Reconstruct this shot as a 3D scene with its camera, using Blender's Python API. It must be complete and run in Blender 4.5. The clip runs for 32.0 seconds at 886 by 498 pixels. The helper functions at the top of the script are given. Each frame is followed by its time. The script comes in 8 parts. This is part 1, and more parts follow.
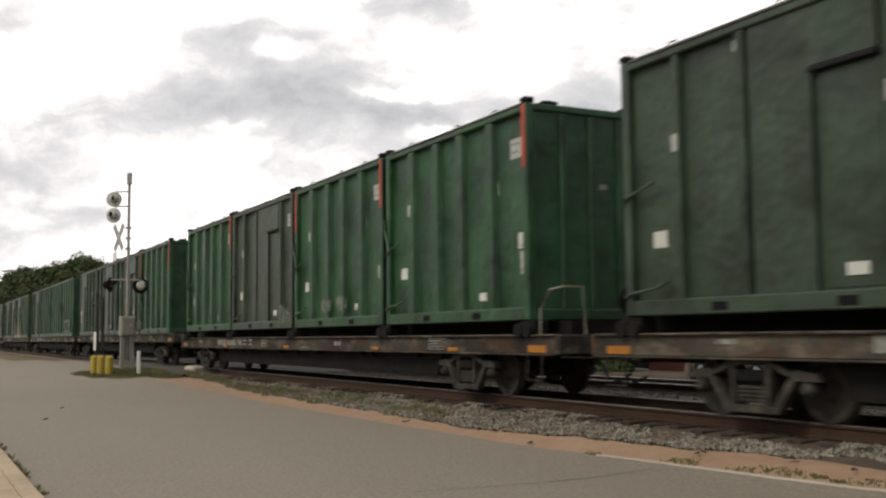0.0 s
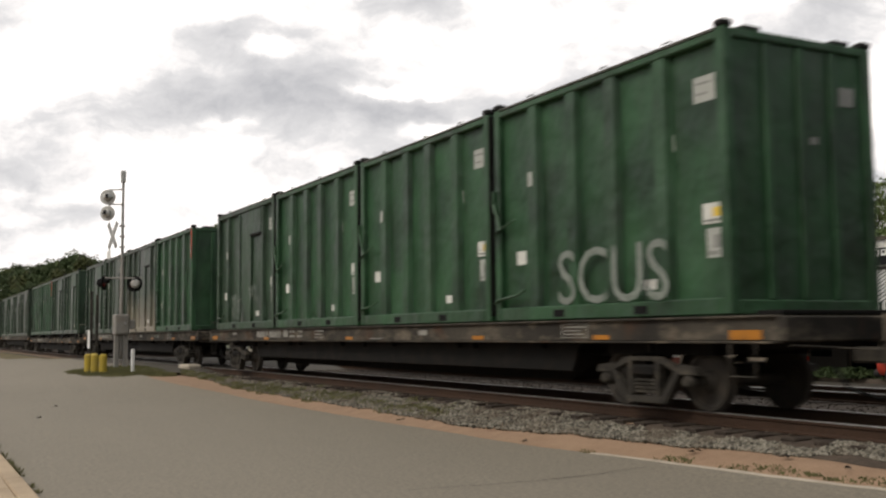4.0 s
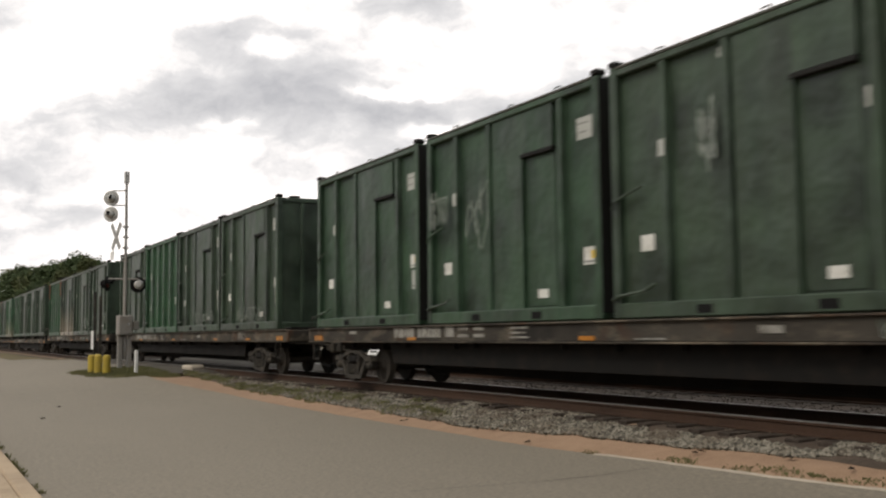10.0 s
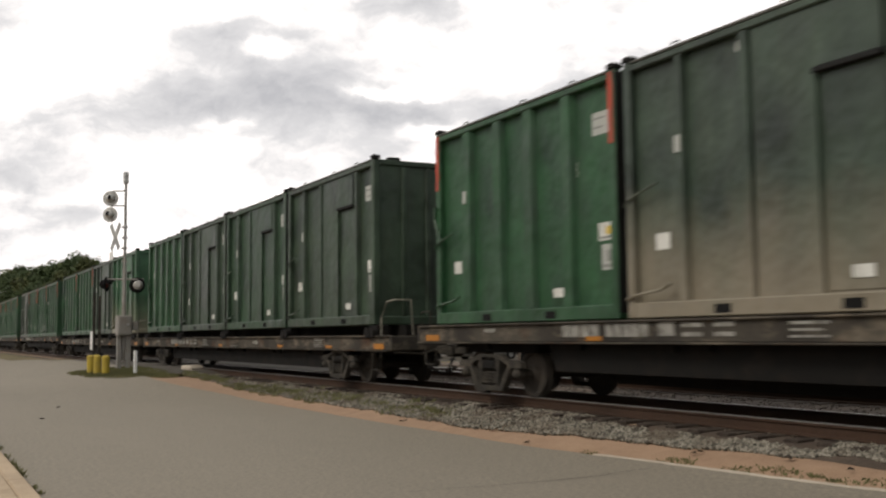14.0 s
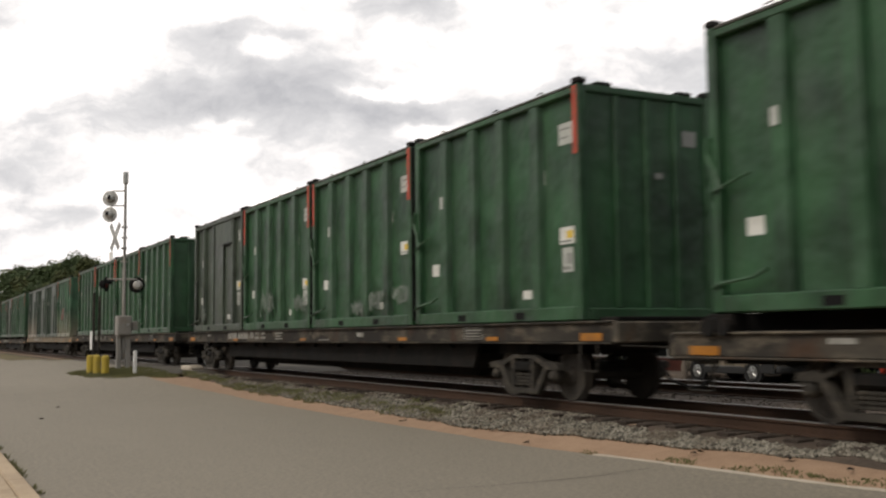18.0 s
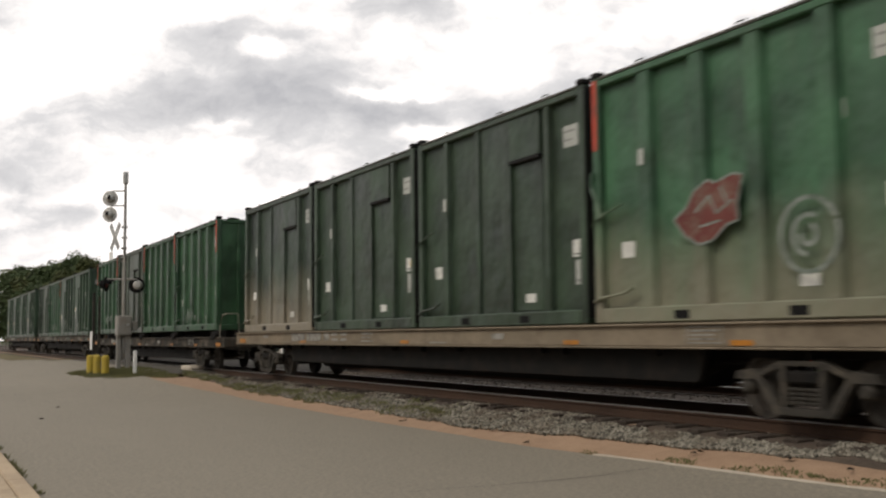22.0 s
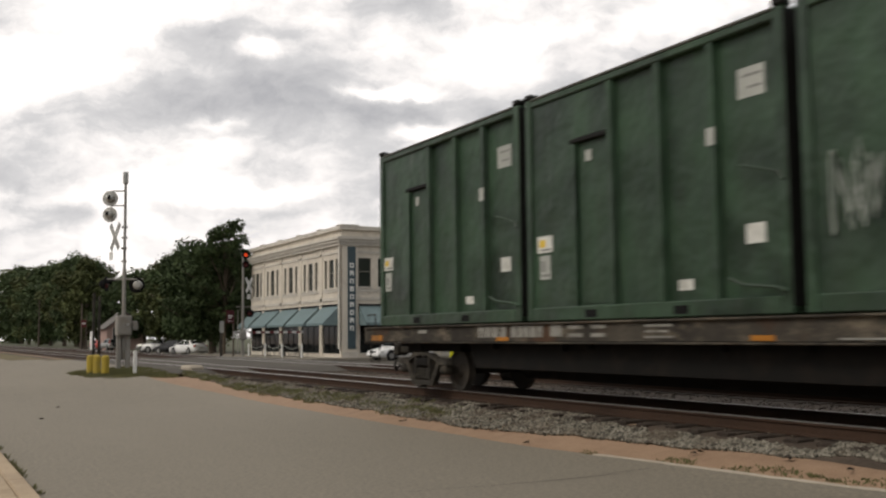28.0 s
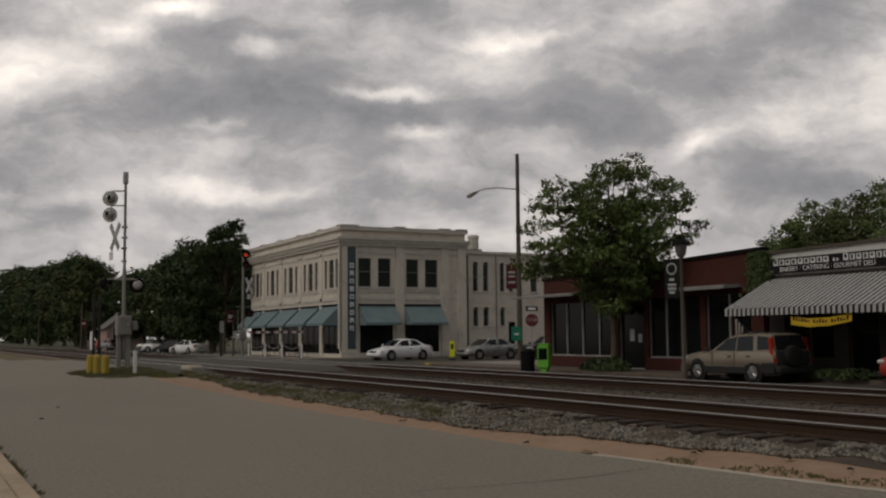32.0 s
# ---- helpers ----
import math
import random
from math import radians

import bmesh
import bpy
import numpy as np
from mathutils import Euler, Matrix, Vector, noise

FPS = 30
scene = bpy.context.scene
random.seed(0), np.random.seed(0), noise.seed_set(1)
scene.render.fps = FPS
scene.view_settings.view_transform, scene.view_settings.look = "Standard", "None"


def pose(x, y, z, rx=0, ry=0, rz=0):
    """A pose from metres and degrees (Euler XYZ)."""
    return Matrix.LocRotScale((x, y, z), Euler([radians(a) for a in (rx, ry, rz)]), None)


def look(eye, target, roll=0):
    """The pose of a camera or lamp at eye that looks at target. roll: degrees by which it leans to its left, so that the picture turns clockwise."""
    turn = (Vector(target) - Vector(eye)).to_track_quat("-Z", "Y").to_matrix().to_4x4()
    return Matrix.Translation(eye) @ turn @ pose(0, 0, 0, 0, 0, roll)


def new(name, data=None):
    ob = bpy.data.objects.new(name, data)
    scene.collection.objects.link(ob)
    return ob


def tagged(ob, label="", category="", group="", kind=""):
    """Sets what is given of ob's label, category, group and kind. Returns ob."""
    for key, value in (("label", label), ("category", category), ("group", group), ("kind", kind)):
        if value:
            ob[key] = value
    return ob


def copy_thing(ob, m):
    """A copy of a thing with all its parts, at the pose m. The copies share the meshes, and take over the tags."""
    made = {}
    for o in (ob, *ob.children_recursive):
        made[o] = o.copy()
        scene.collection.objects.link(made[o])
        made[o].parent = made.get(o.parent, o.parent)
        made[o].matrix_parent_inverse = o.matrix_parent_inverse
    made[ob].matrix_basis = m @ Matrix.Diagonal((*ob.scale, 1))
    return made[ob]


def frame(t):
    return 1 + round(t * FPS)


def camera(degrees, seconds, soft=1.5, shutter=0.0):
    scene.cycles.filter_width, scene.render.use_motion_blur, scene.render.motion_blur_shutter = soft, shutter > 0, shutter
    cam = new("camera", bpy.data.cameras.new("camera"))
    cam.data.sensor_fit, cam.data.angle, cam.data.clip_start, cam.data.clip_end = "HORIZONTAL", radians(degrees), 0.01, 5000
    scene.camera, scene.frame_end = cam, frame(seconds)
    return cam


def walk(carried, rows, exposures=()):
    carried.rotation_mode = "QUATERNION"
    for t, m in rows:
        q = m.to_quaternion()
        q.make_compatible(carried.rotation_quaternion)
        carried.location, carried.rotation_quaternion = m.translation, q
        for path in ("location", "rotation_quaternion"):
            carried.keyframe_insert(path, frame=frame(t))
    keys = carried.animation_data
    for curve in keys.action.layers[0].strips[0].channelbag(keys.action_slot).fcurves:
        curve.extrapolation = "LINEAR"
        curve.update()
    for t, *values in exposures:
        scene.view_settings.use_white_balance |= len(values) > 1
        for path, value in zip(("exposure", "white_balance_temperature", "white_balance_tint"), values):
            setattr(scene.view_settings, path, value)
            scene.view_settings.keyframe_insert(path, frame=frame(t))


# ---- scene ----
# ---- camera: a tripod on the near pavement, panned by a hair ----
EYE = Vector((0.0, 0.0, 1.62))
FOCAL = 1822.16          # focal length over a picture 1568 wide
YAW, PITCH, ROLL = 62.3225, 4.795, -0.557


def aim(dx=0.0, dy=0.0):
    """The camera's pose, turned by a few hundredths of a degree."""
    yaw, pitch = radians(YAW) + dx / FOCAL, radians(PITCH) + dy / FOCAL
    way = Vector((-math.sin(yaw) * math.cos(pitch), math.cos(yaw) * math.cos(pitch), math.sin(pitch)))
    return look(EYE, EYE + way * 10, ROLL)


cam = camera(46.56, 32.0, soft=2.25, shutter=0.25)
walk(cam, [(0, aim(6, 1)), (0.5, aim(3, 0)), (1, aim(0.5, 0)), (2, aim(-3, -0.5)), (3, aim(-4, -1)), (3.5, aim(-4, -2)),
           (5.5, aim(-3, -2)), (6.2, aim(-1, -1.5)), (7, aim(-1.5, -2)), (8, aim(-3, -2)), (9, aim(-1, -2)), (9.6, aim(-0.5, -1.5)),
           (10.2, aim(2.5, -0.5)), (11, aim(2, -0.5)), (12.5, aim(2, 0)), (14, aim(0.5, 0)), (16.5, aim(0, 0)), (25, aim(0, 0)), (32, aim(0, 0))],
     exposures=[(0, 0.0, 6900, 9.5), (20, 0.0, 6900, 9.8), (22, -0.07, 6900, 9.8), (25, -0.1, 6900, 9.8), (27.4, -0.06, 6900, 9.8), (28.0, -0.2, 6900, 9.5), (28.3, -0.4, 6900, 9.5), (28.6, -0.82, 6900, 11), (28.9, -1.08, 6900, 11), (29.2, -1.17, 6900, 11), (32, -1.25, 6900, 11)])

# ---- light: an overcast sky, the sun veiled behind the camera ----
SUN_EL, SUN_AZ = radians(46), radians(277)
world = bpy.data.worlds.new("overcast_sky")
scene.world = world
world.use_nodes = True
wn, wl = world.node_tree.nodes, world.node_tree.links
wn.clear()
sky = wn.new("ShaderNodeTexSky")
sky.sky_type, sky.sun_disc, sky.sun_elevation, sky.sun_rotation = "NISHITA", False, SUN_EL, radians(90) - SUN_AZ
sky.air_density, sky.dust_density = 1.0, 3.0
bg_sky, bg_cloud, both, out = wn.new("ShaderNodeBackground"), wn.new("ShaderNodeBackground"), wn.new("ShaderNodeMixShader"), wn.new("ShaderNodeOutputWorld")
wl.new(sky.outputs[0], bg_sky.inputs[0])
bg_sky.inputs[1].default_value = 0.10
w_coord, w_noise, w_ramp = wn.new("ShaderNodeTexCoord"), wn.new("ShaderNodeTexNoise"), wn.new("ShaderNodeValToRGB")
w_noise.inputs["Scale"].default_value, w_noise.inputs["Detail"].default_value = 3.0, 5.0
wl.new(w_coord.outputs["Generated"], w_noise.inputs["Vector"])
wl.new(w_noise.outputs[0], w_ramp.inputs[0])
w_ramp.color_ramp.elements[0].position, w_ramp.color_ramp.elements[0].color = 0.35, (0.55, 0.57, 0.62, 1)
w_ramp.color_ramp.elements[1].position, w_ramp.color_ramp.elements[1].color = 0.65, (1.0, 0.98, 0.96, 1)
wl.new(w_ramp.outputs[0], bg_cloud.inputs[0])
# the cloud deck is brighter round the veiled sun
w_dot, w_map = wn.new("ShaderNodeVectorMath"), wn.new("ShaderNodeMapRange")
w_dot.operation = "DOT_PRODUCT"
w_dot.inputs[1].default_value = (math.cos(SUN_EL) * math.cos(SUN_AZ), math.cos(SUN_EL) * math.sin(SUN_AZ), math.sin(SUN_EL))
wl.new(w_coord.outputs["Generated"], w_dot.inputs[0])
w_map.inputs["From Min"].default_value, w_map.inputs["From Max"].default_value = -0.5, 1.0
w_map.inputs["To Min"].default_value, w_map.inputs["To Max"].default_value = 0.38, 1.35
wl.new(w_dot.outputs["Value"], w_map.inputs["Value"])
wl.new(w_map.outputs[0], bg_cloud.inputs[1])
both.inputs[0].default_value = 0.8
wl.new(bg_sky.outputs[0], both.inputs[1])
wl.new(bg_cloud.outputs[0], both.inputs[2])
wl.new(both.outputs[0], out.inputs[0])

sun_data = bpy.data.lights.new("sun", "SUN")
sun_data.energy, sun_data.angle, sun_data.color = 1.25, radians(16), (1.0, 0.95, 0.88)
sun = new("sun", sun_data)
sun.matrix_world = look((0, 0, 0), (-math.cos(SUN_EL) * math.cos(SUN_AZ), -math.cos(SUN_EL) * math.sin(SUN_AZ), -math.sin(SUN_EL)))


# ---- materials ----
def nodes_of(name):
    m = bpy.data.materials.new(name)
    m.use_nodes = True
    return m, m.node_tree.nodes, m.node_tree.links, m.node_tree.nodes["Principled BSDF"]


def ramp(nt, links, source, lo, hi, a=(0, 0, 0, 1), b=(1, 1, 1, 1)):
    r = nt.new("ShaderNodeValToRGB")
    r.color_ramp.elements[0].position, r.color_ramp.elements[0].color = lo, a
    r.color_ramp.elements[1].position, r.color_ramp.elements[1].color = hi, b
    links.new(source, r.inputs[0])
    return r.outputs[0]


def noise_tex(nt, links, vec, scale, detail=4.0, stretch=None, rough=0.55):
    if stretch:
        mp = nt.new("ShaderNodeMapping")
        mp.inputs["Scale"].default_value = stretch
        links.new(vec, mp.inputs["Vector"])
        vec = mp.outputs[0]
    n = nt.new("ShaderNodeTexNoise")
    n.inputs["Scale"].default_value, n.inputs["Detail"].default_value, n.inputs["Roughness"].default_value = scale, detail, rough
    links.new(vec, n.inputs["Vector"])
    return n.outputs[0]


def blend(nt, links, fac, a, b, mode="MIX"):
    m = nt.new("ShaderNodeMix")
    m.data_type, m.blend_type = "RGBA", mode
    for sock, v in ((m.inputs[0], fac), (m.inputs[6], a), (m.inputs[7], b)):
        if isinstance(v, (int, float)):
            sock.default_value = v
        elif isinstance(v, tuple):
            sock.default_value = (*v, 1) if len(v) == 3 else v
        else:
            links.new(v, sock)
    return m.outputs[2]


def shift_vec(nt, links, world_space=False):
    """Object coordinates, shifted by a random step for each object."""
    tc, info, add = nt.new("ShaderNodeTexCoord"), nt.new("ShaderNodeObjectInfo"), nt.new("ShaderNodeVectorMath")
    mul = nt.new("ShaderNodeMath")
    mul.operation = "MULTIPLY"
    mul.inputs[1].default_value = 0.0 if world_space else 37.0
    links.new(info.outputs["Random"], mul.inputs[0])
    links.new(tc.outputs["Object"], add.inputs[0])
    links.new(mul.outputs[0], add.inputs[1])
    return add.outputs[0], tc.outputs["Object"], info.outputs["Random"]


def surface(name, color, rough=0.7, metal=0.0, coarse=1.2, fine=25.0, vary=0.25, stain=None, stain_amount=0.35, bump=0.15, streaks=False, fixed=False):
    """A worn surface: base colour with coarse and fine variation, stains and relief."""
    m, nt, links, bsdf = nodes_of(name)
    vec, obj, rnd = shift_vec(nt, links, fixed)
    big = noise_tex(nt, links, vec, coarse, 5.0, (1, 1, 0.15) if streaks else None)
    small = noise_tex(nt, links, vec, fine, 3.0)
    dark = tuple(c * (1 - vary) for c in color)
    light = tuple(min(1, c * (1 + vary)) for c in color)
    col = blend(nt, links, ramp(nt, links, big, 0.3, 0.7), dark, light)
    col = blend(nt, links, 0.35, col, ramp(nt, links, small, 0.3, 0.7, (*[c * (1 - vary) for c in color], 1), (*[min(1, c * (1 + vary)) for c in color], 1)))
    if stain:
        patch = noise_tex(nt, links, vec, coarse * 2.3, 6.0, (1, 1, 0.2) if streaks else None, 0.65)
        fac = nt.new("ShaderNodeMath")
        fac.operation = "MULTIPLY"
        fac.inputs[1].default_value = stain_amount
        links.new(ramp(nt, links, patch, 0.48, 0.68), fac.inputs[0])
        col = blend(nt, links, fac.outputs[0], col, stain)
    links.new(col, bsdf.inputs["Base Color"])
    bsdf.inputs["Metallic"].default_value = metal
    bsdf.inputs["Specular IOR Level"].default_value = 0.2 if rough >= 0.7 else 0.4
    links.new(ramp(nt, links, big, 0.2, 0.8, (*[max(0, rough - 0.12)] * 3, 1), (*[min(1, rough + 0.12)] * 3, 1)), bsdf.inputs["Roughness"])
    if bump:
        b = nt.new("ShaderNodeBump")
        b.inputs["Strength"].default_value, b.inputs["Distance"].default_value = bump, 0.01
        links.new(small, b.inputs["Height"])
        links.new(b.outputs[0], bsdf.inputs["Normal"])
    return m


def container_paint(name, color, dust=0.0, dust_color=(0.24, 0.205, 0.15), dust_height=2.2, grime=0.3, fade=0.25):
    """Weathered container enamel with rain streaks, faded patches, painted sky sheen and road dust that clings to the
    lower part.
    """
    m, nt, links, bsdf = nodes_of(name)
    tc, info = nt.new("ShaderNodeTexCoord"), nt.new("ShaderNodeObjectInfo")
    vec, obj, _ = shift_vec(nt, links)
    streak = noise_tex(nt, links, obj, 4.0, 5.0, (1, 1, 0.07))
    cloud = noise_tex(nt, links, vec, 0.9, 5.0)
    fine = noise_tex(nt, links, vec, 30.0, 3.0)
    # the lighter tone also imitates sky gleam on the panels
    dark, light = tuple(c * 0.52 for c in color), tuple(min(1, c * 1.5 + o) for c, o in zip(color, (0.010, 0.013, 0.009)))
    col = blend(nt, links, ramp(nt, links, cloud, 0.32, 0.68), dark, light)
    f1 = nt.new("ShaderNodeMath")
    f1.operation, f1.inputs[1].default_value = "MULTIPLY", grime
    links.new(ramp(nt, links, streak, 0.45, 0.75), f1.inputs[0])
    col = blend(nt, links, f1.outputs[0], col, (0.033, 0.038, 0.025))
    f2 = nt.new("ShaderNodeMath")
    f2.operation, f2.inputs[1].default_value = "MULTIPLY", fade
    links.new(ramp(nt, links, noise_tex(nt, links, obj, 1.6, 6.0, (1, 1, 0.35), 0.7), 0.55, 0.78), f2.inputs[0])
    col = blend(nt, links, f2.outputs[0], col, (0.14, 0.18, 0.12))
    # sky sheen painted as soft upright pale smears, and rubbed scuffs
    f3 = nt.new("ShaderNodeMath")
    f3.operation, f3.inputs[1].default_value = "MULTIPLY", 0.22
    links.new(ramp(nt, links, noise_tex(nt, links, vec, 1.5, 3.0, (1, 1, 0.45), 0.5), 0.5, 0.72), f3.inputs[0])
    col = blend(nt, links, f3.outputs[0], col, (0.075, 0.115, 0.085))
    f4 = nt.new("ShaderNodeMath")
    f4.operation, f4.inputs[1].default_value = "MULTIPLY", 0.35
    links.new(ramp(nt, links, noise_tex(nt, links, vec, 7.0, 6.0, (1, 1, 0.6), 0.75), 0.62, 0.74), f4.inputs[0])
    col = blend(nt, links, f4.outputs[0], col, (0.10, 0.12, 0.095))
    if dust:
        sep, mr, add = nt.new("ShaderNodeSeparateXYZ"), nt.new("ShaderNodeMapRange"), nt.new("ShaderNodeMath")
        links.new(obj, sep.inputs[0])
        add.operation = "MULTIPLY_ADD"
        add.inputs[1].default_value = 2.0
        links.new(noise_tex(nt, links, obj, 1.1, 4.0, (1, 1, 0.5)), add.inputs[0])
        links.new(sep.outputs[2], add.inputs[2])
        mr.inputs["From Min"].default_value, mr.inputs["From Max"].default_value = dust_height + 1.1, 1.0
        mr.inputs["To Min"].default_value, mr.inputs["To Max"].default_value = 0.0, dust
        mr.clamp = True
        links.new(add.outputs[0], mr.inputs["Value"])
        col = blend(nt, links, mr.outputs[0], col, dust_color)
    links.new(col, bsdf.inputs["Base Color"])
    links.new(ramp(nt, links, cloud, 0.2, 0.8, (0.36,) * 3 + (1,), (0.62,) * 3 + (1,)), bsdf.inputs["Roughness"])
    b = nt.new("ShaderNodeBump")
    b.inputs["Strength"].default_value, b.inputs["Distance"].default_value = 0.55, 0.09
    dent = noise_tex(nt, links, vec, 2.2, 2.0)
    links.new(blend(nt, links, 0.03, dent, fine), b.inputs["Height"])
    links.new(b.outputs[0], bsdf.inputs["Normal"])
    return m


def sill_paint(name, tones):
    """Old car-side paint: long patches of soot, grey primer, tan dust and rust, and each car a little darker or lighter."""
    m, nt, links, bsdf = nodes_of(name)
    vec, obj, rnd = shift_vec(nt, links)
    soot, grey, tan, rust = tones
    along = noise_tex(nt, links, vec, 0.55, 4.0, (1, 1, 0.5))
    blotch = noise_tex(nt, links, vec, 1.7, 5.0, (0.7, 1, 1.6), 0.65)
    fine = noise_tex(nt, links, vec, 16.0, 4.0)
    col = blend(nt, links, ramp(nt, links, along, 0.38, 0.62), soot, grey)
    col = blend(nt, links, ramp(nt, links, blotch, 0.5, 0.66), col, tan)
    col = blend(nt, links, ramp(nt, links, noise_tex(nt, links, vec, 1.1, 5.0, (1, 3, 1)), 0.56, 0.7), col, rust)
    col = blend(nt, links, 0.5, col, ramp(nt, links, fine, 0.3, 0.75, (0.35, 0.35, 0.35, 1), (1, 1, 1, 1)), "MULTIPLY")
    tone = ramp(nt, links, rnd, 0.0, 1.0, (0.75, 0.75, 0.75, 1), (1.25, 1.22, 1.18, 1))
    links.new(blend(nt, links, 1.0, col, tone, "MULTIPLY"), bsdf.inputs["Base Color"])
    bsdf.inputs["Roughness"].default_value, bsdf.inputs["Specular IOR Level"].default_value = 0.82, 0.2
    b = nt.new("ShaderNodeBump")
    b.inputs["Strength"].default_value, b.inputs["Distance"].default_value = 0.4, 0.02
    links.new(blotch, b.inputs["Height"])
    links.new(b.outputs[0], bsdf.inputs["Normal"])
    return m


PAINT = {
    "green": container_paint("green_enamel", (0.0095, 0.050, 0.0165), grime=0.22, fade=0.1),
    "bright": container_paint("bright_green_enamel", (0.007, 0.048, 0.0155), grime=0.15, fade=0.08),
    "dark": container_paint("dark_green_enamel", (0.0185, 0.036, 0.0195), grime=0.35, fade=0.15),
    "deep": container_paint("deep_green_enamel", (0.0125, 0.0365, 0.0165), grime=0.25, fade=0.14),
    "grey": container_paint("grey_green_enamel", (0.029, 0.0405, 0.0265), grime=0.4, fade=0.25),
    "dusty": container_paint("dusty_green_enamel", (0.024, 0.04, 0.027), dust=0.85, dust_height=1.75, grime=0.3),
    "dusty_bright": container_paint("dusty_bright_green_enamel", (0.026, 0.085, 0.04), dust=0.7, dust_height=1.7, grime=0.25),
}
RED_POST = surface("red_marker_paint", (0.42, 0.055, 0.03), 0.6, vary=0.3, stain=(0.05, 0.06, 0.04), stain_amount=0.5)
TRIM_DARK = surface("soot_black_steel_and_gap_shade", (0.012, 0.012, 0.011), 0.75, vary=0.4)
LABEL_WHITE = surface("white_label_vinyl", (0.6, 0.6, 0.56), 0.6, vary=0.15, stain=(0.25, 0.25, 0.2), stain_amount=0.5)
LABEL_YELLOW = surface("yellow_label_vinyl", (0.65, 0.45, 0.06), 0.6, vary=0.2)
LABEL_GREY = surface("grey_label_vinyl", (0.38, 0.39, 0.36), 0.65, vary=0.2)
GRAFFITI = surface("white_spray_paint", (0.21, 0.235, 0.21), 0.75, vary=0.2, stain=(0.06, 0.09, 0.065), stain_amount=0.9)
GRAFFITI_RED = surface("dull_red_spray_paint", (0.13, 0.042, 0.036), 0.75, vary=0.3, stain=(0.2, 0.2, 0.15), stain_amount=0.6)
DECK_RUST = sill_paint("weathered_car_sill", ((0.034, 0.031, 0.027), (0.085, 0.076, 0.062), (0.175, 0.15, 0.115), (0.085, 0.05, 0.032)))
DECK_TAN = surface("dusty_tan_car_sill", (0.20, 0.165, 0.12), 0.88, coarse=0.7, fine=14, vary=0.3, stain=(0.09, 0.07, 0.05), stain_amount=0.5, bump=0.3)
DECK_WOOD = surface("weathered_deck_boards", (0.11, 0.095, 0.075), 0.9, vary=0.3)
# near-black base holds the shade under the cars; the stain is brown
UNDERFRAME = surface("shade_black_underframe_steel", (0.0077, 0.0073, 0.0066), 0.85, vary=0.45, stain=(0.03, 0.021, 0.015))
TRUCK_STEEL = surface("dusty_cast_steel", (0.036, 0.033, 0.028), 0.8, coarse=2.2, vary=0.5, stain=(0.115, 0.098, 0.076), stain_amount=0.6, bump=0.25)
WHEEL_STEEL = surface("dusty_wheel_steel", (0.050, 0.045, 0.039), 0.75, vary=0.4, stain=(0.10, 0.075, 0.055))
ORANGE = surface("orange_reflective_tape", (0.40, 0.155, 0.014), 0.5, vary=0.25, stain=(0.1, 0.06, 0.03), stain_amount=0.5)
RAIL_STEEL = surface("rusty_rail_web", (0.05, 0.029, 0.019), 0.8, vary=0.35, stain=(0.045, 0.03, 0.022))
RAIL_TOP = surface("worn_rail_head", (0.36, 0.35, 0.34), 0.38, metal=0.7, vary=0.2, stain=(0.1, 0.07, 0.05), stain_amount=0.3)
TIE_WOOD = surface("creosoted_tie_wood", (0.036, 0.027, 0.021), 0.9, coarse=2, fine=30, vary=0.4, stain=(0.12, 0.1, 0.08))
def stone_material(name, color, stain):
    """Crushed stone: every stone takes its own tone, from dark to chalky, with dust in patches."""
    m, nt, links, bsdf = nodes_of(name)
    geo, tc = nt.new("ShaderNodeNewGeometry"), nt.new("ShaderNodeTexCoord")
    tone = ramp(nt, links, geo.outputs["Random Per Island"], 0.0, 1.0, tuple(c * 0.32 for c in color) + (1,), tuple(min(1, c * 1.9) for c in color) + (1,))
    col = blend(nt, links, ramp(nt, links, noise_tex(nt, links, tc.outputs["Object"], 1.6, 5.0), 0.45, 0.7), tone, stain)
    col = blend(nt, links, 0.6, tone, col)
    links.new(col, bsdf.inputs["Base Color"])
    bsdf.inputs["Roughness"].default_value, bsdf.inputs["Specular IOR Level"].default_value = 0.9, 0.2
    return m


STONE_DARK = stone_material("oily_ballast_stone", (0.085, 0.070, 0.056), (0.06, 0.045, 0.032))
STONE = stone_material("ballast_stone", (0.150, 0.138, 0.112), (0.10, 0.072, 0.05))
BALLAST_BED = surface("fouled_ballast_bed", (0.075, 0.058, 0.045), 0.95, coarse=1.0, fine=16, vary=0.5, stain=(0.09, 0.06, 0.04), bump=0.8, fixed=True)
CONCRETE = surface("pale_concrete", (0.42, 0.37, 0.30), 0.9, coarse=0.8, fine=30, vary=0.15, stain=(0.2, 0.17, 0.13), fixed=True)
WEED = surface("weed_blades", (0.125, 0.125, 0.055), 0.8, vary=0.4, stain=(0.2, 0.17, 0.07), bump=0)
LEAF = surface("broad_tree_leaves", (0.095, 0.14, 0.037), 0.6, coarse=0.5, fine=3, vary=0.5, stain=(0.15, 0.165, 0.035), stain_amount=0.6, bump=0)
LEAF_DARK = surface("dark_tree_leaves", (0.049, 0.074, 0.029), 0.7, coarse=0.25, fine=2, vary=0.4, stain=(0.058, 0.075, 0.024), stain_amount=0.5, bump=0)
LEAF_WARM = surface("yellowing_tree_leaves", (0.064, 0.078, 0.027), 0.7, coarse=0.25, fine=2, vary=0.4, stain=(0.085, 0.075, 0.025), stain_amount=0.5, bump=0)
BARK = surface("grey_brown_bark", (0.10, 0.08, 0.06), 0.9, coarse=3, vary=0.35, bump=0.5)
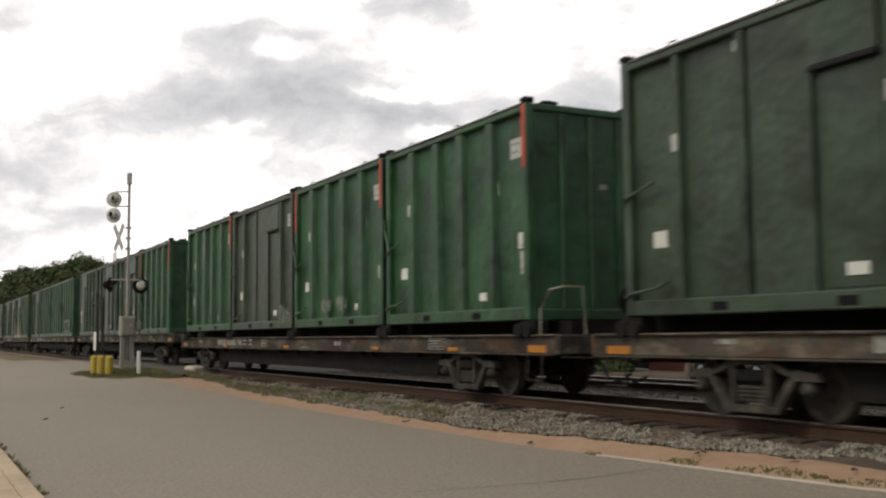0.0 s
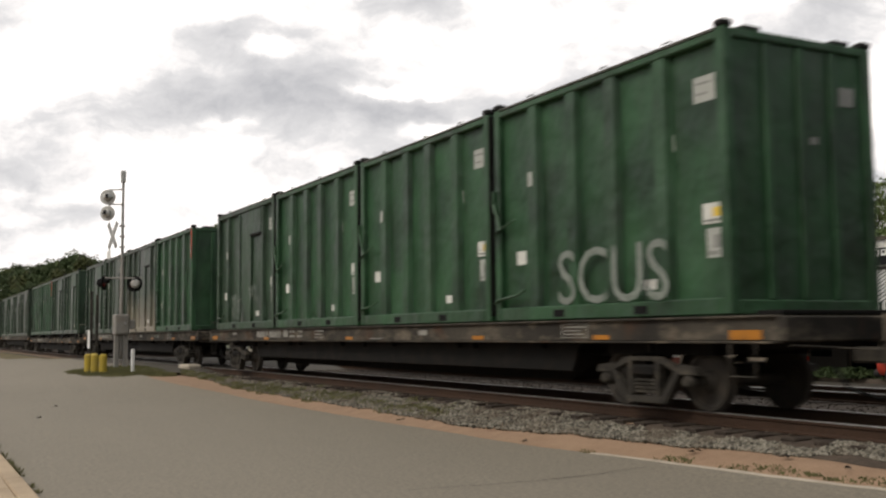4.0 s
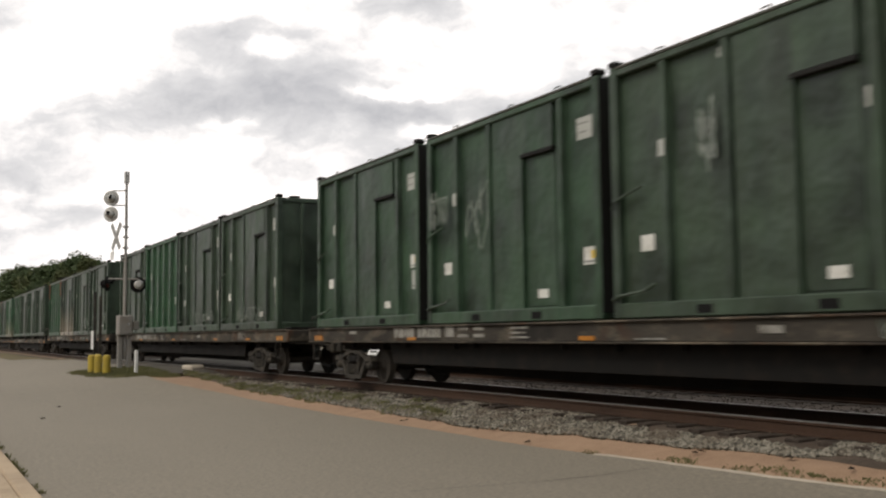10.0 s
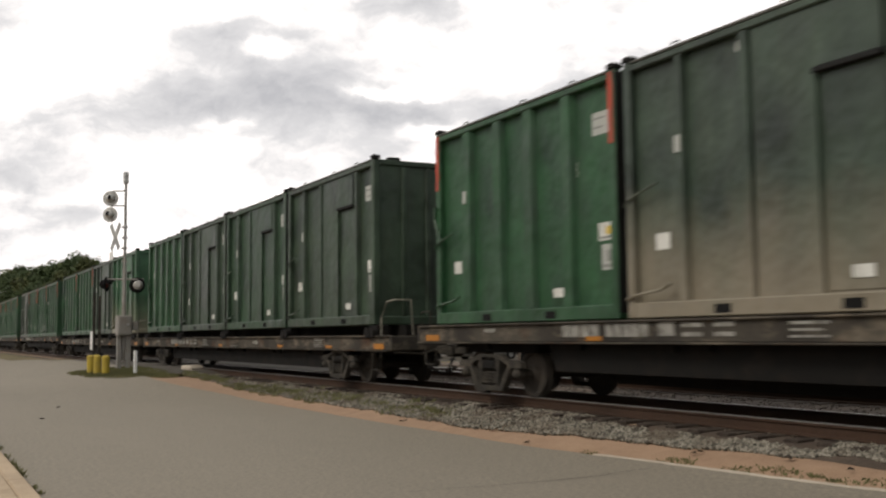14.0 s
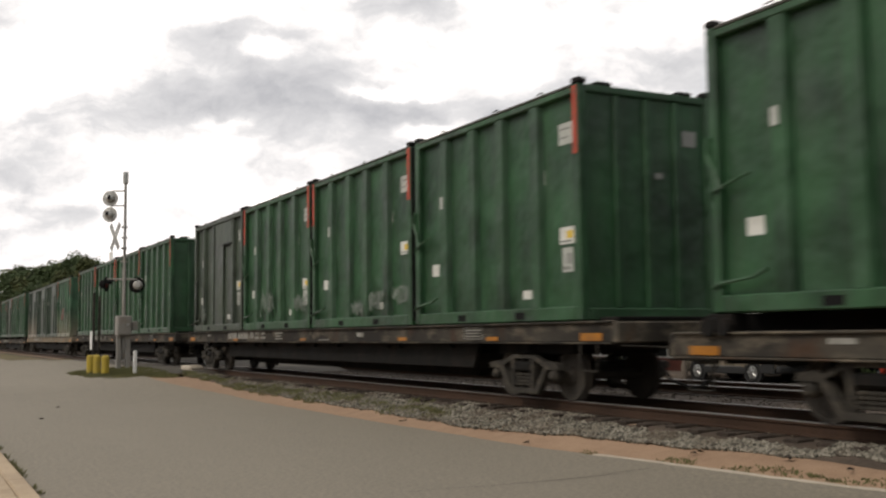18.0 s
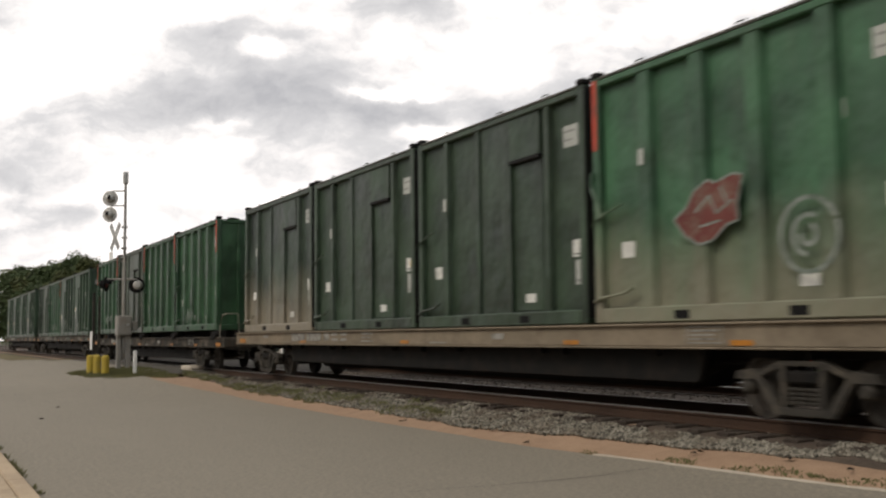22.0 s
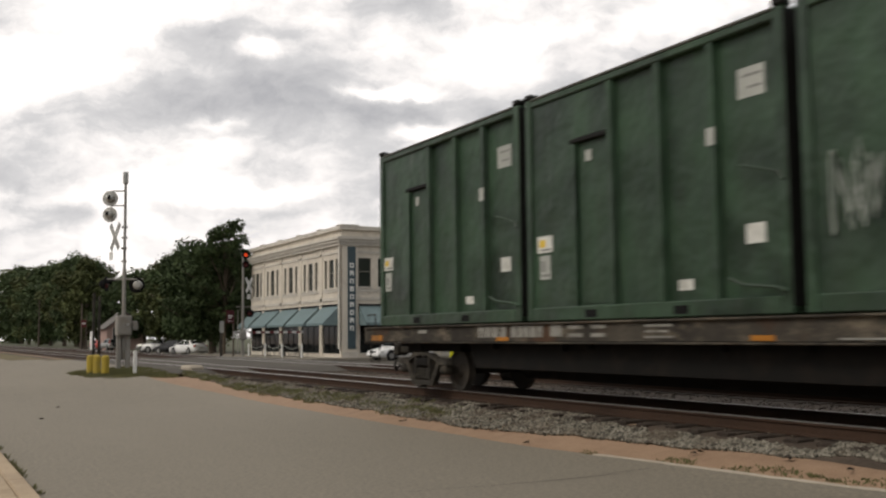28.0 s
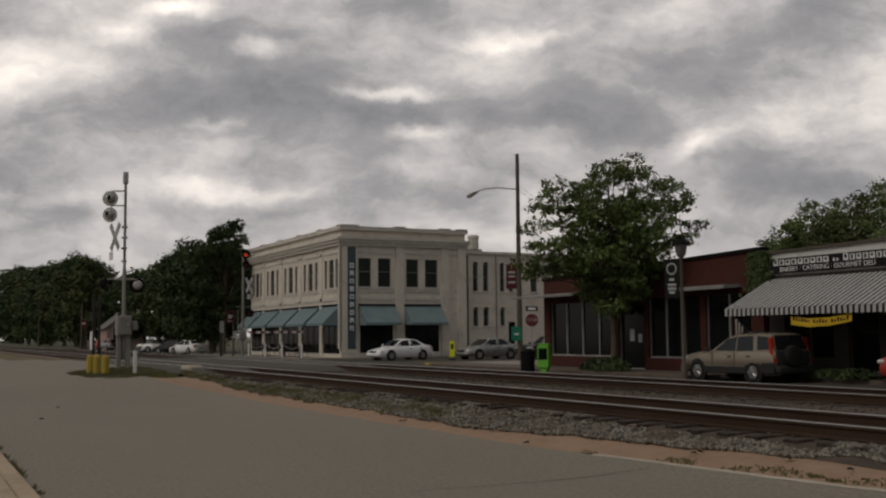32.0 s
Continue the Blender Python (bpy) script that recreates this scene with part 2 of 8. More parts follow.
GALV = surface("galvanised_steel", (0.42, 0.42, 0.40), 0.5, metal=0.6, vary=0.2, stain=(0.25, 0.22, 0.18))
MAST_GREY = surface("weathered_aluminium_paint", (0.25, 0.24, 0.22), 0.55, metal=0.3, vary=0.2, stain=(0.2, 0.15, 0.1))
SIGN_WHITE = surface("white_sign_enamel", (0.72, 0.72, 0.70), 0.5, vary=0.08)
BLACK = surface("matt_black_paint_and_shade", (0.005, 0.005, 0.005), 0.85, vary=0.3)
YELLOW = surface("faded_yellow_paint", (0.38, 0.28, 0.035), 0.65, vary=0.25, stain=(0.25, 0.2, 0.08))


def asphalt_material():
    m, nt, links, bsdf = nodes_of("worn_grey_asphalt")
    tc = nt.new("ShaderNodeTexCoord")
    vec = tc.outputs["Object"]
    big = noise_tex(nt, links, vec, 0.22, 6.0, (0.4, 1.0, 1))
    mid = noise_tex(nt, links, vec, 2.0, 5.0)
    fine = noise_tex(nt, links, vec, 90.0, 3.0)
    col = blend(nt, links, ramp(nt, links, big, 0.3, 0.7), (0.16, 0.139, 0.1), (0.228, 0.2, 0.148))
    col = blend(nt, links, 0.2, col, ramp(nt, links, mid, 0.3, 0.7, (0.135, 0.112, 0.086, 1), (0.263, 0.226, 0.176, 1)))
    col = blend(nt, links, 0.32, col, ramp(nt, links, fine, 0.35, 0.65, (0.085, 0.074, 0.062, 1), (0.35, 0.31, 0.26, 1)))
    grit = noise_tex(nt, links, vec, 17.0, 5.0, rough=0.75)
    col = blend(nt, links, 0.45, col, ramp(nt, links, grit, 0.36, 0.64, (0.09, 0.078, 0.062, 1), (0.285, 0.25, 0.19, 1)))
    links.new(col, bsdf.inputs["Base Color"])
    bsdf.inputs["Roughness"].default_value = 0.88
    b = nt.new("ShaderNodeBump")
    b.inputs["Strength"].default_value, b.inputs["Distance"].default_value = 0.4, 0.006
    links.new(fine, b.inputs["Height"])
    links.new(b.outputs[0], bsdf.inputs["Normal"])
    return m


def earth_material():
    """Red clay and sand with weeds growing through in patches."""
    m, nt, links, bsdf = nodes_of("sandy_red_earth")
    tc = nt.new("ShaderNodeTexCoord")
    vec = tc.outputs["Object"]
    big, mid, fine = noise_tex(nt, links, vec, 0.35, 5.0), noise_tex(nt, links, vec, 3.0, 6.0), noise_tex(nt, links, vec, 60.0, 3.0)
    col = blend(nt, links, ramp(nt, links, big, 0.3, 0.7), (0.255, 0.135, 0.075), (0.31, 0.18, 0.105))
    col = blend(nt, links, 0.4, col, ramp(nt, links, mid, 0.3, 0.7, (0.17, 0.11, 0.068, 1), (0.37, 0.26, 0.168, 1)))
    col = blend(nt, links, 0.25, col, ramp(nt, links, fine, 0.3, 0.7, (0.14, 0.1, 0.07, 1), (0.45, 0.35, 0.25, 1)))
    # away from the track the earth is under rough grass
    sep, far = nt.new("ShaderNodeSeparateXYZ"), nt.new("ShaderNodeMapRange")
    links.new(vec, sep.inputs[0])
    far.inputs["From Min"].default_value, far.inputs["From Max"].default_value = 12.0, 18.0
    links.new(sep.outputs[1], far.inputs["Value"])
    turf = ramp(nt, links, mid, 0.3, 0.7, (0.035, 0.045, 0.018, 1), (0.09, 0.09, 0.045, 1))
    col = blend(nt, links, far.outputs[0], col, turf)
    links.new(col, bsdf.inputs["Base Color"])
    bsdf.inputs["Roughness"].default_value = 0.95
    b = nt.new("ShaderNodeBump")
    b.inputs["Strength"].default_value, b.inputs["Distance"].default_value = 0.6, 0.02
    links.new(mid, b.inputs["Height"])
    links.new(b.outputs[0], bsdf.inputs["Normal"])
    return m


ASPHALT, EARTH = asphalt_material(), earth_material()
ASPHALT_DARK = surface("dark_patched_asphalt", (0.075, 0.067, 0.056), 0.9, coarse=0.5, fine=60, vary=0.35, stain=(0.12, 0.105, 0.085), stain_amount=0.5, bump=0.3, fixed=True)
GRASS = surface("dry_verge_grass", (0.12, 0.10, 0.05), 0.9, coarse=0.4, fine=20, vary=0.4, stain=(0.2, 0.16, 0.08), bump=0.6, fixed=True)


def glass_material(name, tint, rough=0.06, gloss=0.6):
    m, nt, links, bsdf = nodes_of(name)
    bsdf.inputs["Base Color"].default_value = (*tint, 1)
    bsdf.inputs["Roughness"].default_value = rough
    bsdf.inputs["Metallic"].default_value = 0.0
    bsdf.inputs["Specular IOR Level"].default_value = gloss
    return m


DARK_GLASS = glass_material("dark_window_glass", (0.007, 0.009, 0.009), 0.12, 0.22)
UPPER_GLASS = glass_material("old_sash_glass", (0.028, 0.034, 0.03), 0.08, 0.5)
BLIND_GLASS = glass_material("window_glass_over_blinds", (0.15, 0.14, 0.115), 0.15, 0.4)
CAR_GLASS = glass_material("tinted_car_glass", (0.012, 0.014, 0.015), 0.04, 0.45)
RUBBER = surface("tyre_rubber", (0.018, 0.018, 0.018), 0.85, vary=0.3)


def lamp_material(name, color, strength):
    m, nt, links, bsdf = nodes_of(name)
    bsdf.inputs["Base Color"].default_value = (*color, 1)
    bsdf.inputs["Emission Color"].default_value = (*color, 1)
    bsdf.inputs["Emission Strength"].default_value = strength
    return m


# ---- mesh building ----
class Shape:
    """Collects solids into one mesh."""

    def __init__(self):
        self.v, self.f = [], []

    def add(self, verts, faces):
        n = len(self.v)
        self.v += [tuple(p) for p in verts]
        self.f += [tuple(n + i for i in face) for face in faces]
        return self

    def box(self, x0, x1, y0, y1, z0, z1, c=0.0):
        if c <= 0:
            vs = [(x, y, z) for x in (x0, x1) for y in (y0, y1) for z in (z0, z1)]
            return self.add(vs, [(0, 1, 3, 2), (4, 6, 7, 5), (0, 4, 5, 1), (2, 3, 7, 6), (0, 2, 6, 4), (1, 5, 7, 3)])
        c = min(c, (x1 - x0) / 2.01, (y1 - y0) / 2.01, (z1 - z0) / 2.01)
        idx, vs = {}, []
        lim = ((x0, x1), (y0, y1), (z0, z1))
        for sx in (0, 1):
            for sy in (0, 1):
                for sz in (0, 1):
                    s = (sx, sy, sz)
                    for a in range(3):
                        p = [lim[k][s[k]] + (c if s[k] == 0 else -c) * (k != a) for k in range(3)]
                        idx[s, a] = len(vs)
                        vs.append(p)
        fs = []
        for a in range(3):
            b, d = (a + 1) % 3, (a + 2) % 3
            for side in (0, 1):
                ring = []
                for u, w in ((0, 0), (1, 0), (1, 1), (0, 1)):
                    s = [0, 0, 0]
                    s[a], s[b], s[d] = side, u, w
                    ring.append(idx[tuple(s), a])
                fs.append(tuple(ring if side else ring[::-1]))
            for u in (0, 1):
                for w in (0, 1):
                    s0, s1 = [0, 0, 0], [0, 0, 0]
                    s0[b] = s1[b] = u
                    s0[d] = s1[d] = w
                    s0[a], s1[a] = 0, 1
                    s0, s1 = tuple(s0), tuple(s1)
                    q = (idx[s0, b], idx[s1, b], idx[s1, d], idx[s0, d])
                    fs.append(q if u == w else q[::-1])
        for s in [(i, j, k) for i in (0, 1) for j in (0, 1) for k in (0, 1)]:
            t = (idx[s, 0], idx[s, 1], idx[s, 2])
            fs.append(t if sum(s) % 2 else t[::-1])
        return self.add(vs, fs)

    def prism(self, pts, a0, a1, axis="x"):
        """A polygon pulled along an axis; pts are the two other coordinates in order."""
        place = {"x": lambda p, a: (a, p[0], p[1]), "y": lambda p, a: (p[0], a, p[1]), "z": lambda p, a: (p[0], p[1], a)}[axis]
        n = len(pts)
        vs = [place(p, a0) for p in pts] + [place(p, a1) for p in pts]
        fs = [tuple(range(n))[::-1], tuple(range(n, 2 * n))] + [(i, (i + 1) % n, n + (i + 1) % n, n + i) for i in range(n)]
        return self.add(vs, fs)

    def ring(self, centre, axis, radii, n=16):
        """A body turned round an axis: radii is a list of (offset, radius)."""
        axis = Vector(axis).normalized()
        u = axis.orthogonal().normalized()
        w = axis.cross(u)
        vs, fs = [], []
        for off, r in radii:
            for i in range(n):
                a = 2 * math.pi * i / n
                vs.append(Vector(centre) + axis * off + (u * math.cos(a) + w * math.sin(a)) * r)
        for k in range(len(radii) - 1):
            for i in range(n):
                j = (i + 1) % n
                fs.append((k * n + i, k * n + j, (k + 1) * n + j, (k + 1) * n + i))
        fs.append(tuple(range(n))[::-1])
        fs.append(tuple(range((len(radii) - 1) * n, len(radii) * n)))
        return self.add(vs, fs)

    def tube(self, path, r, n=8):
        path = [Vector(p) for p in path]
        vs, fs = [], []
        for k, p in enumerate(path):
            d = (path[min(k + 1, len(path) - 1)] - path[max(k - 1, 0)]).normalized()
            u = d.orthogonal().normalized() if abs(d.z) > 0.9 else d.cross(Vector((0, 0, 1))).normalized()
            w = d.cross(u)
            rr = r[k] if isinstance(r, (list, tuple)) else r
            for i in range(n):
                a = 2 * math.pi * i / n
                vs.append(p + (u * math.cos(a) + w * math.sin(a)) * rr)
        for k in range(len(path) - 1):
            for i in range(n):
                j = (i + 1) % n
                fs.append((k * n + i, k * n + j, (k + 1) * n + j, (k + 1) * n + i))
        fs.append(tuple(range(n))[::-1])
        fs.append(tuple(range((len(path) - 1) * n, len(path) * n)))
        return self.add(vs, fs)

    def mesh(self, name, material, smooth=False):
        me = bpy.data.meshes.new(name)
        me.from_pydata(self.v, [], self.f)
        me.materials.append(material)
        bm = bmesh.new()
        bm.from_mesh(me)
        bmesh.ops.recalc_face_normals(bm, faces=bm.faces)
        bm.to_mesh(me)
        bm.free()
        if smooth:
            me.shade_smooth()
            me.set_sharp_from_angle(angle=radians(40))
        return me


def part(name, shape, material, parent=None, label="", smooth=False):
    """One mesh object under a thing or a part (or at top level)."""
    data = shape if isinstance(shape, bpy.types.Mesh) else shape.mesh(name, material, smooth)
    ob = new(name, data)
    ob.parent = parent
    if label:
        ob["label"] = label
    return ob


def thing(name, label, category, group="", kind="", at=None):
    ob = new(name)
    ob.empty_display_size = 0.3
    if at is not None:
        ob.matrix_basis = at
    return tagged(ob, label, category, group, kind)


def text_mesh(words, size, material, spacing=1.0, thick=0.004):
    cu = bpy.data.curves.new("lettering", "FONT")
    cu.body, cu.size, cu.align_x, cu.align_y, cu.space_character, cu.extrude = words, size, "CENTER", "CENTER", spacing, thick
    cu.resolution_u = 3
    ob = bpy.data.objects.new("lettering", cu)
    me = bpy.data.meshes.new_from_object(ob)
    bpy.data.objects.remove(ob)
    me.materials.clear()
    me.materials.append(material)
    return me


def lettering(name, words, size, material, parent, at, spacing=1.0, label=""):
    ob = part(name, text_mesh(words, size, material, spacing), material, parent, label)
    ob.matrix_basis = at
    return ob


# ---- ground, roads and tracks ----
RAIL_Z = 0.51
TRACK_Y, TRACK2_Y = 10.75, 15.9
GAUGE = 1.505


def smooth(t):
    t = min(1.0, max(0.0, t))
    return t * t * (3 - 2 * t)


def crossing(x):
    """1 where the cross street climbs over the tracks."""
    return smooth((-36.5 - x) / 2.0) * smooth((x + 62.0) / 3.0)


def height(x, y):
    """The lie of the land: level streets, the track bed half a metre up, the crossing's ramps."""
    near_ramp = 0.40 * smooth((-24.0 - x) / 14.0) * smooth((x + 80.0) / 14.0) * smooth((y - 2.0) / 5.0)
    bed = 0.20 * smooth((y - 8.0) / 1.2) + 0.13 * smooth((y - 9.1) / 0.5)
    bed *= 1 - smooth((y - 17.6) / 1.6)
    c = crossing(x)
    over = 0.49 * smooth((y - 2.0) / 6.0) * (1 - smooth((y - 17.0) / 8.0))
    return max(bed, near_ramp if y < 12 else 0) * (1 - c) + over * c


def spread(lo, hi, step, edges):
    """Coordinates from lo to hi, dense between the edges."""
    a = list(np.arange(edges[0], edges[1] + 1e-6, step))
    out_lo, out_hi, s = [], [], step
    p = edges[0]
    while p > lo:
        s *= 1.5
        p -= s
        out_lo.append(max(p, lo))
    p, s = edges[1], step
    while p < hi:
        s *= 1.5
        p += s
        out_hi.append(min(p, hi))
    return out_lo[::-1] + a + out_hi


def sheet(name, xs, y_of, material, lift=0.0, rows=14, thick=0.0):
    """A sheet that follows the land between two lines y_of(x) = (y0, y1)."""
    vs, fs = [], []
    for x in xs:
        y0, y1 = y_of(x)
        for k in range(rows + 1):
            y = y0 + (y1 - y0) * k / rows
            vs.append((x, y, height(x, y) + lift))
    n = rows + 1
    for i in range(len(xs) - 1):
        for k in range(rows):
            fs.append((i * n + k, (i + 1) * n + k, (i + 1) * n + k + 1, i * n + k + 1))
    me = bpy.data.meshes.new(name)
    me.from_pydata(vs, [], fs)
    me.materials.append(material)
    me.shade_smooth()
    return new(name, me)


def ground_sheet():
    xs = spread(-1600, 600, 1.0, (-85, 10))
    ys = spread(-200, 1500, 0.25, (1, 20))
    vs = [(x, y, height(x, y) - (0.12 if -64 < x < -34.5 and y > 8.4 else 0.03)) for x in xs for y in ys]
    n = len(ys)
    fs = [(i * n + k, (i + 1) * n + k, (i + 1) * n + k + 1, i * n + k + 1) for i in range(len(xs) - 1) for k in range(n - 1)]
    me = bpy.data.meshes.new("ground")
    me.from_pydata(vs, [], fs)
    me.materials.append(EARTH)
    me.shade_smooth()
    return tagged(new("ground", me), "sandy red earth ground along the railway", "ground", kind="structure")


def asphalt_edge(x):
    """Where the near street's asphalt ends against the sand."""
    w = 0.04 * noise.noise(Vector((x * 0.9, 3.1, 0))) + 0.03 * noise.noise(Vector((x * 3.1, 7.7, 0)))
    base = float(np.interp(x, [-40, -33, -31, -29.7, -27.9, -25.7, -19.9, -15.1, -13.3, -12, -9.8, -7.4, -3, 4], [7.2, 7.2, 7.4, 7.6, 7.88, 7.98, 8.0, 8.07, 8.09, 8.17, 8.3, 8.44, 8.7, 8.9]))
    return base + w


PAVER = surface("worn_brown_paving", (0.13, 0.105, 0.085), 0.9, coarse=0.8, fine=12, vary=0.3, stain=(0.07, 0.055, 0.045), fixed=True)
PAVER_PALE = surface("dull_concrete_paving", (0.26, 0.235, 0.195), 0.9, coarse=0.8, fine=12, vary=0.2, stain=(0.14, 0.12, 0.1), fixed=True)
ground_sheet()
XS = spread(-420, 60, 0.3, (-66, 6))
tagged(sheet("road", XS, lambda x: (1.24, asphalt_edge(x) if x > -37 else 8.2), ASPHALT, 0.0, 18),
       "worn grey asphalt street with cracks and patches", "road", kind="structure")
tagged(sheet("road_crossing", list(np.arange(-60, -36.0, 0.25)), lambda x: (8.2, 24.5), ASPHALT_DARK, 0.004, 66),
       "asphalt cross street that climbs over two tracks", "road", kind="structure")
tagged(sheet("road_far", spread(-420, 60, 1.0, (-90, 0)), lambda x: (19.4, 26.15), ASPHALT_DARK, -0.003, 6),
       "grey asphalt street on the far side of the tracks", "road", kind="structure")
tagged(sheet("road_side_street", list(np.arange(-66, -51.5, 0.5)), lambda x: (24.6, 120), ASPHALT_DARK, -0.003, 20),
       "grey asphalt side street beside the corner building", "road", kind="structure")


def edging(x0, x1, name, label):
    """A pale line of washed sand and old edging along the asphalt."""
    xs_ = list(np.arange(x0, x1, 0.25))
    return tagged(sheet(name, xs_, lambda x: (asphalt_edge(x) - 0.02, asphalt_edge(x) + 0.05 + 0.03 * noise.noise(Vector((x * 2.2, 1.0, 4.0)))), CONCRETE, 0.006, 2), label, "road edge", kind="structure")


edging(-11.4, 5, "road_edge", "pale worn edging along the asphalt")


def crack(points, width, seed):
    """A thin dark tar seam that wanders over the asphalt."""
    rng_ = random.Random(seed)
    s_ = Shape()
    vs = []
    for (xa, ya), (xb, yb) in zip(points[:-1], points[1:]):
        n = max(3, int(math.hypot(xb - xa, yb - ya) / 0.25))
        for k in range(n):
            t = k / n
            x, y = xa + (xb - xa) * t + rng_.gauss(0, 0.02), ya + (yb - ya) * t + rng_.gauss(0, 0.02)
            d = Vector((yb - ya, xa - xb)).normalized() * width * rng_.uniform(0.3, 1.0)
            z = height(x, y) + 0.005
            vs += [(x - d.x, y - d.y, z), (x + d.x, y + d.y, z)]
    s_.add(vs, [(2 * i, 2 * i + 2, 2 * i + 3, 2 * i + 1) for i in range(len(vs) // 2 - 1)])
    return tagged(part("road_seam", s_, TAR), "thin dark tar seam across the asphalt street", "road seam", kind="structure")


TAR = surface("old_tar_seam", (0.075, 0.068, 0.06), 0.85, vary=0.4, bump=0)
crack([(-10.0, 8.05), (-9.75, 6.9), (-9.7, 6.0), (-9.85, 4.5)], 0.014, 1)
crack([(-33.2, 2.3), (-31.6, 3.7), (-31.4, 5.2)], 0.04, 2)

# leaves, twigs and grit lying on the street and the sand
rng = random.Random(31)
for x, y in ((-13.1, 8.25), (-7.75, 8.85), (-22.5, 2.55), (-14.6, 8.5), (-10.0, 8.75), (-26, 3.3), (-8.7, 9.0), (-17.5, 8.3)):
    s = Shape()
    for k in range(3):
        a, l = rng.uniform(0, 6.28), rng.uniform(0.03, 0.07)
        cx, cy = x + rng.uniform(-0.04, 0.04), y + rng.uniform(-0.04, 0.04)
        z = height(cx, cy) + 0.004
        s.add([(cx - l * math.cos(a), cy - l * math.sin(a), z), (cx + l * 0.5 * math.sin(a), cy - l * 0.5 * math.cos(a), z + 0.02), (cx + l * math.cos(a), cy + l * math.sin(a), z + 0.01), (cx - l * 0.5 * math.sin(a), cy + l * 0.5 * math.cos(a), z + 0.03)], [(0, 1, 2, 3)])
    tagged(part("fallen_leaf", s, TIE_WOOD), "dry brown leaf scrap lying on the ground", "leaf", "litter")

KERB_TAN = surface("sandy_concrete", (0.40, 0.31, 0.215), 0.9, coarse=0.8, fine=30, vary=0.18, stain=(0.2, 0.15, 0.1), fixed=True)
# pavements with real kerb faces
s = Shape()
for i in range(60):
    x0 = -60 + i * 1.25
    s.box(x0 + 0.006, x0 + 1.244, -2.2, 1.02, -0.1, 0.13, 0.01)
tagged(part("pavement", s, KERB_TAN), "pale concrete pavement with scored joints beside the street", "pavement", kind="structure")
s = Shape()
for i in range(24):
    x0 = -60 + i * 3.0
    s.box(x0 + 0.005, x0 + 2.995, 1.03, 1.22, -0.1, 0.135, 0.02)
tagged(part("kerb", s, KERB_TAN), "pale concrete kerb stones with weeds at the foot", "kerb", kind="structure")
s = Shape()
for i in range(30):
    x0 = -51 + i * 1.5
    s.box(x0 + 0.005, x0 + 1.495, (24.7 if x0 < -29 else 26.2), 27.19, -0.05, 0.13, 0.01)
tagged(part("pavement_far", s, PAVER), "worn brown brick pavement in front of the shops", "pavement", kind="structure")
s = Shape()
s.box(-120, -66.5, 24.7, 27.2, -0.05, 0.13, 0.01)
s.box(-67.2, -66.2, 27.2, 75, -0.05, 0.13, 0.01)
s.box(-51.0, -41.5, 27.42, 60, -0.05, 0.13, 0.01)
tagged(part("pavement_corner", s, PAVER_PALE), "concrete pavement round the corner building", "pavement", kind="structure")


def rail_mesh(x0, x1):
    prof = [(-0.07, 0), (0.07, 0), (0.07, 0.02), (0.012, 0.035), (0.012, 0.13), (0.036, 0.14), (0.036, 0.166), (-0.036, 0.166), (-0.036, 0.14), (-0.012, 0.13), (-0.012, 0.035), (-0.07, 0.02)]
    return Shape().prism(prof, x0, x1, "x")


def track(yc, name, tie_range, label):
    th = thing(name, label, "railway track", kind="structure")
    for side in (-1, 1):
        y = yc + side * GAUGE / 2
        for k in range(12):
            x0 = 40 - (k + 1) * 22.0
            ob = part("rail", rail_mesh(x0 + 0.004, x0 + 21.996), RAIL_STEEL, th)
            ob.matrix_basis = pose(0, y, RAIL_Z - 0.18)
            top = part("rail_head", Shape().box(x0 + 0.004, x0 + 21.996, -0.033, 0.033, 0.163, 0.18, 0.008), RAIL_TOP, ob)
    tie = Shape().box(-0.115, 0.115, -1.3, 1.3, -0.17, 0.0, 0.012).mesh("tie", TIE_WOOD)
    rng = random.Random(int(yc * 10))
    for i in range(tie_range[0], tie_range[1]):
        ob = part("tie", tie, TIE_WOOD, th)
        ob.matrix_basis = pose(i * 0.54 + rng.uniform(-0.03, 0.03), yc + rng.uniform(-0.06, 0.06), RAIL_Z - 0.172 + rng.uniform(-0.012, 0.004), 0, 0, rng.uniform(-1, 1))
    return th


track(TRACK_Y, "track_near", (-68, 10), "rusty steel rails on dark wooden ties, near track")
track(TRACK2_Y, "track_far", (-68, 6), "rusty steel rails on dark wooden ties, second track")
tagged(sheet("verge", list(np.arange(-300, -58, 3.0)), lambda x: (7.4, 9.1), GRASS, 0.006, 6), "dry grass verge between street and track", "grass", kind="structure")
tagged(sheet("ballast_bed", list(np.arange(-37, 20, 0.6)), lambda x: (9.12 + 0.1 * noise.noise(Vector((x, 0, 0))), 18.0), BALLAST_BED, -0.018, 24),
       "fouled brown ballast bed under the tracks", "ballast", kind="structure")
tagged(sheet("ballast_bed_far", list(np.arange(-300, -59, 3.0)), lambda x: (9.0, 18.0), BALLAST_BED, -0.018, 24),
       "brown ballast bed beyond the crossing", "ballast", kind="structure")


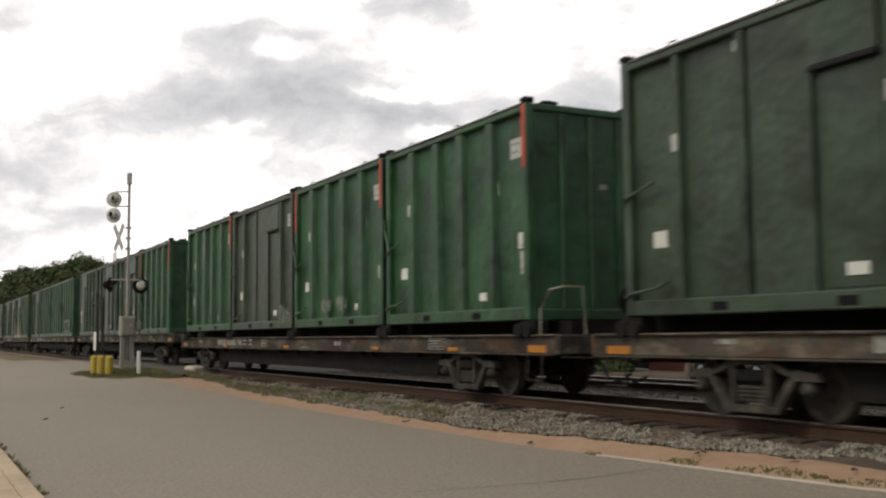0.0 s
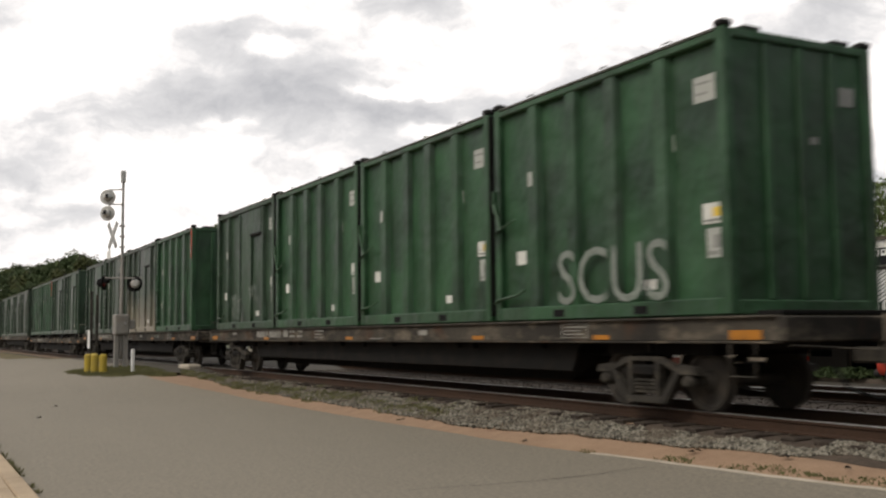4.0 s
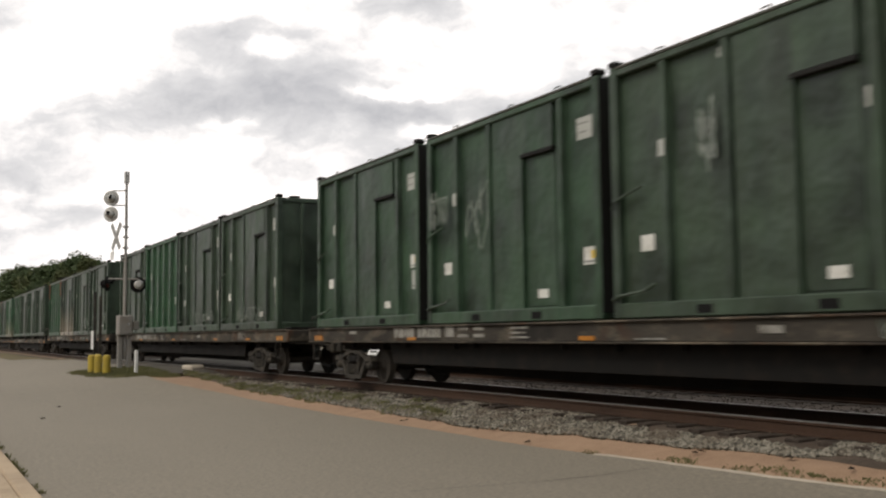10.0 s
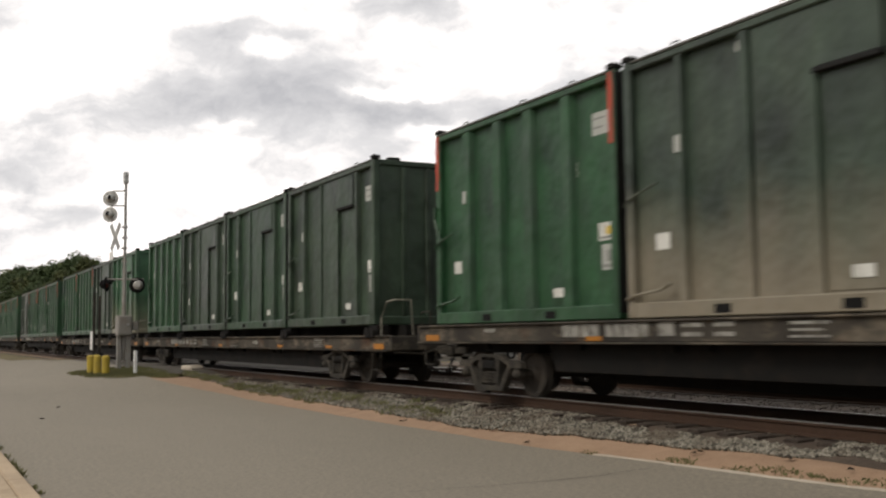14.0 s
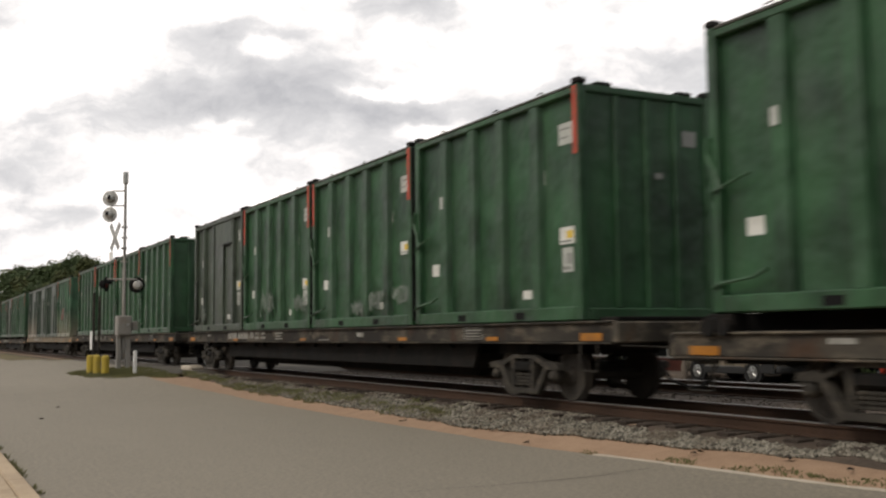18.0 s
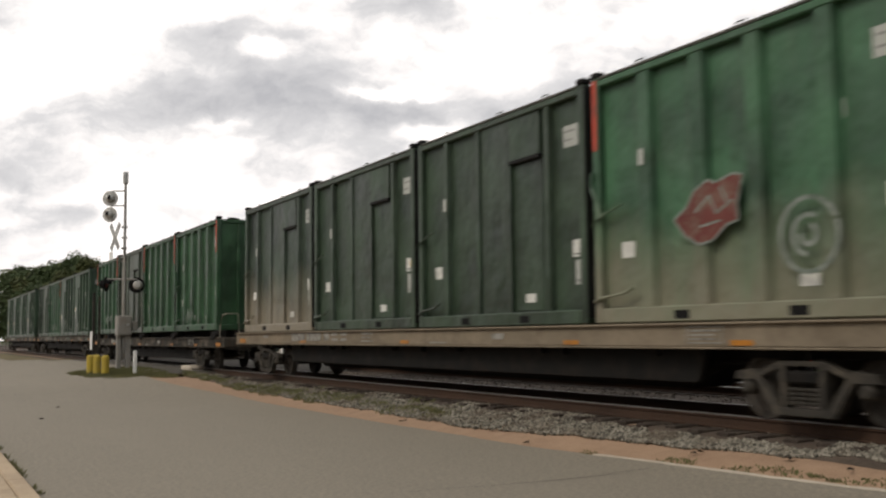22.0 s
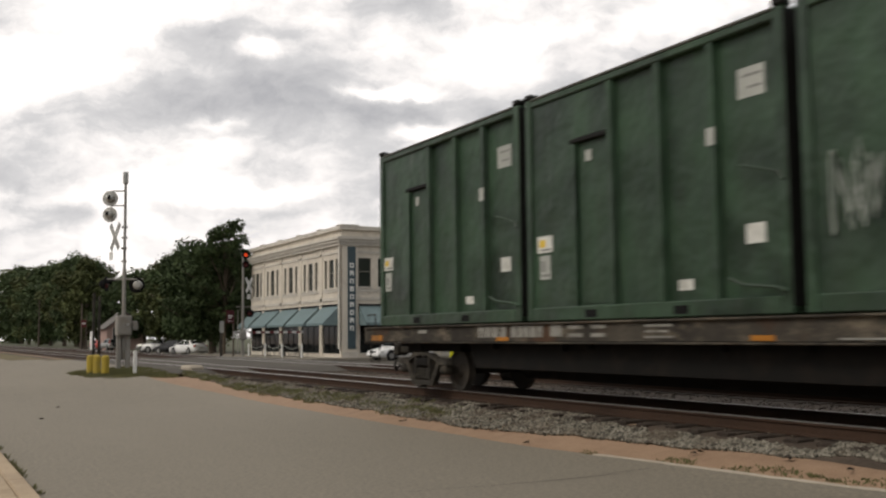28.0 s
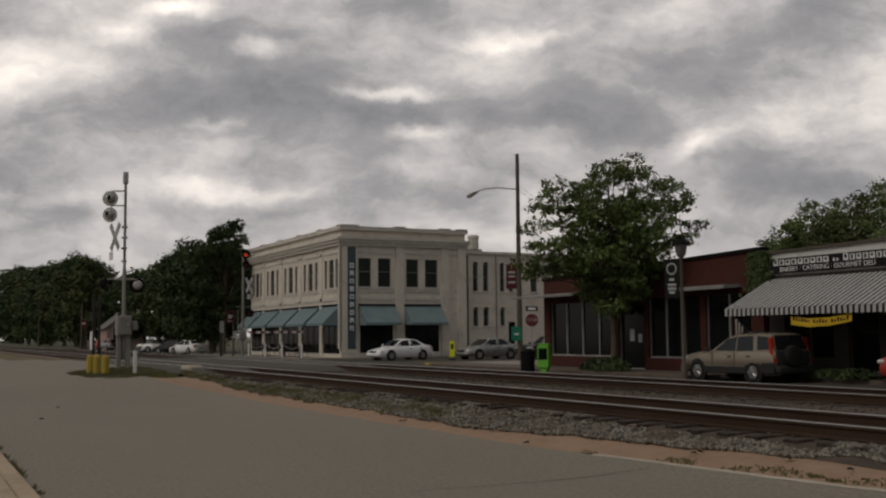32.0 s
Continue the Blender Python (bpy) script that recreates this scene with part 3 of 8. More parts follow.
def stones(name, count, area, size, seed, label, material=STONE):
    """Loose angular stones, too many to count."""
    rng = random.Random(seed)
    vs, fs = [], []
    for _ in range(count):
        x, y = area(rng)
        r = rng.uniform(*size)
        z = height(x, y) - 0.02
        n = len(vs)
        rot = Euler((rng.uniform(0, 6), rng.uniform(0, 6), rng.uniform(0, 6))).to_matrix()
        for p in ((1, 0, 0), (-1, 0, 0), (0, 1, 0), (0, -1, 0), (0, 0, 1), (0, 0, -1)):
            q = rot @ (Vector(p) * r * rng.uniform(0.6, 1.15))
            vs.append((x + q.x, y + q.y, z + q.z * 0.8 + r * 0.3))
        fs += [(n, n + 2, n + 4), (n + 2, n + 1, n + 4), (n + 1, n + 3, n + 4), (n + 3, n, n + 4), (n + 2, n, n + 5), (n + 1, n + 2, n + 5), (n + 3, n + 1, n + 5), (n, n + 3, n + 5)]
    me = bpy.data.meshes.new(name)
    me.from_pydata(vs, [], fs)
    me.materials.append(material)
    return tagged(new(name, me), label, "ballast", kind="stuff")


def shoulder(rng):
    x = -36.5 + 40 * rng.random() ** 0.7
    foot = float(np.interp(x, [-28, -18, -15.5, -12.8, -10.4, -8.1, 0], [8.70, 8.58, 8.50, 8.76, 8.94, 9.28, 9.45]))
    y = foot + 0.1 * noise.noise(Vector((x * 1.3, 0, 5))) + ((9.38 if noise.noise(Vector((x * 0.45, 2.0, 2.0))) > -0.05 else 9.75) - foot) * rng.random() ** 1.1
    return x, y


stones("ballast_stones", 24000, shoulder, (0.024, 0.052), 3, "loose grey crushed stone on the ballast shoulder")
stones("ballast_stones_inner", 9000, lambda rng: (rng.uniform(-36, 2), rng.uniform(9.6, 17.6)), (0.02, 0.042), 4, "brown and grey crushed stone between the ties", STONE_DARK)


def weeds(name, clumps, seed, label):
    """Grass blades in clumps, one mesh."""
    rng = random.Random(seed)
    vs, fs = [], []
    for cx, cy, rad, count, tall in clumps:
        for _ in range(count):
            a, d = rng.uniform(0, 6.283), rad * rng.random() ** 0.6
            x, y = cx + d * math.cos(a) * 2.0, cy + d * math.sin(a)
            z, h, w, t = height(x, y) - 0.03, tall * rng.uniform(0.4, 1.1), rng.uniform(0.006, 0.014), rng.uniform(0, 6.283)
            lx, ly = rng.uniform(-0.5, 0.5) * h, rng.uniform(-0.5, 0.5) * h
            c, q = math.cos(t) * w, math.sin(t) * w
            n = len(vs)
            vs += [(x - c, y - q, z), (x + c, y + q, z), (x + lx * 0.4 + c * 0.7, y + ly * 0.4 + q * 0.7, z + h * 0.6), (x + lx, y + ly, z + h)]
            fs += [(n, n + 1, n + 2), (n, n + 2, n + 3)]
    me = bpy.data.meshes.new(name)
    me.from_pydata(vs, [], fs)
    me.materials.append(WEED)
    return tagged(new(name, me), label, "grass", kind="stuff")


rng = random.Random(11)
clumps = [(rng.uniform(-37, -17), max(8.75, rng.gauss(9.0, 0.2)), rng.uniform(0.08, 0.26), 130, rng.uniform(0.05, 0.12)) for _ in range(120)]
for x in (-9.1, -8.8, -8.5, -8.3, -8.0, -7.75, -7.5, -7.3, -7.0, -10.1, -9.95, -11.6):
    clumps.append((x, asphalt_edge(x) + rng.uniform(0.08, 0.3), rng.uniform(0.05, 0.14), 60, rng.uniform(0.02, 0.045)))
weeds("verge_weeds", clumps, 5, "sparse green weeds along the ballast edge")
weeds("kerb_weeds", [(rng.uniform(-19, -10), 1.3, 0.06, 40, 0.09) for _ in range(26)], 6, "green weeds growing at the kerb")
weeds("island_grass", [(rng.uniform(-41.5, -35.3), rng.uniform(5.85, 8.0), 0.45, 420, 0.1) for _ in range(80)], 7, "rough grass round the crossing signal")


# ---- the train ----
CON_L, CON_W, CON_H = 5.94, 2.82, 3.825
PITCH_X = 6.16
SIDE_Y = 9.49
CON_Z = 1.835
RAISED_LIFT, TAN_DROP = 0.04, 0.06          # containers on pedestals ride higher, the dusty car hangs lower


def strokes(seed, w, h, loops, material_name="graffiti", r=0.03):
    """Loose sprayed loops on a panel, flat to the wall (x along it, z up)."""
    rng = random.Random(seed)
    s = Shape()
    step = w / loops
    for k in range(loops):
        cx, pts = -w / 2 + step * (k + 0.5), []
        a0, turns = rng.uniform(0, 6.28), rng.choice((0.8, 1.1, 1.5))
        ax, az, sk = step * rng.uniform(0.35, 0.6), h * rng.uniform(0.3, 0.5), rng.uniform(-0.3, 0.3)
        f2, p2, k2 = rng.uniform(1.2, 2.8), rng.uniform(0, 6.28), rng.uniform(0.15, 0.4)
        for i in range(25):
            a = a0 + turns * 6.28 * i / 24
            x = cx + ax * (1 - k2) * math.cos(a) + k2 * ax * math.cos(2.7 * a + p2) + sk * az * math.sin(a)
            z = az * ((1 - k2) * math.sin(a * f2 + p2) + k2 * math.sin(4.1 * a))
            pts.append((x, z))
        if k:
            pts.insert(0, last)
        last = pts[-1]
        vs, y = [], -0.0012 * k - 0.0005
        for i, (x, z) in enumerate(pts):
            (x0, z0), (x1, z1) = pts[max(i - 1, 0)], pts[min(i + 1, len(pts) - 1)]
            nrm = Vector((z0 - z1, x1 - x0)).normalized() * r * rng.uniform(0.6, 1.1)
            vs += [(x - nrm.x, y, z - nrm.y), (x + nrm.x, y, z + nrm.y)]
        s.add(vs, [(2 * i, 2 * i + 2, 2 * i + 3, 2 * i + 1) for i in range(len(pts) - 1)])
    return s


PRINT_GREY = surface("faded_print_ink", (0.24, 0.245, 0.23), 0.7, vary=0.2)
TOP_DUST = surface("dusty_grey_top_rail", (0.10, 0.098, 0.088), 0.8, coarse=1.5, vary=0.3, stain=(0.03, 0.05, 0.035), stain_amount=0.7)


def container(kind, paint, label, shown=-1):
    """A tall waste container: panels, ribs, rails, posts, door, latches and stickers. Origin under its middle."""
    m = PAINT[paint]
    th = thing("waste_container", label, "container", group="containers on the train")
    hx, hy, H = CON_L / 2, CON_W / 2, CON_H
    deep = 0.12 if kind == "door" else 0.125
    part("body", Shape().box(-hx + 0.06, hx - 0.06, -hy + deep, hy - deep, 0.1, H - 0.06), m, th)
    part("roof", Shape().box(-hx + 0.08, hx - 0.08, -hy + 0.1, hy - 0.1, H - 0.055, H - 0.005, 0.02), TRIM_DARK, th, "sooty dark roof cover")
    for sx in (-1, 1):
        for sy in (-1, 1):
            x, y = sx * (hx - 0.085), sy * (hy - 0.085)
            part("corner_post", Shape().box(x - 0.085, x + 0.085, y - 0.085, y + 0.085, 0.0, H, 0.02), m, th)
            part("corner_casting", Shape().box(x - 0.1, x + 0.1, y - 0.1, y + 0.1, H + 0.004, H + 0.10, 0.025), TRIM_DARK, th)
    ribs = ((-1.75, -0.48, 1.87) if shown < 0 else (-1.65, -0.54, 0.60)) if kind == "door" else (-1.72, -0.58, 0.46, 1.63)
    for sy in (-1, 1):
        y0, y1 = (sy * hy, sy * (hy - 0.14))
        ya, yb = min(y0, y1), max(y0, y1)
        part("top_rail", Shape().box(-hx + 0.172, hx - 0.172, ya, yb, H - 0.15, H - 0.04, 0.02), m, th)
        part("top_edge", Shape().box(-hx + 0.172, hx - 0.172, ya, yb, H - 0.038, H + 0.012, 0.015), TOP_DUST, th, "dusty grey top edge")
        part("bottom_rail", Shape().box(-hx + 0.172, hx - 0.172, ya, yb, 0.0, 0.23, 0.02), m, th)
        for x in ribs:
            w = 0.085 if kind == "door" else 0.17
            prof = [(x - w, sy * (hy - deep - 0.01)), (x + w, sy * (hy - deep - 0.01)), (x + w * 0.72, sy * (hy - 0.012)), (x - w * 0.72, sy * (hy - 0.012))]
            part("rib", Shape().prism(prof, 0.232, H - 0.152, "z"), m, th)
        # fork pockets are solid blocks; the hollow's shade is their black colour
        for x in (-0.97, 1.13) if sy == shown else ():
            a, b = sorted((sy * (hy + 0.004), sy * (hy - 0.1)))
            part("fork_pocket", Shape().box(x - 0.15, x + 0.15, a, b, 0.045, 0.165), BLACK, th)
        if kind == "door":
            a, b = sorted((sy * (hy - deep), sy * (hy - 0.045)))
            # a flush panel beside the door and above it, the leaf set back under a dark header
            if shown < 0:
                p0, p1, d0, d1, h0, h1 = -0.36, 0.66, 0.71, 1.60, 0.62, 1.62
            else:
                p0, p1, d0, d1, h0, h1 = 1.55, 2.86, 0.70, 1.50, 0.70, 1.68
            e0, e1 = (p1, d1 + 0.02) if shown < 0 else (d0 - 0.02, p0)
            part("door_plate", Shape().box(e0, e1, a, b, 2.94, H - 0.152), m, th)
            part("flush_panel", Shape().box(p0, p1, a, b, 0.232, H - 0.152), m, th)
            part("door_header", Shape().box(h0, h1, *sorted((sy * (hy - deep), sy * (hy - 0.02))), 2.86, 2.93, 0.012), TRIM_DARK, th)
            part("door_leaf", Shape().box(d0, d1, *sorted((sy * (hy - deep - 0.005), sy * (hy - deep + 0.012))), 0.26, 2.84, 0.004), m, th)
        if sy != shown:
            continue
        q = sy * (hy + 0.03)
        z1, z2 = (1.75, 0.33) if kind == "door" else (1.6, 0.38)
        part("latch_bar", Shape().tube([(-2.93, q, z1 - 0.1), (-2.88, q, z1), (-2.35, q, z1 + 0.14), (-2.2, q, z1 + 0.17)], 0.02, 6), m, th)
        part("latch_bar", Shape().tube([(-2.93, q, z2 - 0.05), (-2.8, q, z2), (-2.2, q, z2 + 0.06), (-1.95, q, z2 + 0.15)], 0.024, 6), m, th)
        if kind != "door":
            part("latch_rod", Shape().tube([(-2.94, q, 2.35), (-2.96, q, 2.1), (-2.72, q, 1.62)], 0.03, 6), m, th)
        spots = [("sticker", 2.45, 3.09, 0.21, 0.18, LABEL_GREY), ("sticker", 1.74, 2.44, 0.075, 0.12, LABEL_GREY), ("sticker", 1.20, 0.47, 0.15, 0.075, LABEL_WHITE),
                 ("sticker", -2.27, 1.10, 0.15, 0.12, LABEL_WHITE), ("sticker", -1.78, 2.42, 0.06, 0.12, LABEL_GREY), ("sticker", -0.63, 3.54, 0.07, 0.07, LABEL_GREY)]
        if shown > 0:
            spots = [("sticker", -2.3, 3.02, 0.24, 0.2, LABEL_GREY), ("sticker", -1.64, 2.40, 0.08, 0.12, LABEL_GREY), ("sticker", -0.95, 0.45, 0.15, 0.075, LABEL_WHITE),
                     ("sticker", -2.3, 1.05, 0.17, 0.13, LABEL_WHITE), ("sticker", 1.25, 2.62, 0.08, 0.09, LABEL_GREY)]
        for nm, x, z, w, h, mm in spots:
            yy = hy - deep - 0.012
            if -1.85 < x < -1.6:
                yy = hy - 0.013
            if abs(x - 1.2) < 0.2:
                yy = hy - deep + (0.012 if kind == "door" else -0.012)
            if shown > 0 and x > 1.6:
                yy = hy - 0.046
            a, b = sorted((sy * yy, sy * (yy + 0.014)))
            st = part(nm, Shape().box(x - w, x + w, a, b, z - h, z + h), mm, th)
            if h > 0.14:
                for i in range(2):
                    c, d = sorted((sy * (yy + 0.0145), sy * (yy + 0.0165)))
                    zz = z + h * (0.45 - 0.8 * i)
                    part("print_bar", Shape().box(x - w * 0.8, x + w * (0.6 - 0.3 * (i % 2)), c, d, zz - h * 0.09, zz + h * 0.09), LABEL_YELLOW if (nm == "placard" and i == 0 and h < 0.2) else PRINT_GREY, st)
    for sx in (-1, 1):
        for y in (-0.62, 0.0, 0.62) if sx > 0 else ():
            a, b = sorted((sx * (hx - 0.07), sx * (hx - 0.005)))
            part("end_rib", Shape().box(a, b, y - 0.06, y + 0.06, 0.2, H - 0.14, 0.015), m, th)
        a, b = sorted((sx * (hx - 0.13), sx * hx))
        part("end_sill", Shape().box(a, b, -hy + 0.172, hy - 0.172, 0.0, 0.2, 0.02), m, th)
        part("end_header", Shape().box(a, b, -hy + 0.172, hy - 0.172, H - 0.13, H, 0.02), m, th)
        for y in (-0.85, 0.85):
            part("lifting_lug", Shape().box(*sorted((sx * (hx - 0.2), sx * (hx - 0.02))), y - 0.16, y + 0.16, H + 0.002, H + 0.07, 0.025), TRIM_DARK, th)
        if sx * shown > 0:
            continue
        a, b = sorted((sx * (hx - 0.058), sx * (hx - 0.05)))
        part("sticker", Shape().box(a, b, 0.78, 1.08, 2.95, 3.22), PRINT_GREY, th)
        part("sticker", Shape().box(a, b, 0.18, 0.34, 2.36, 2.46), PRINT_GREY, th)
    for x in (-1.9, 0.2, 1.7):
        part("roof_hoop", Shape().tube([(x - 0.12, -hy + 0.12, H + 0.0), (x - 0.08, -hy + 0.12, H + 0.09), (x + 0.08, -hy + 0.12, H + 0.09), (x + 0.12, -hy + 0.12, H + 0.0)], 0.012, 5), TRIM_DARK, th)
    return th


CAR_HALF = 13.0
STENCIL = surface("worn_white_stencil", (0.27, 0.265, 0.24), 0.75, coarse=2.0, vary=0.3, stain=(0.08, 0.07, 0.058), stain_amount=0.9)
RAIL_PAINT = surface("dull_grey_handrail_paint", (0.22, 0.21, 0.17), 0.7, vary=0.25, stain=(0.12, 0.08, 0.05))
TRUCK_X = {True: 9.78, False: 10.3}          # with and without pedestals
TRUCK_HALF = 0.93


def truck_parts(parent, x, driven):
    """A two-axle bogie under the car."""
    tr = part("truck", Shape().box(-0.28, 0.28, -1.05, 1.05, 0.30, 0.62, 0.05), TRUCK_STEEL, parent, "dusty cast steel bogie")
    tr.matrix_basis = pose(x, 0, 0)
    for sy in (-1, 1):
        y0, y1 = sorted((sy * 1.04, sy * 1.17))
        frame_shape = Shape()
        # pedestal jaws over the bearings, the arched top chord, the sloping tension legs and the spring seat
        for poly in ([(-1.12, 0.52), (-0.78, 0.52), (-0.70, 0.60), (-0.74, 0.66), (-1.08, 0.62)], [(0.78, 0.52), (1.12, 0.52), (1.08, 0.62), (0.74, 0.66), (0.70, 0.60)],
                     [(-0.78, 0.55), (-0.68, 0.57), (-0.34, 0.15), (-0.46, 0.10)], [(0.78, 0.55), (0.68, 0.57), (0.34, 0.15), (0.46, 0.10)],
                     [(-0.46, 0.10), (0.46, 0.10), (0.38, 0.19), (-0.38, 0.19)], [(-0.74, 0.60), (-0.36, 0.76), (0.36, 0.76), (0.74, 0.60), (0.70, 0.55), (0.3, 0.70), (-0.3, 0.70), (-0.70, 0.55)],
                     [(-0.33, 0.18), (-0.27, 0.18), (-0.27, 0.71), (-0.36, 0.71)], [(0.33, 0.18), (0.27, 0.18), (0.27, 0.71), (0.36, 0.71)]):
            frame_shape.prism(poly, y0, y1, "y")
        part("side_frame", frame_shape, TRUCK_STEEL, tr)
        for k in range(3) if sy < 0 else ():
            coil = [(0.055 * j + o, r) for j in range(4) for o, r in ((0, 0.06), (0.012, 0.08), (0.036, 0.08), (0.048, 0.06))]
            part("spring", Shape().ring((-0.17 + 0.17 * k, sy * 1.1, 0.225), (0, 0, 1), coil, 8), TRUCK_STEEL, tr)
        part("bolster_end", Shape().box(-0.25, 0.25, *sorted((sy * 1.0, sy * 1.19)), 0.48, 0.64, 0.03), UNDERFRAME, tr)
        part("brake_beam", Shape().box(-0.62, -0.56, *sorted((sy * 0.4, sy * 0.9)), 0.28, 0.36, 0.01), UNDERFRAME, tr)
        for sx in (-1, 1):
            part("bearing_cap", Shape().ring((sx * TRUCK_HALF, sy * 1.0, 0.42), (0, sy, 0), [(0, 0.10), (0.14, 0.10), (0.18, 0.07), (0.2, 0.06)], 12), TRUCK_STEEL, tr)
    for sx in (-1, 1):
        ax = Shape().ring((0, -0.95, 0), (0, 1, 0), [(0, 0.08), (1.9, 0.08)], 10)
        ws = part("wheelset", ax, WHEEL_STEEL, tr)
        ws.matrix_basis = pose(sx * TRUCK_HALF, 0, 0.42)
        for sy in (-1, 1):
            y = sy * GAUGE / 2
            part("wheel", Shape().ring((0, y, 0), (0, sy, 0), [(-0.09, 0.44), (-0.06, 0.455), (-0.055, 0.422), (0.05, 0.418), (0.05, 0.36), (0.01, 0.33), (0.01, 0.16), (0.07, 0.13), (0.08, 0.09)], 28), WHEEL_STEEL, ws, smooth=True)
        driven.setdefault(sx, []).append(ws)
    return tr


def flatcar(raised, sill_mat, label):
    """A long flat car. Origin on the rail head under its middle; it runs towards +x."""
    driven = {}
    th = thing("flat_car", label, "flat car", group="cars of the train")
    top = 1.125 if raised else CON_Z - RAIL_Z - 0.012 - (TAN_DROP if sill_mat is DECK_TAN else 0)
    gap = CON_Z + RAISED_LIFT - RAIL_Z - top
    bot = top - 0.36
    L = CAR_HALF
    part("deck", Shape().box(-L + 0.05, L - 0.05, -1.14, 1.14, top - 0.07, top - 0.01), DECK_WOOD, th)
    for sy in (-1, 1):
        y0, y1 = sorted((sy * 1.16, sy * 1.24))
        part("side_sill", Shape().box(-L, L, y0, y1, bot + 0.03, top, 0.012), sill_mat, th)
        f0, f1 = sorted((sy * 1.14, sy * 1.30))
        part("sill_flange", Shape().box(-L, L, f0, f1, bot, bot + 0.028, 0.008), sill_mat, th)
        part("sill_flange", Shape().box(-L, L, f0, f1, top - 0.036, top - 0.006, 0.008), sill_mat, th)
        if sy > 0:
            continue
        q0, q1 = sorted((sy * 1.2405, sy * 1.252))
        tapes = (-12.4, -6.9, -0.6, 5.6, 9.4, 12.45)
        for i, x in enumerate(tapes):
            w = 0.28 if abs(x) > 12 else 0.2
            part("reflector_tape", Shape().box(x - w, x + w, q0, q1, bot + 0.05, bot + (0.17 if abs(x) > 12 else 0.12)), ORANGE, th)
        rng = random.Random(9)
        # reporting marks, data box and small stencils as plain bars
        for x0, x1, z0, z1 in [(-7.77 + 0.26 * k, -7.56 + 0.26 * k, 0.11, 0.31) for k in range(4)] + [(-6.6 + 0.21 * k, -6.43 + 0.21 * k, 0.11, 0.31) for k in range(5)] + \
                [(-5.36, -5.02, 0.12, 0.32), (-4.85, -4.45, 0.24, 0.30), (-4.85, -4.45, 0.11, 0.17), (-4.22, -3.85, 0.24, 0.30), (-4.22, -3.85, 0.11, 0.17), (3.1, 3.5, 0.14, 0.24), (-10.3, -9.9, 0.2, 0.27), (-2.9, -2.3, 0.25, 0.29), (-2.9, -2.4, 0.17, 0.2), (-2.9, -2.3, 0.09, 0.12), (0.6, 1.3, 0.06, 0.085)]:
            part("marking_bar", Shape().box(x0, x1, q0, q1, bot + z0, bot + z1), STENCIL, th)
        for x0, x1, z0, z1 in [(8.35, 9.05, 0.29, 0.305), (8.35, 9.05, 0.075, 0.09), (8.35, 8.365, 0.09, 0.29), (9.035, 9.05, 0.09, 0.29), (8.42, 8.98, 0.235, 0.26), (8.42, 8.9, 0.18, 0.2), (8.42, 8.95, 0.125, 0.145)]:
            part("marking_bar", Shape().box(x0, x1, q0, q1, bot + z0, bot + z1), STENCIL, th)
        for k in range(5):
            x = -10.4 + 5.2 * k
            part("sill_bracket", Shape().box(x - 0.03, x + 0.03, *sorted((sy * 1.05, sy * 1.158)), bot - 0.12, top - 0.08), UNDERFRAME, th)
        part("ladder_rung", Shape().tube([(12.2, sy * 1.27, bot), (12.2, sy * 1.29, bot - 0.42), (12.65, sy * 1.29, bot - 0.42), (12.65, sy * 1.27, bot)], 0.016, 6), TRUCK_STEEL, th)
        part("ladder_rung", Shape().tube([(-12.65, sy * 1.27, bot), (-12.65, sy * 1.29, bot - 0.42), (-12.2, sy * 1.29, bot - 0.42), (-12.2, sy * 1.27, bot)], 0.016, 6), TRUCK_STEEL, th)
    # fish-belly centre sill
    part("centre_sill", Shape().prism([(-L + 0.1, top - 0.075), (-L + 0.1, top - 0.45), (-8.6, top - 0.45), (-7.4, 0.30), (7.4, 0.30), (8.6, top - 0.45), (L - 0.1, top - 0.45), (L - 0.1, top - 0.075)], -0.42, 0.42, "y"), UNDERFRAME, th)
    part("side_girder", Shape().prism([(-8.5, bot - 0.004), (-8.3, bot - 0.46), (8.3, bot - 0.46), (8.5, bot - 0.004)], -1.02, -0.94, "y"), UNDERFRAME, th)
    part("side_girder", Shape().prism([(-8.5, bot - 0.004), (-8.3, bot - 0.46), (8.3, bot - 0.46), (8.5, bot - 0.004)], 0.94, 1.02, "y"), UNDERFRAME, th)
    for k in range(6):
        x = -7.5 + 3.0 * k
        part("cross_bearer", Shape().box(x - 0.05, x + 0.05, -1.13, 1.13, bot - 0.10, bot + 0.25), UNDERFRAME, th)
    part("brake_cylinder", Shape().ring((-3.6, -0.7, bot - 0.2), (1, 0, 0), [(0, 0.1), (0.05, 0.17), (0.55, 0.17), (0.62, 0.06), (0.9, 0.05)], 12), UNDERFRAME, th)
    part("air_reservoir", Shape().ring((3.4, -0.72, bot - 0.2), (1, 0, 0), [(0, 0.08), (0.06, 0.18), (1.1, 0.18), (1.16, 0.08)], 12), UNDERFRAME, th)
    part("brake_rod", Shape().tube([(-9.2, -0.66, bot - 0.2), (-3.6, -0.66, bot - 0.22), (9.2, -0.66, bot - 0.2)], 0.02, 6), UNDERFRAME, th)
    for sx in (-1, 1):
        part("end_beam", Shape().box(*sorted((sx * (L - 0.02), sx * (L + 0.12))), -1.24, 1.24, bot + 0.02, top - 0.02, 0.02), sill_mat, th)
        part("coupler", Shape().box(*sorted((sx * (L + 0.1), sx * (L + 0.75))), -0.09, 0.09, 0.70, 0.90, 0.03).box(*sorted((sx * (L + 0.62), sx * (L + 0.84))), -0.19, 0.16, 0.64, 0.95, 0.05), TRUCK_STEEL, th)
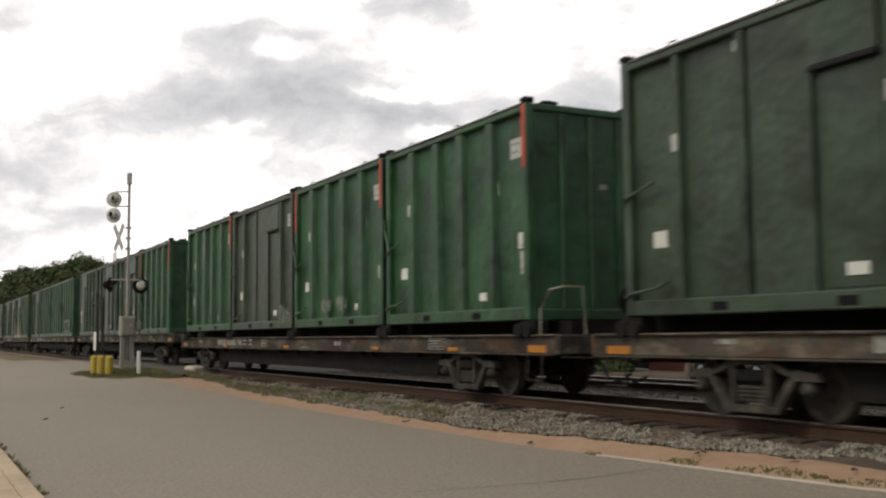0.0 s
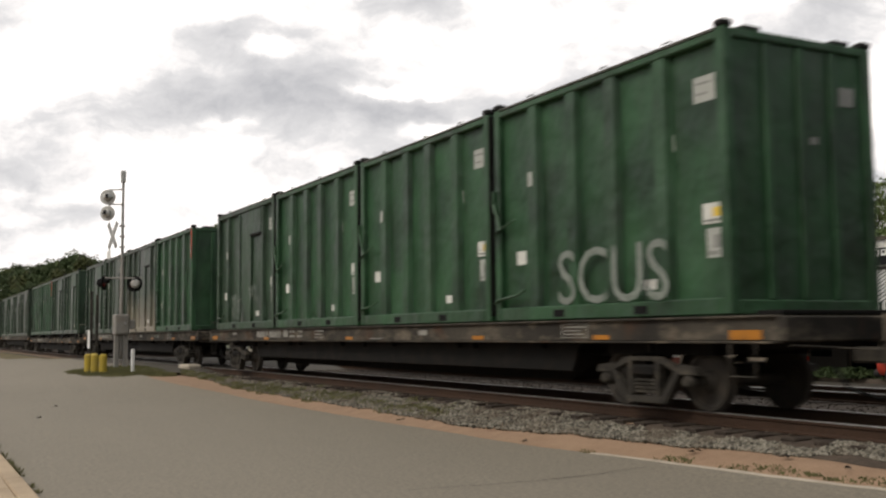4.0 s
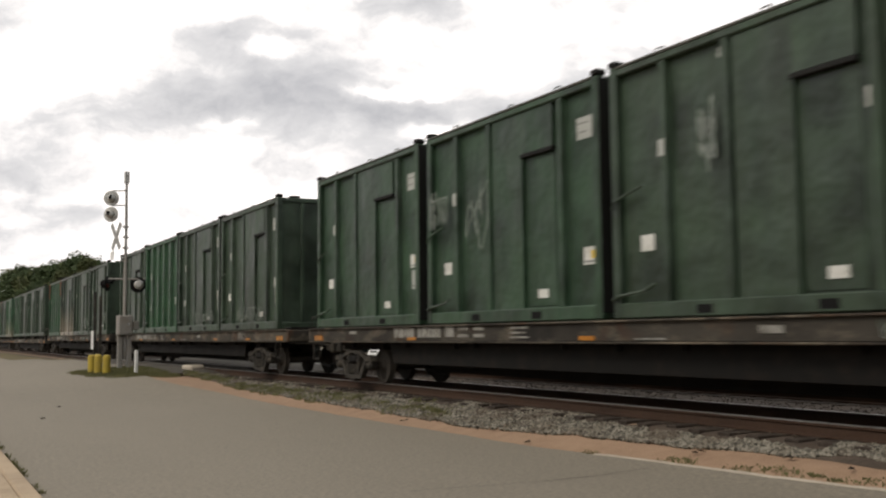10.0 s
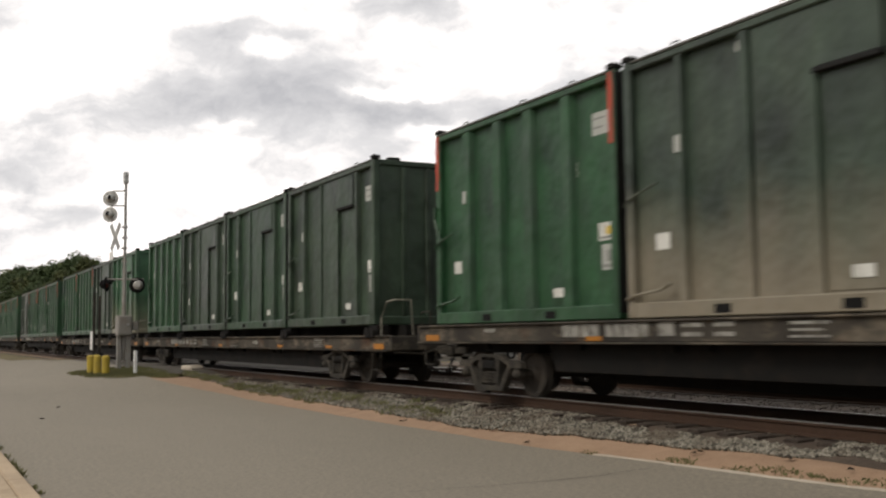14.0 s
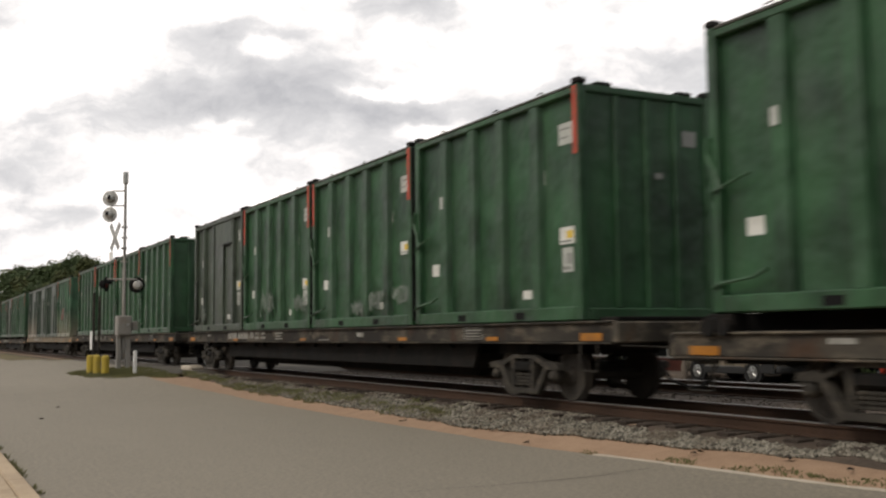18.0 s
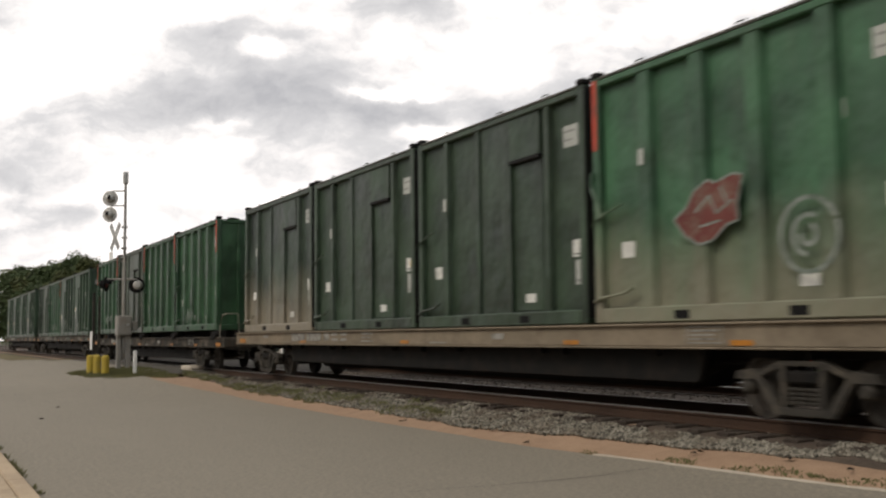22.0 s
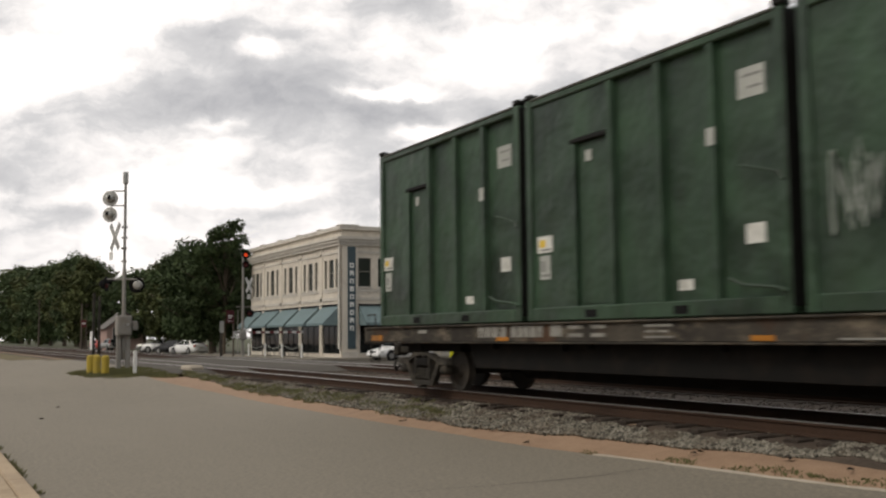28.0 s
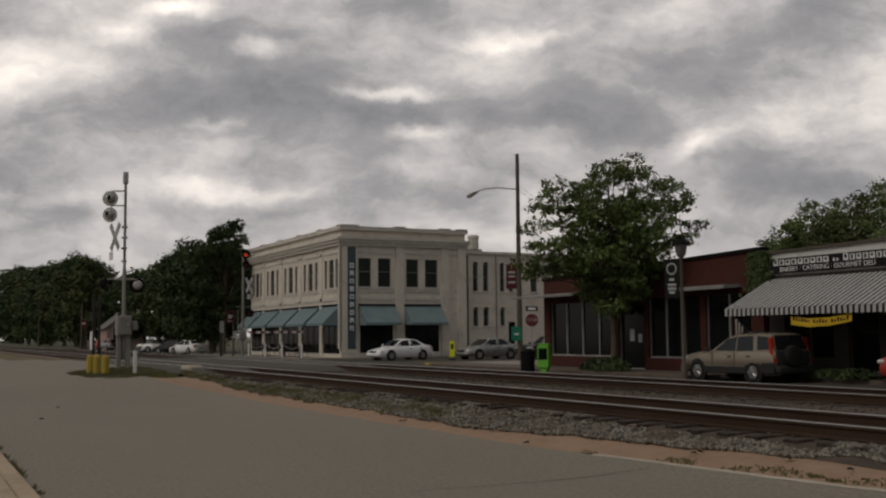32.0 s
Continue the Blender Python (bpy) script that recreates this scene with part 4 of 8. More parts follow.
        part("air_hose", Shape().tube([(sx * (L + 0.1), -0.4, 0.66), (sx * (L + 0.3), -0.4, 0.4), (sx * (L + 0.6), -0.2, 0.28), (sx * (L + 0.83), 0.0, 0.42)], 0.025, 6), BLACK, th)
        part("uncoupling_lever", Shape().tube([(sx * (L + 0.16), -1.2, bot - 0.02), (sx * (L + 0.16), -0.5, bot - 0.05), (sx * (L + 0.5), -0.1, 0.86)], 0.014, 6), TRUCK_STEEL, th)
        # wide dark bolster block, added so the space above the bogie looks shaded
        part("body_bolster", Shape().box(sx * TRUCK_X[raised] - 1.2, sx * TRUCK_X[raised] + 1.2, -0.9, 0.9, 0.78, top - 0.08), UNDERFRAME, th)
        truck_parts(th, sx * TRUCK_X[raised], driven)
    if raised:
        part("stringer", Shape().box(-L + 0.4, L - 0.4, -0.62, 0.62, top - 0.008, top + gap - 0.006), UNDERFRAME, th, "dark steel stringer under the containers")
        for k in range(5):
            for y in (-1.08, 1.08):
                x = -12.32 + 6.16 * k
                x = max(-12.1, min(12.1, x))
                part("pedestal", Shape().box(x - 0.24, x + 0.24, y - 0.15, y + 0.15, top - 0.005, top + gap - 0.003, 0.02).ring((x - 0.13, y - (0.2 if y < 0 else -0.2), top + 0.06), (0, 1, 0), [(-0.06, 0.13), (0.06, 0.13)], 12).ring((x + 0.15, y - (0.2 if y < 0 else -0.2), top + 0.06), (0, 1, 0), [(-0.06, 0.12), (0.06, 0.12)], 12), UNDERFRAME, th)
        for sy in (-1, 1):
            part("handrail", Shape().tube([(12.5, sy * 1.2, top), (12.52, sy * 1.2, top + 0.4), (12.8, sy * 1.2, top + 0.74), (13.1, sy * 1.15, top + 0.78), (13.12, sy * 0.75, top + 0.78), (13.12, sy * 0.7, top)], 0.02, 8), RAIL_PAINT, th, "bent dull grey handrail")
        part("hand_brake_wheel", Shape().ring((13.02, 0.35, top + 0.55), (1, 0, 0), [(0, 0.28), (0.04, 0.28), (0.05, 0.2), (0.0, 0.2)], 20).tube([(13.0, 0.35, top), (13.0, 0.35, top + 0.6)], 0.03), BLACK, th)
    else:
        for sy in (-1, 1):
            part("grab_iron", Shape().tube([(-12.9, sy * 1.24, top), (-12.9, sy * 1.24, top + 0.28), (-12.5, sy * 1.24, top + 0.28), (-12.5, sy * 1.24, top)], 0.016, 6), TRUCK_STEEL, th)
        part("brake_platform", Shape().box(12.5, 12.95, -1.1, 1.1, top + 0.002, top + 0.06, 0.01), UNDERFRAME, th)
    return th, driven


# what each car carries, from its front (the end that comes first) to its tail:
# kind, paint, red markers (f front post, r rear post), turned, sprayed tags (seed, x, z, width, height, loops)
CARS = [
    (-0.75, "raised", "rust", [None, None, ("door", "dark", "", 0, []), ("door", "dark", "", 0, [])]),
    (-0.17, "raised", "rust", [("rib", "green", "f", 0, []), ("rib", "green", "fr", 0, [(1, -0.56, 0.53, 0.7, 0.46, 4), (2, 0.52, 0.56, 0.7, 0.48, 4)]), ("door", "grey", "", 0, [(3, 2.35, 0.4, 1.0, 0.6, 5)]), ("rib", "green", "f", 0, [])]),
    (0.0, "flat", "rust", [("rib", "green", "fr", 0, []), ("door", "dark", "", 0, [(4, -0.67, 0.74, 1.2, 0.44, 6), (5, 0.5, 0.62, 0.9, 0.6, 2)]), ("door", "dark", "", 0, [(6, 0.6, 0.45, 1.4, 0.4, 4)]), ("door", "dark", "", 1, [])]),
    (0.06, "flat", "rust", [("rib", "green", "", 0, [("S", 0.4, 0.62, 4.2, 0.9, 6)]), ("rib", "green", "", 0, []), ("rib", "green", "", 0, []), ("door", "deep", "", 0, [(8, -0.6, 0.75, 1.1, 1.1, 3), (9, 1.1, 1.1, 0.9, 0.7, 2)])]),
    (-0.14, "flat", "rust", [("rib", "green", "f", 0, []), ("door", "dusty", "", 0, []), ("door", "dark", "", 0, [(10, 0.14, 0.72, 0.8, 0.6, 4)]), ("door", "deep", "", 0, [(11, 0.2, 0.8, 2.2, 0.7, 5)])]),
    (0.08, "raised", "rust", [("door", "deep", "", 0, []), ("door", "deep", "", 0, []), ("rib", "bright", "f", 0, []), ("rib", "green", "", 0, [])]),
    (0.27, "flat", "rust", [("door", "dark", "", 0, [(12, 0.8, 0.75, 2.0, 1.0, 5), (13, 2.4, 0.7, 0.8, 0.6, 3), (52, -1.2, 2.9, 0.7, 0.8, 2)]), ("door", "dark", "", 0, [(51, -0.81, 2.45, 0.2, 1.2, 3)]), ("door", "deep", "", 0, [(14, -2.44, 2.29, 0.8, 1.1, 2), (15, -0.85, 2.02, 0.9, 1.4, 2)]), ("door", "deep", "", 0, [])]),
    (0.0, "flat", "rust", [("door", "dark", "", 0, [(16, 0.2, 0.5, 2.6, 0.6, 6)]), ("door", "dark", "", 0, [(17, 0.11, 0.54, 0.75, 0.6, 4), (18, 1.59, 0.5, 1.5, 0.48, 6)]), ("rib", "bright", "", 0, []), ("door", "dark", "", 0, [])]),
    (-0.31, "flat", "rust", [("door", "dark", "", 0, [(19, -0.9, 1.0, 1.5, 0.4, 6), (20, 1.2, 1.1, 1.4, 0.4, 5), (21, 2.5, 0.9, 0.9, 0.9, 3)]), ("door", "dark", "", 0, [(22, 1.35, 0.73, 1.0, 0.75, 3), (53, 2.45, 0.76, 0.8, 0.6, 2)]), ("door", "dusty", "", 0, []), ("rib", "bright", "fr", 0, [])]),
    (-0.15, "raised", "rust", [("door", "dark", "", 0, []), ("door", "deep", "", 0, []), ("door", "dark", "", 0, []), ("rib", "green", "", 0, [])]),
    (0.30, "raised", "rust", [("door", "dusty_bright", "", 0, []), ("door", "dark", "", 0, []), ("rib", "green", "f", 0, []), ("rib", "green", "f", 0, [])]),
    (0.6, "flat", "rust", [("rib", "green", "f", 0, []), ("rib", "green", "fr", 0, [(23, 0.09, 0.45, 0.68, 0.44, 4), (24, 1.16, 0.6, 0.8, 0.6, 4), (54, 2.45, 0.69, 0.84, 0.5, 4)]), ("rib", "green", "fr", 0, [(25, -0.6, 0.8, 1.3, 0.9, 4), (26, 2.2, 0.7, 1.0, 0.5, 4)]), ("door", "grey", "", 0, [(27, -1.6, 0.6, 0.6, 0.7, 2)])]),
    (-0.04, "flat", "rust", [("rib", "green", "f", 0, []), ("rib", "green", "fr", 0, []), ("rib", "green", "fr", 0, []), ("rib", "green", "fr", 0, [])]),
    (-0.36, "flat", "tan", [("rib", "dusty_bright", "fr", 0, [("R", -0.35, 1.47, 1.35, 0.95, 4), ("O", 1.32, 1.0, 0.9, 0.9, 1)]), ("door", "dark", "", 0, []), ("door", "dark", "", 0, []), ("door", "dusty", "", 0, [])]),
    (-0.38, "raised", "rust", [("rib", "green", "f", 0, [(29, -0.73, 0.57, 1.1, 0.65, 5), (55, 0.04, 0.49, 0.3, 0.3, 2)]), ("rib", "green", "fr", 0, []), ("door", "grey", "", 0, []), ("rib", "bright", "fr", 0, [(30, 0.25, 0.72, 0.9, 0.6, 4), (56, 1.4, 0.74, 0.9, 0.6, 5)])]),
    (0.0, "flat", "rust", [("door", "deep", "", 1, [(31, -1.02, 0.6, 0.8, 0.62, 4), (32, 1.35, 0.57, 0.65, 0.4, 4)]), ("door", "deep", "", 1, [(33, -0.41, 0.74, 1.4, 0.95, 4)]), ("rib", "bright", "f", 0, [(34, 0.3, 0.6, 2.6, 0.6, 5)]), ("door", "dark", "", 0, [])]),
    (0.12, "flat", "rust", [("door", "deep", "", 1, [(35, 0.3, 1.0, 1.5, 1.0, 4)]), ("door", "deep", "", 1, [(36, -2.14, 1.45, 0.7, 1.2, 4), (37, -0.88, 0.56, 0.8, 0.56, 4)]), ("door", "deep", "", 1, []), ("door", "deep", "", 1, [])]),
]
# where the placards stick on a container's side, by car and place: x, height of the upper one, of the lower one (None: only one)
PLACARDS = {
    (1, 0): (2.70, 1.42, 1.03), (1, 1): (2.72, 1.24, None), (1, 2): (2.72, 1.24, 0.79), (1, 3): (2.70, 1.7, 1.35), (2, 1): (1.46, 1.10, 0.71),
    (2, 2): (2.70, 1.21, 0.84), (4, 1): (2.69, 1.38, 1.03), (4, 2): (2.60, 0.92, 0.58), (4, 3): (2.40, 1.34, 0.95), (5, 1): (2.53, 0.90, 0.53),
    (5, 2): (2.46, 1.77, 1.41), (5, 3): (2.40, 1.2, 0.85), (6, 1): (2.64, 1.63, None), (6, 2): (2.59, 1.02, None), (7, 1): (2.50, 1.25, 0.89),
    (7, 2): (2.41, 1.26, None), (7, 3): (2.55, 1.2, 0.85), (8, 1): (-2.36, 1.40, None), (8, 2): (2.43, 1.45, 1.09), (10, 1): (2.74, 1.34, 0.89),
    (10, 2): (2.60, 1.04, 0.70), (10, 3): (2.42, 1.35, 1.0), (11, 0): (2.45, 1.4, 1.0), (11, 1): (2.44, 1.69, None), (11, 2): (2.35, 1.22, 0.84),
    (11, 3): (2.28, 1.47, 1.04), (12, 0): (2.46, 1.62, None), (12, 1): (2.74, 1.46, 1.13), (12, 2): (2.57, 1.54, 1.14), (12, 3): (2.6, 1.50, 1.1),
    (13, 1): (2.68, 1.23, 0.84), (13, 3): (2.6, 1.25, 0.9), (14, 1): (2.63, 1.25, 0.87), (14, 2): (2.42, 1.34, None), (15, 0): (2.42, 1.62, 1.26),
    (15, 1): (2.55, 1.25, 0.88), (16, 0): (2.10, 1.41, 1.05), (16, 1): (2.45, None, None), (16, 2): (2.45, 1.29, 0.90),
}
# containers that stand a little out of step on their car
SHIFTS = {(6, 2): -0.08, (6, 3): -0.28}
# spray paint on the side sills, by car: x, width, height, loops, seed
SILL_TAGS = {8: [(4.4, 1.3, 0.26, 5, 61), (6.0, 1.2, 0.28, 4, 62)], 15: [(11.6, 0.9, 0.30, 3, 63), (4.0, 1.7, 0.24, 6, 64)], 4: [(6.4, 0.9, 0.22, 3, 65)], 6: [(5.6, 1.4, 0.24, 5, 66)]}
LABELS = {
    ("rib", "green"): "tall green ribbed steel waste container with worn paint", ("rib", "bright"): "tall bright green ribbed steel waste container",
    ("rib", "dusty_bright"): "green ribbed waste container with tan dust and spray paint", ("door", "dark"): "tall dark green waste container with a side door",
    ("door", "deep"): "tall deep green waste container with a side door", ("door", "grey"): "faded grey-green waste container with a side door",
    ("door", "dusty"): "dark green waste container coated with tan road dust", ("door", "dusty_bright"): "green waste container with tan dust on its lower side",
}
CAR_STEP, CAR_START = 27.7, -15.0
MOVING, WHEELS = [], {-1: [], 1: []}
red_bar = Shape().box(-0.055, 0.055, -0.004, 0.02, 2.68, 3.79, 0.004).mesh("red_marker", RED_POST)
# black strip on the end post: painted shade for the gap between containers
gap_shade = Shape().box(CON_L / 2 - 0.004, CON_L / 2 + 0.012, -CON_W / 2 + 0.02, -CON_W / 2 + 0.24, 0.1, CON_H - 0.04).mesh("end_seal", TRIM_DARK)
templates = {}


def rest(name_key, make):
    """A template that is used itself for the first of its kind and copied after that."""
    first = name_key not in templates
    if first:
        templates[name_key] = make()
    return templates[name_key], first


for i, (nudge, build, sill, loads) in enumerate(CARS):
    front = CAR_START - CAR_STEP * (i - 1) + nudge          # front end of the first container at the start
    mid = front - 2 * PITCH_X + 0.05
    key = (build, sill)
    if key not in templates:
        label = {"rust": "long rusty brown flat car", "tan": "long flat car coated with tan dust"}[sill] + (" with pedestals and a handrail" if build == "raised" else " with a plain deck")
        templates[key] = flatcar(build == "raised", DECK_RUST if sill == "rust" else DECK_TAN, label)[0]
        car = templates[key]
        car.matrix_basis = pose(mid, TRACK_Y, RAIL_Z)
    else:
        extra = [c for c in templates[key].children if c.name.startswith("graffiti")]
        for c in extra:
            c.parent = None
        car = copy_thing(templates[key], pose(mid, TRACK_Y, RAIL_Z))
        for c in extra:
            c.parent = templates[key]
    MOVING.append((car, mid, TRACK_Y, RAIL_Z, 0))
    for tr in car.children:
        if tr.name.startswith("truck"):
            for ws in tr.children:
                if ws.name.startswith("wheelset"):
                    WHEELS[1 if ws.location.x > 0 else -1].append(ws)
    for gx, w, h, loops, seed in SILL_TAGS.get(i, ()):
        part("graffiti", strokes(seed, w, h, loops, r=0.014), GRAFFITI, car, "sprayed graffiti loops").matrix_basis = pose(gx, -1.256, 1.13)
    for k, load in enumerate(loads):
        if load is None:
            continue
        kind, paint, red, turned, tags = load
        x = front - PITCH_X * k - 3.005 + SHIFTS.get((i, k), 0)
        con_z = CON_Z + (RAISED_LIFT if build == "raised" else -TAN_DROP if sill == "tan" else 0)
        tkey = (kind, paint, turned)
        at = pose(x, SIDE_Y + CON_W / 2, con_z, 0, 0, 180 * turned)
        if tkey not in templates:
            templates[tkey] = container(kind, paint, LABELS[kind, paint], 1 if turned else -1)
            templates[tkey].matrix_basis = at
            con = templates[tkey]
        else:
            base = [c for c in templates[tkey].children if not (c.name.startswith("red_marker") or c.name.startswith("graffiti") or c.name.startswith("placard") or c.name.startswith("end_seal"))]
            extra = [c for c in templates[tkey].children if c not in base]
            for c in extra:
                c.parent = None
            con = copy_thing(templates[tkey], at)
            for c in extra:
                c.parent = templates[tkey]
        # the gap's darkness is put on as a black strip
        if k:
            ob = part("end_seal", gap_shade, TRIM_DARK, con, "black strip painting the shade in the gap to the next container")
            ob.matrix_basis = pose(0, 0, 0, 0, 0, 180 * turned)
        if not turned:
            for side, sx in (("f", 1), ("r", -1)):
                if side in red:
                    ob = part("red_marker", red_bar, RED_POST, con, "red painted marker on the post")
                    ob.matrix_basis = pose(sx * (CON_L / 2 - 0.087), -CON_W / 2 - 0.006, 0)
        px_, hi_, lo_ = PLACARDS.get((i, k), (2.58, 1.37, 0.97))
        wall = CON_W / 2 - (0.046 if turned else 0.132)
        if kind == "door" and not turned and 0.7 < px_ < 1.6:
            wall = CON_W / 2 - 0.106
        for zz, ww, hh, mm, tone in ((hi_, 0.22, 0.14, LABEL_WHITE, LABEL_YELLOW), (lo_, 0.15, 0.20, LABEL_GREY, PRINT_GREY)):
            if zz is None:
                continue
            sy_ = 1 if turned else -1
            lx = px_
            pc = part("placard", Shape().box(lx - ww, lx + ww, *sorted((sy_ * wall, sy_ * (wall + 0.014))), zz - hh, zz + hh), mm, con)
            o0, o1 = sorted((sy_ * (wall + 0.0145), sy_ * (wall + 0.0165)))
            part("print_bar", Shape().box(lx - ww * 0.1, lx + ww * 0.75, o0, o1, zz - hh * 0.35, zz + hh * 0.55), tone, pc)
            part("print_bar", Shape().box(lx - ww * 0.85, lx + ww * 0.5, o0, o1, zz - hh * 0.8, zz - hh * 0.55), PRINT_GREY, pc)
        for seed, gx, gz, w, h, loops in tags:
            face = CON_W / 2 + 0.004
            at_wall = pose(gx, -face, gz) if not turned else pose(-gx, face, gz, 0, 0, 180)
            if seed == "S":
                ob = part("graffiti", text_mesh("SCUS", 1.25, GRAFFITI, 0.95, 0.002), GRAFFITI, con, "pale sprayed block letters")
                ob.matrix_basis = at_wall @ pose(0, 0, 0, 90, 0, 0)
            elif seed == "O":
                swirl = Shape()
                for r_, a0, a1 in ((0.45, 0.4, 6.6), (0.24, 1.0, 4.6), (0.12, 3.0, 7.5)):
                    pts = [(a0 + (a1 - a0) * k / 20) for k in range(21)]
                    vs = [(q * math.cos(a), -0.002, q * math.sin(a)) for a in pts for q in (r_ - 0.03, r_ + 0.03)]
                    swirl.add(vs, [(2 * j, 2 * j + 2, 2 * j + 3, 2 * j + 1) for j in range(20)])
                ob = part("graffiti", swirl, GRAFFITI, con, "pale sprayed swirl")
                ob.matrix_basis = at_wall
            elif seed == "R":
                rim = [(-0.72, -0.06), (-0.45, 0.10), (-0.30, 0.30), (-0.02, 0.42), (0.10, 0.36), (0.45, 0.44), (0.62, 0.40), (0.50, 0.05), (0.52, -0.18), (0.30, -0.22), (0.05, -0.40), (-0.22, -0.44), (-0.50, -0.30)]
                ob = part("graffiti", Shape().prism(rim, -0.002, 0.0, "y"), GRAFFITI_RED, con, "dull red sprayed patch with a pale outline")
                ob.matrix_basis = at_wall
                line = Shape()
                for (xa, za), (xb, zb) in list(zip(rim, rim[1:] + rim[:1])) + [((-0.3, 0.0), (0.0, 0.2)), ((0.0, 0.2), (0.12, -0.05)), ((0.12, -0.05), (0.42, 0.1)), ((0.2, 0.3), (0.35, 0.05)), ((-0.2, -0.2), (0.2, -0.15))]:
                    nrm = Vector((za - zb, xb - xa)).normalized() * 0.016
                    line.add([(xa - nrm.x, -0.004, za - nrm.y), (xa + nrm.x, -0.004, za + nrm.y), (xb + nrm.x, -0.004, zb + nrm.y), (xb - nrm.x, -0.004, zb - nrm.y)], [(0, 1, 2, 3)])
                part("graffiti", line, GRAFFITI, con, "pale sprayed outline").matrix_basis = at_wall
            else:
                ob = part("graffiti", strokes(seed, w, h, loops, r=0.016), GRAFFITI, con, "sprayed graffiti loops")
                ob.matrix_basis = at_wall
        MOVING.append((con, x, SIDE_Y + CON_W / 2, con_z, 180 * turned))


def travelled(t):
    """Metres that the train has run since the start; it gains a little speed."""
    return 0.14 + 14.868 * t + 0.04915 * t * t - 0.00097 * t ** 3


# ---- sky: a far curtain of broken cloud that drifts slowly ----
def cloud_backdrop():
    m = bpy.data.materials.new("broken_cloud")
    m.use_nodes = True
    nt, links = m.node_tree.nodes, m.node_tree.links
    nt.clear()
    outp, em, tc = nt.new("ShaderNodeOutputMaterial"), nt.new("ShaderNodeEmission"), nt.new("ShaderNodeTexCoord")
    sc = nt.new("ShaderNodeVectorMath")
    sc.operation = "SCALE"
    sc.inputs[3].default_value = 1 / 1800.0
    links.new(tc.outputs["Object"], sc.inputs[0])
    base = sc.outputs[0]
    # ragged edges: the coordinates are pushed about by noise
    warp = nt.new("ShaderNodeTexNoise")
    warp.inputs["Scale"].default_value, warp.inputs["Detail"].default_value, warp.inputs["Roughness"].default_value = 9.0, 6.0, 0.6
    links.new(base, warp.inputs["Vector"])
    sub, mul, add = nt.new("ShaderNodeVectorMath"), nt.new("ShaderNodeVectorMath"), nt.new("ShaderNodeVectorMath")
    sub.operation, mul.operation = "SUBTRACT", "MULTIPLY"
    sub.inputs[1].default_value = (0.5, 0.5, 0.5)
    links.new(warp.outputs["Color"], sub.inputs[0])
    mul.inputs[1].default_value = (0.085, 0.06, 0)
    links.new(sub.outputs[0], mul.inputs[0])
    links.new(base, add.inputs[0])
    links.new(mul.outputs[0], add.inputs[1])
    pos = add.outputs[0]
    total = noise_tex(nt, links, base, 5.0, 8.0, (1.0, 1.7, 1), 0.55)
    mr = nt.new("ShaderNodeMapRange")
    mr.inputs["From Min"].default_value, mr.inputs["From Max"].default_value = 0.25, 0.75
    mr.inputs["To Min"].default_value, mr.inputs["To Max"].default_value = -0.48, 0.48
    links.new(total, mr.inputs["Value"])
    curl = noise_tex(nt, links, pos, 15.0, 7.0, (1.0, 2.0, 1), 0.6)
    mrc, both_ = nt.new("ShaderNodeMapRange"), nt.new("ShaderNodeMath")
    mrc.inputs["From Min"].default_value, mrc.inputs["From Max"].default_value = 0.25, 0.75
    mrc.inputs["To Min"].default_value, mrc.inputs["To Max"].default_value = -0.36, 0.30
    links.new(curl, mrc.inputs["Value"])
    links.new(mr.outputs[0], both_.inputs[0])
    links.new(mrc.outputs[0], both_.inputs[1])
    value = both_.outputs[0]
    # masses of cloud: x, y (tangents from the middle of the view), half-widths, gain; dark banks, then bright breaks
    banks = [(-0.22, 0.155, 0.14, 0.036, -0.62), (-0.10, 0.138, 0.11, 0.022, -0.58), (0.06, 0.134, 0.11, 0.022, -0.68), (0.165, 0.117, 0.07, 0.018, -0.65),
             (0.28, 0.165, 0.10, 0.034, -0.6), (0.36, 0.205, 0.08, 0.03, -0.5), (-0.04, 0.238, 0.05, 0.016, -0.9), (0.41, 0.238, 0.06, 0.022, -0.5),
             (-0.373, 0.031, 0.03, 0.012, -0.9), (-0.386, 0.10, 0.09, 0.032, -0.45), (-0.23, 0.046, 0.05, 0.012, -0.45), (-0.12, 0.088, 0.11, 0.025, -0.42),
             (-0.03, 0.05, 0.09, 0.02, -0.35), (0.296, 0.069, 0.07, 0.03, -0.42), (0.39, 0.052, 0.10, 0.02, -0.45), (0.12, 0.07, 0.08, 0.018, -0.3),
             (-0.33, 0.215, 0.10, 0.02, -0.35), (-0.17, 0.215, 0.06, 0.02, -0.35), (-0.30, 0.135, 0.08, 0.012, -0.35), (-0.40, 0.02, 0.08, 0.022, -0.5), (-0.41, 0.065, 0.06, 0.016, -0.4)]
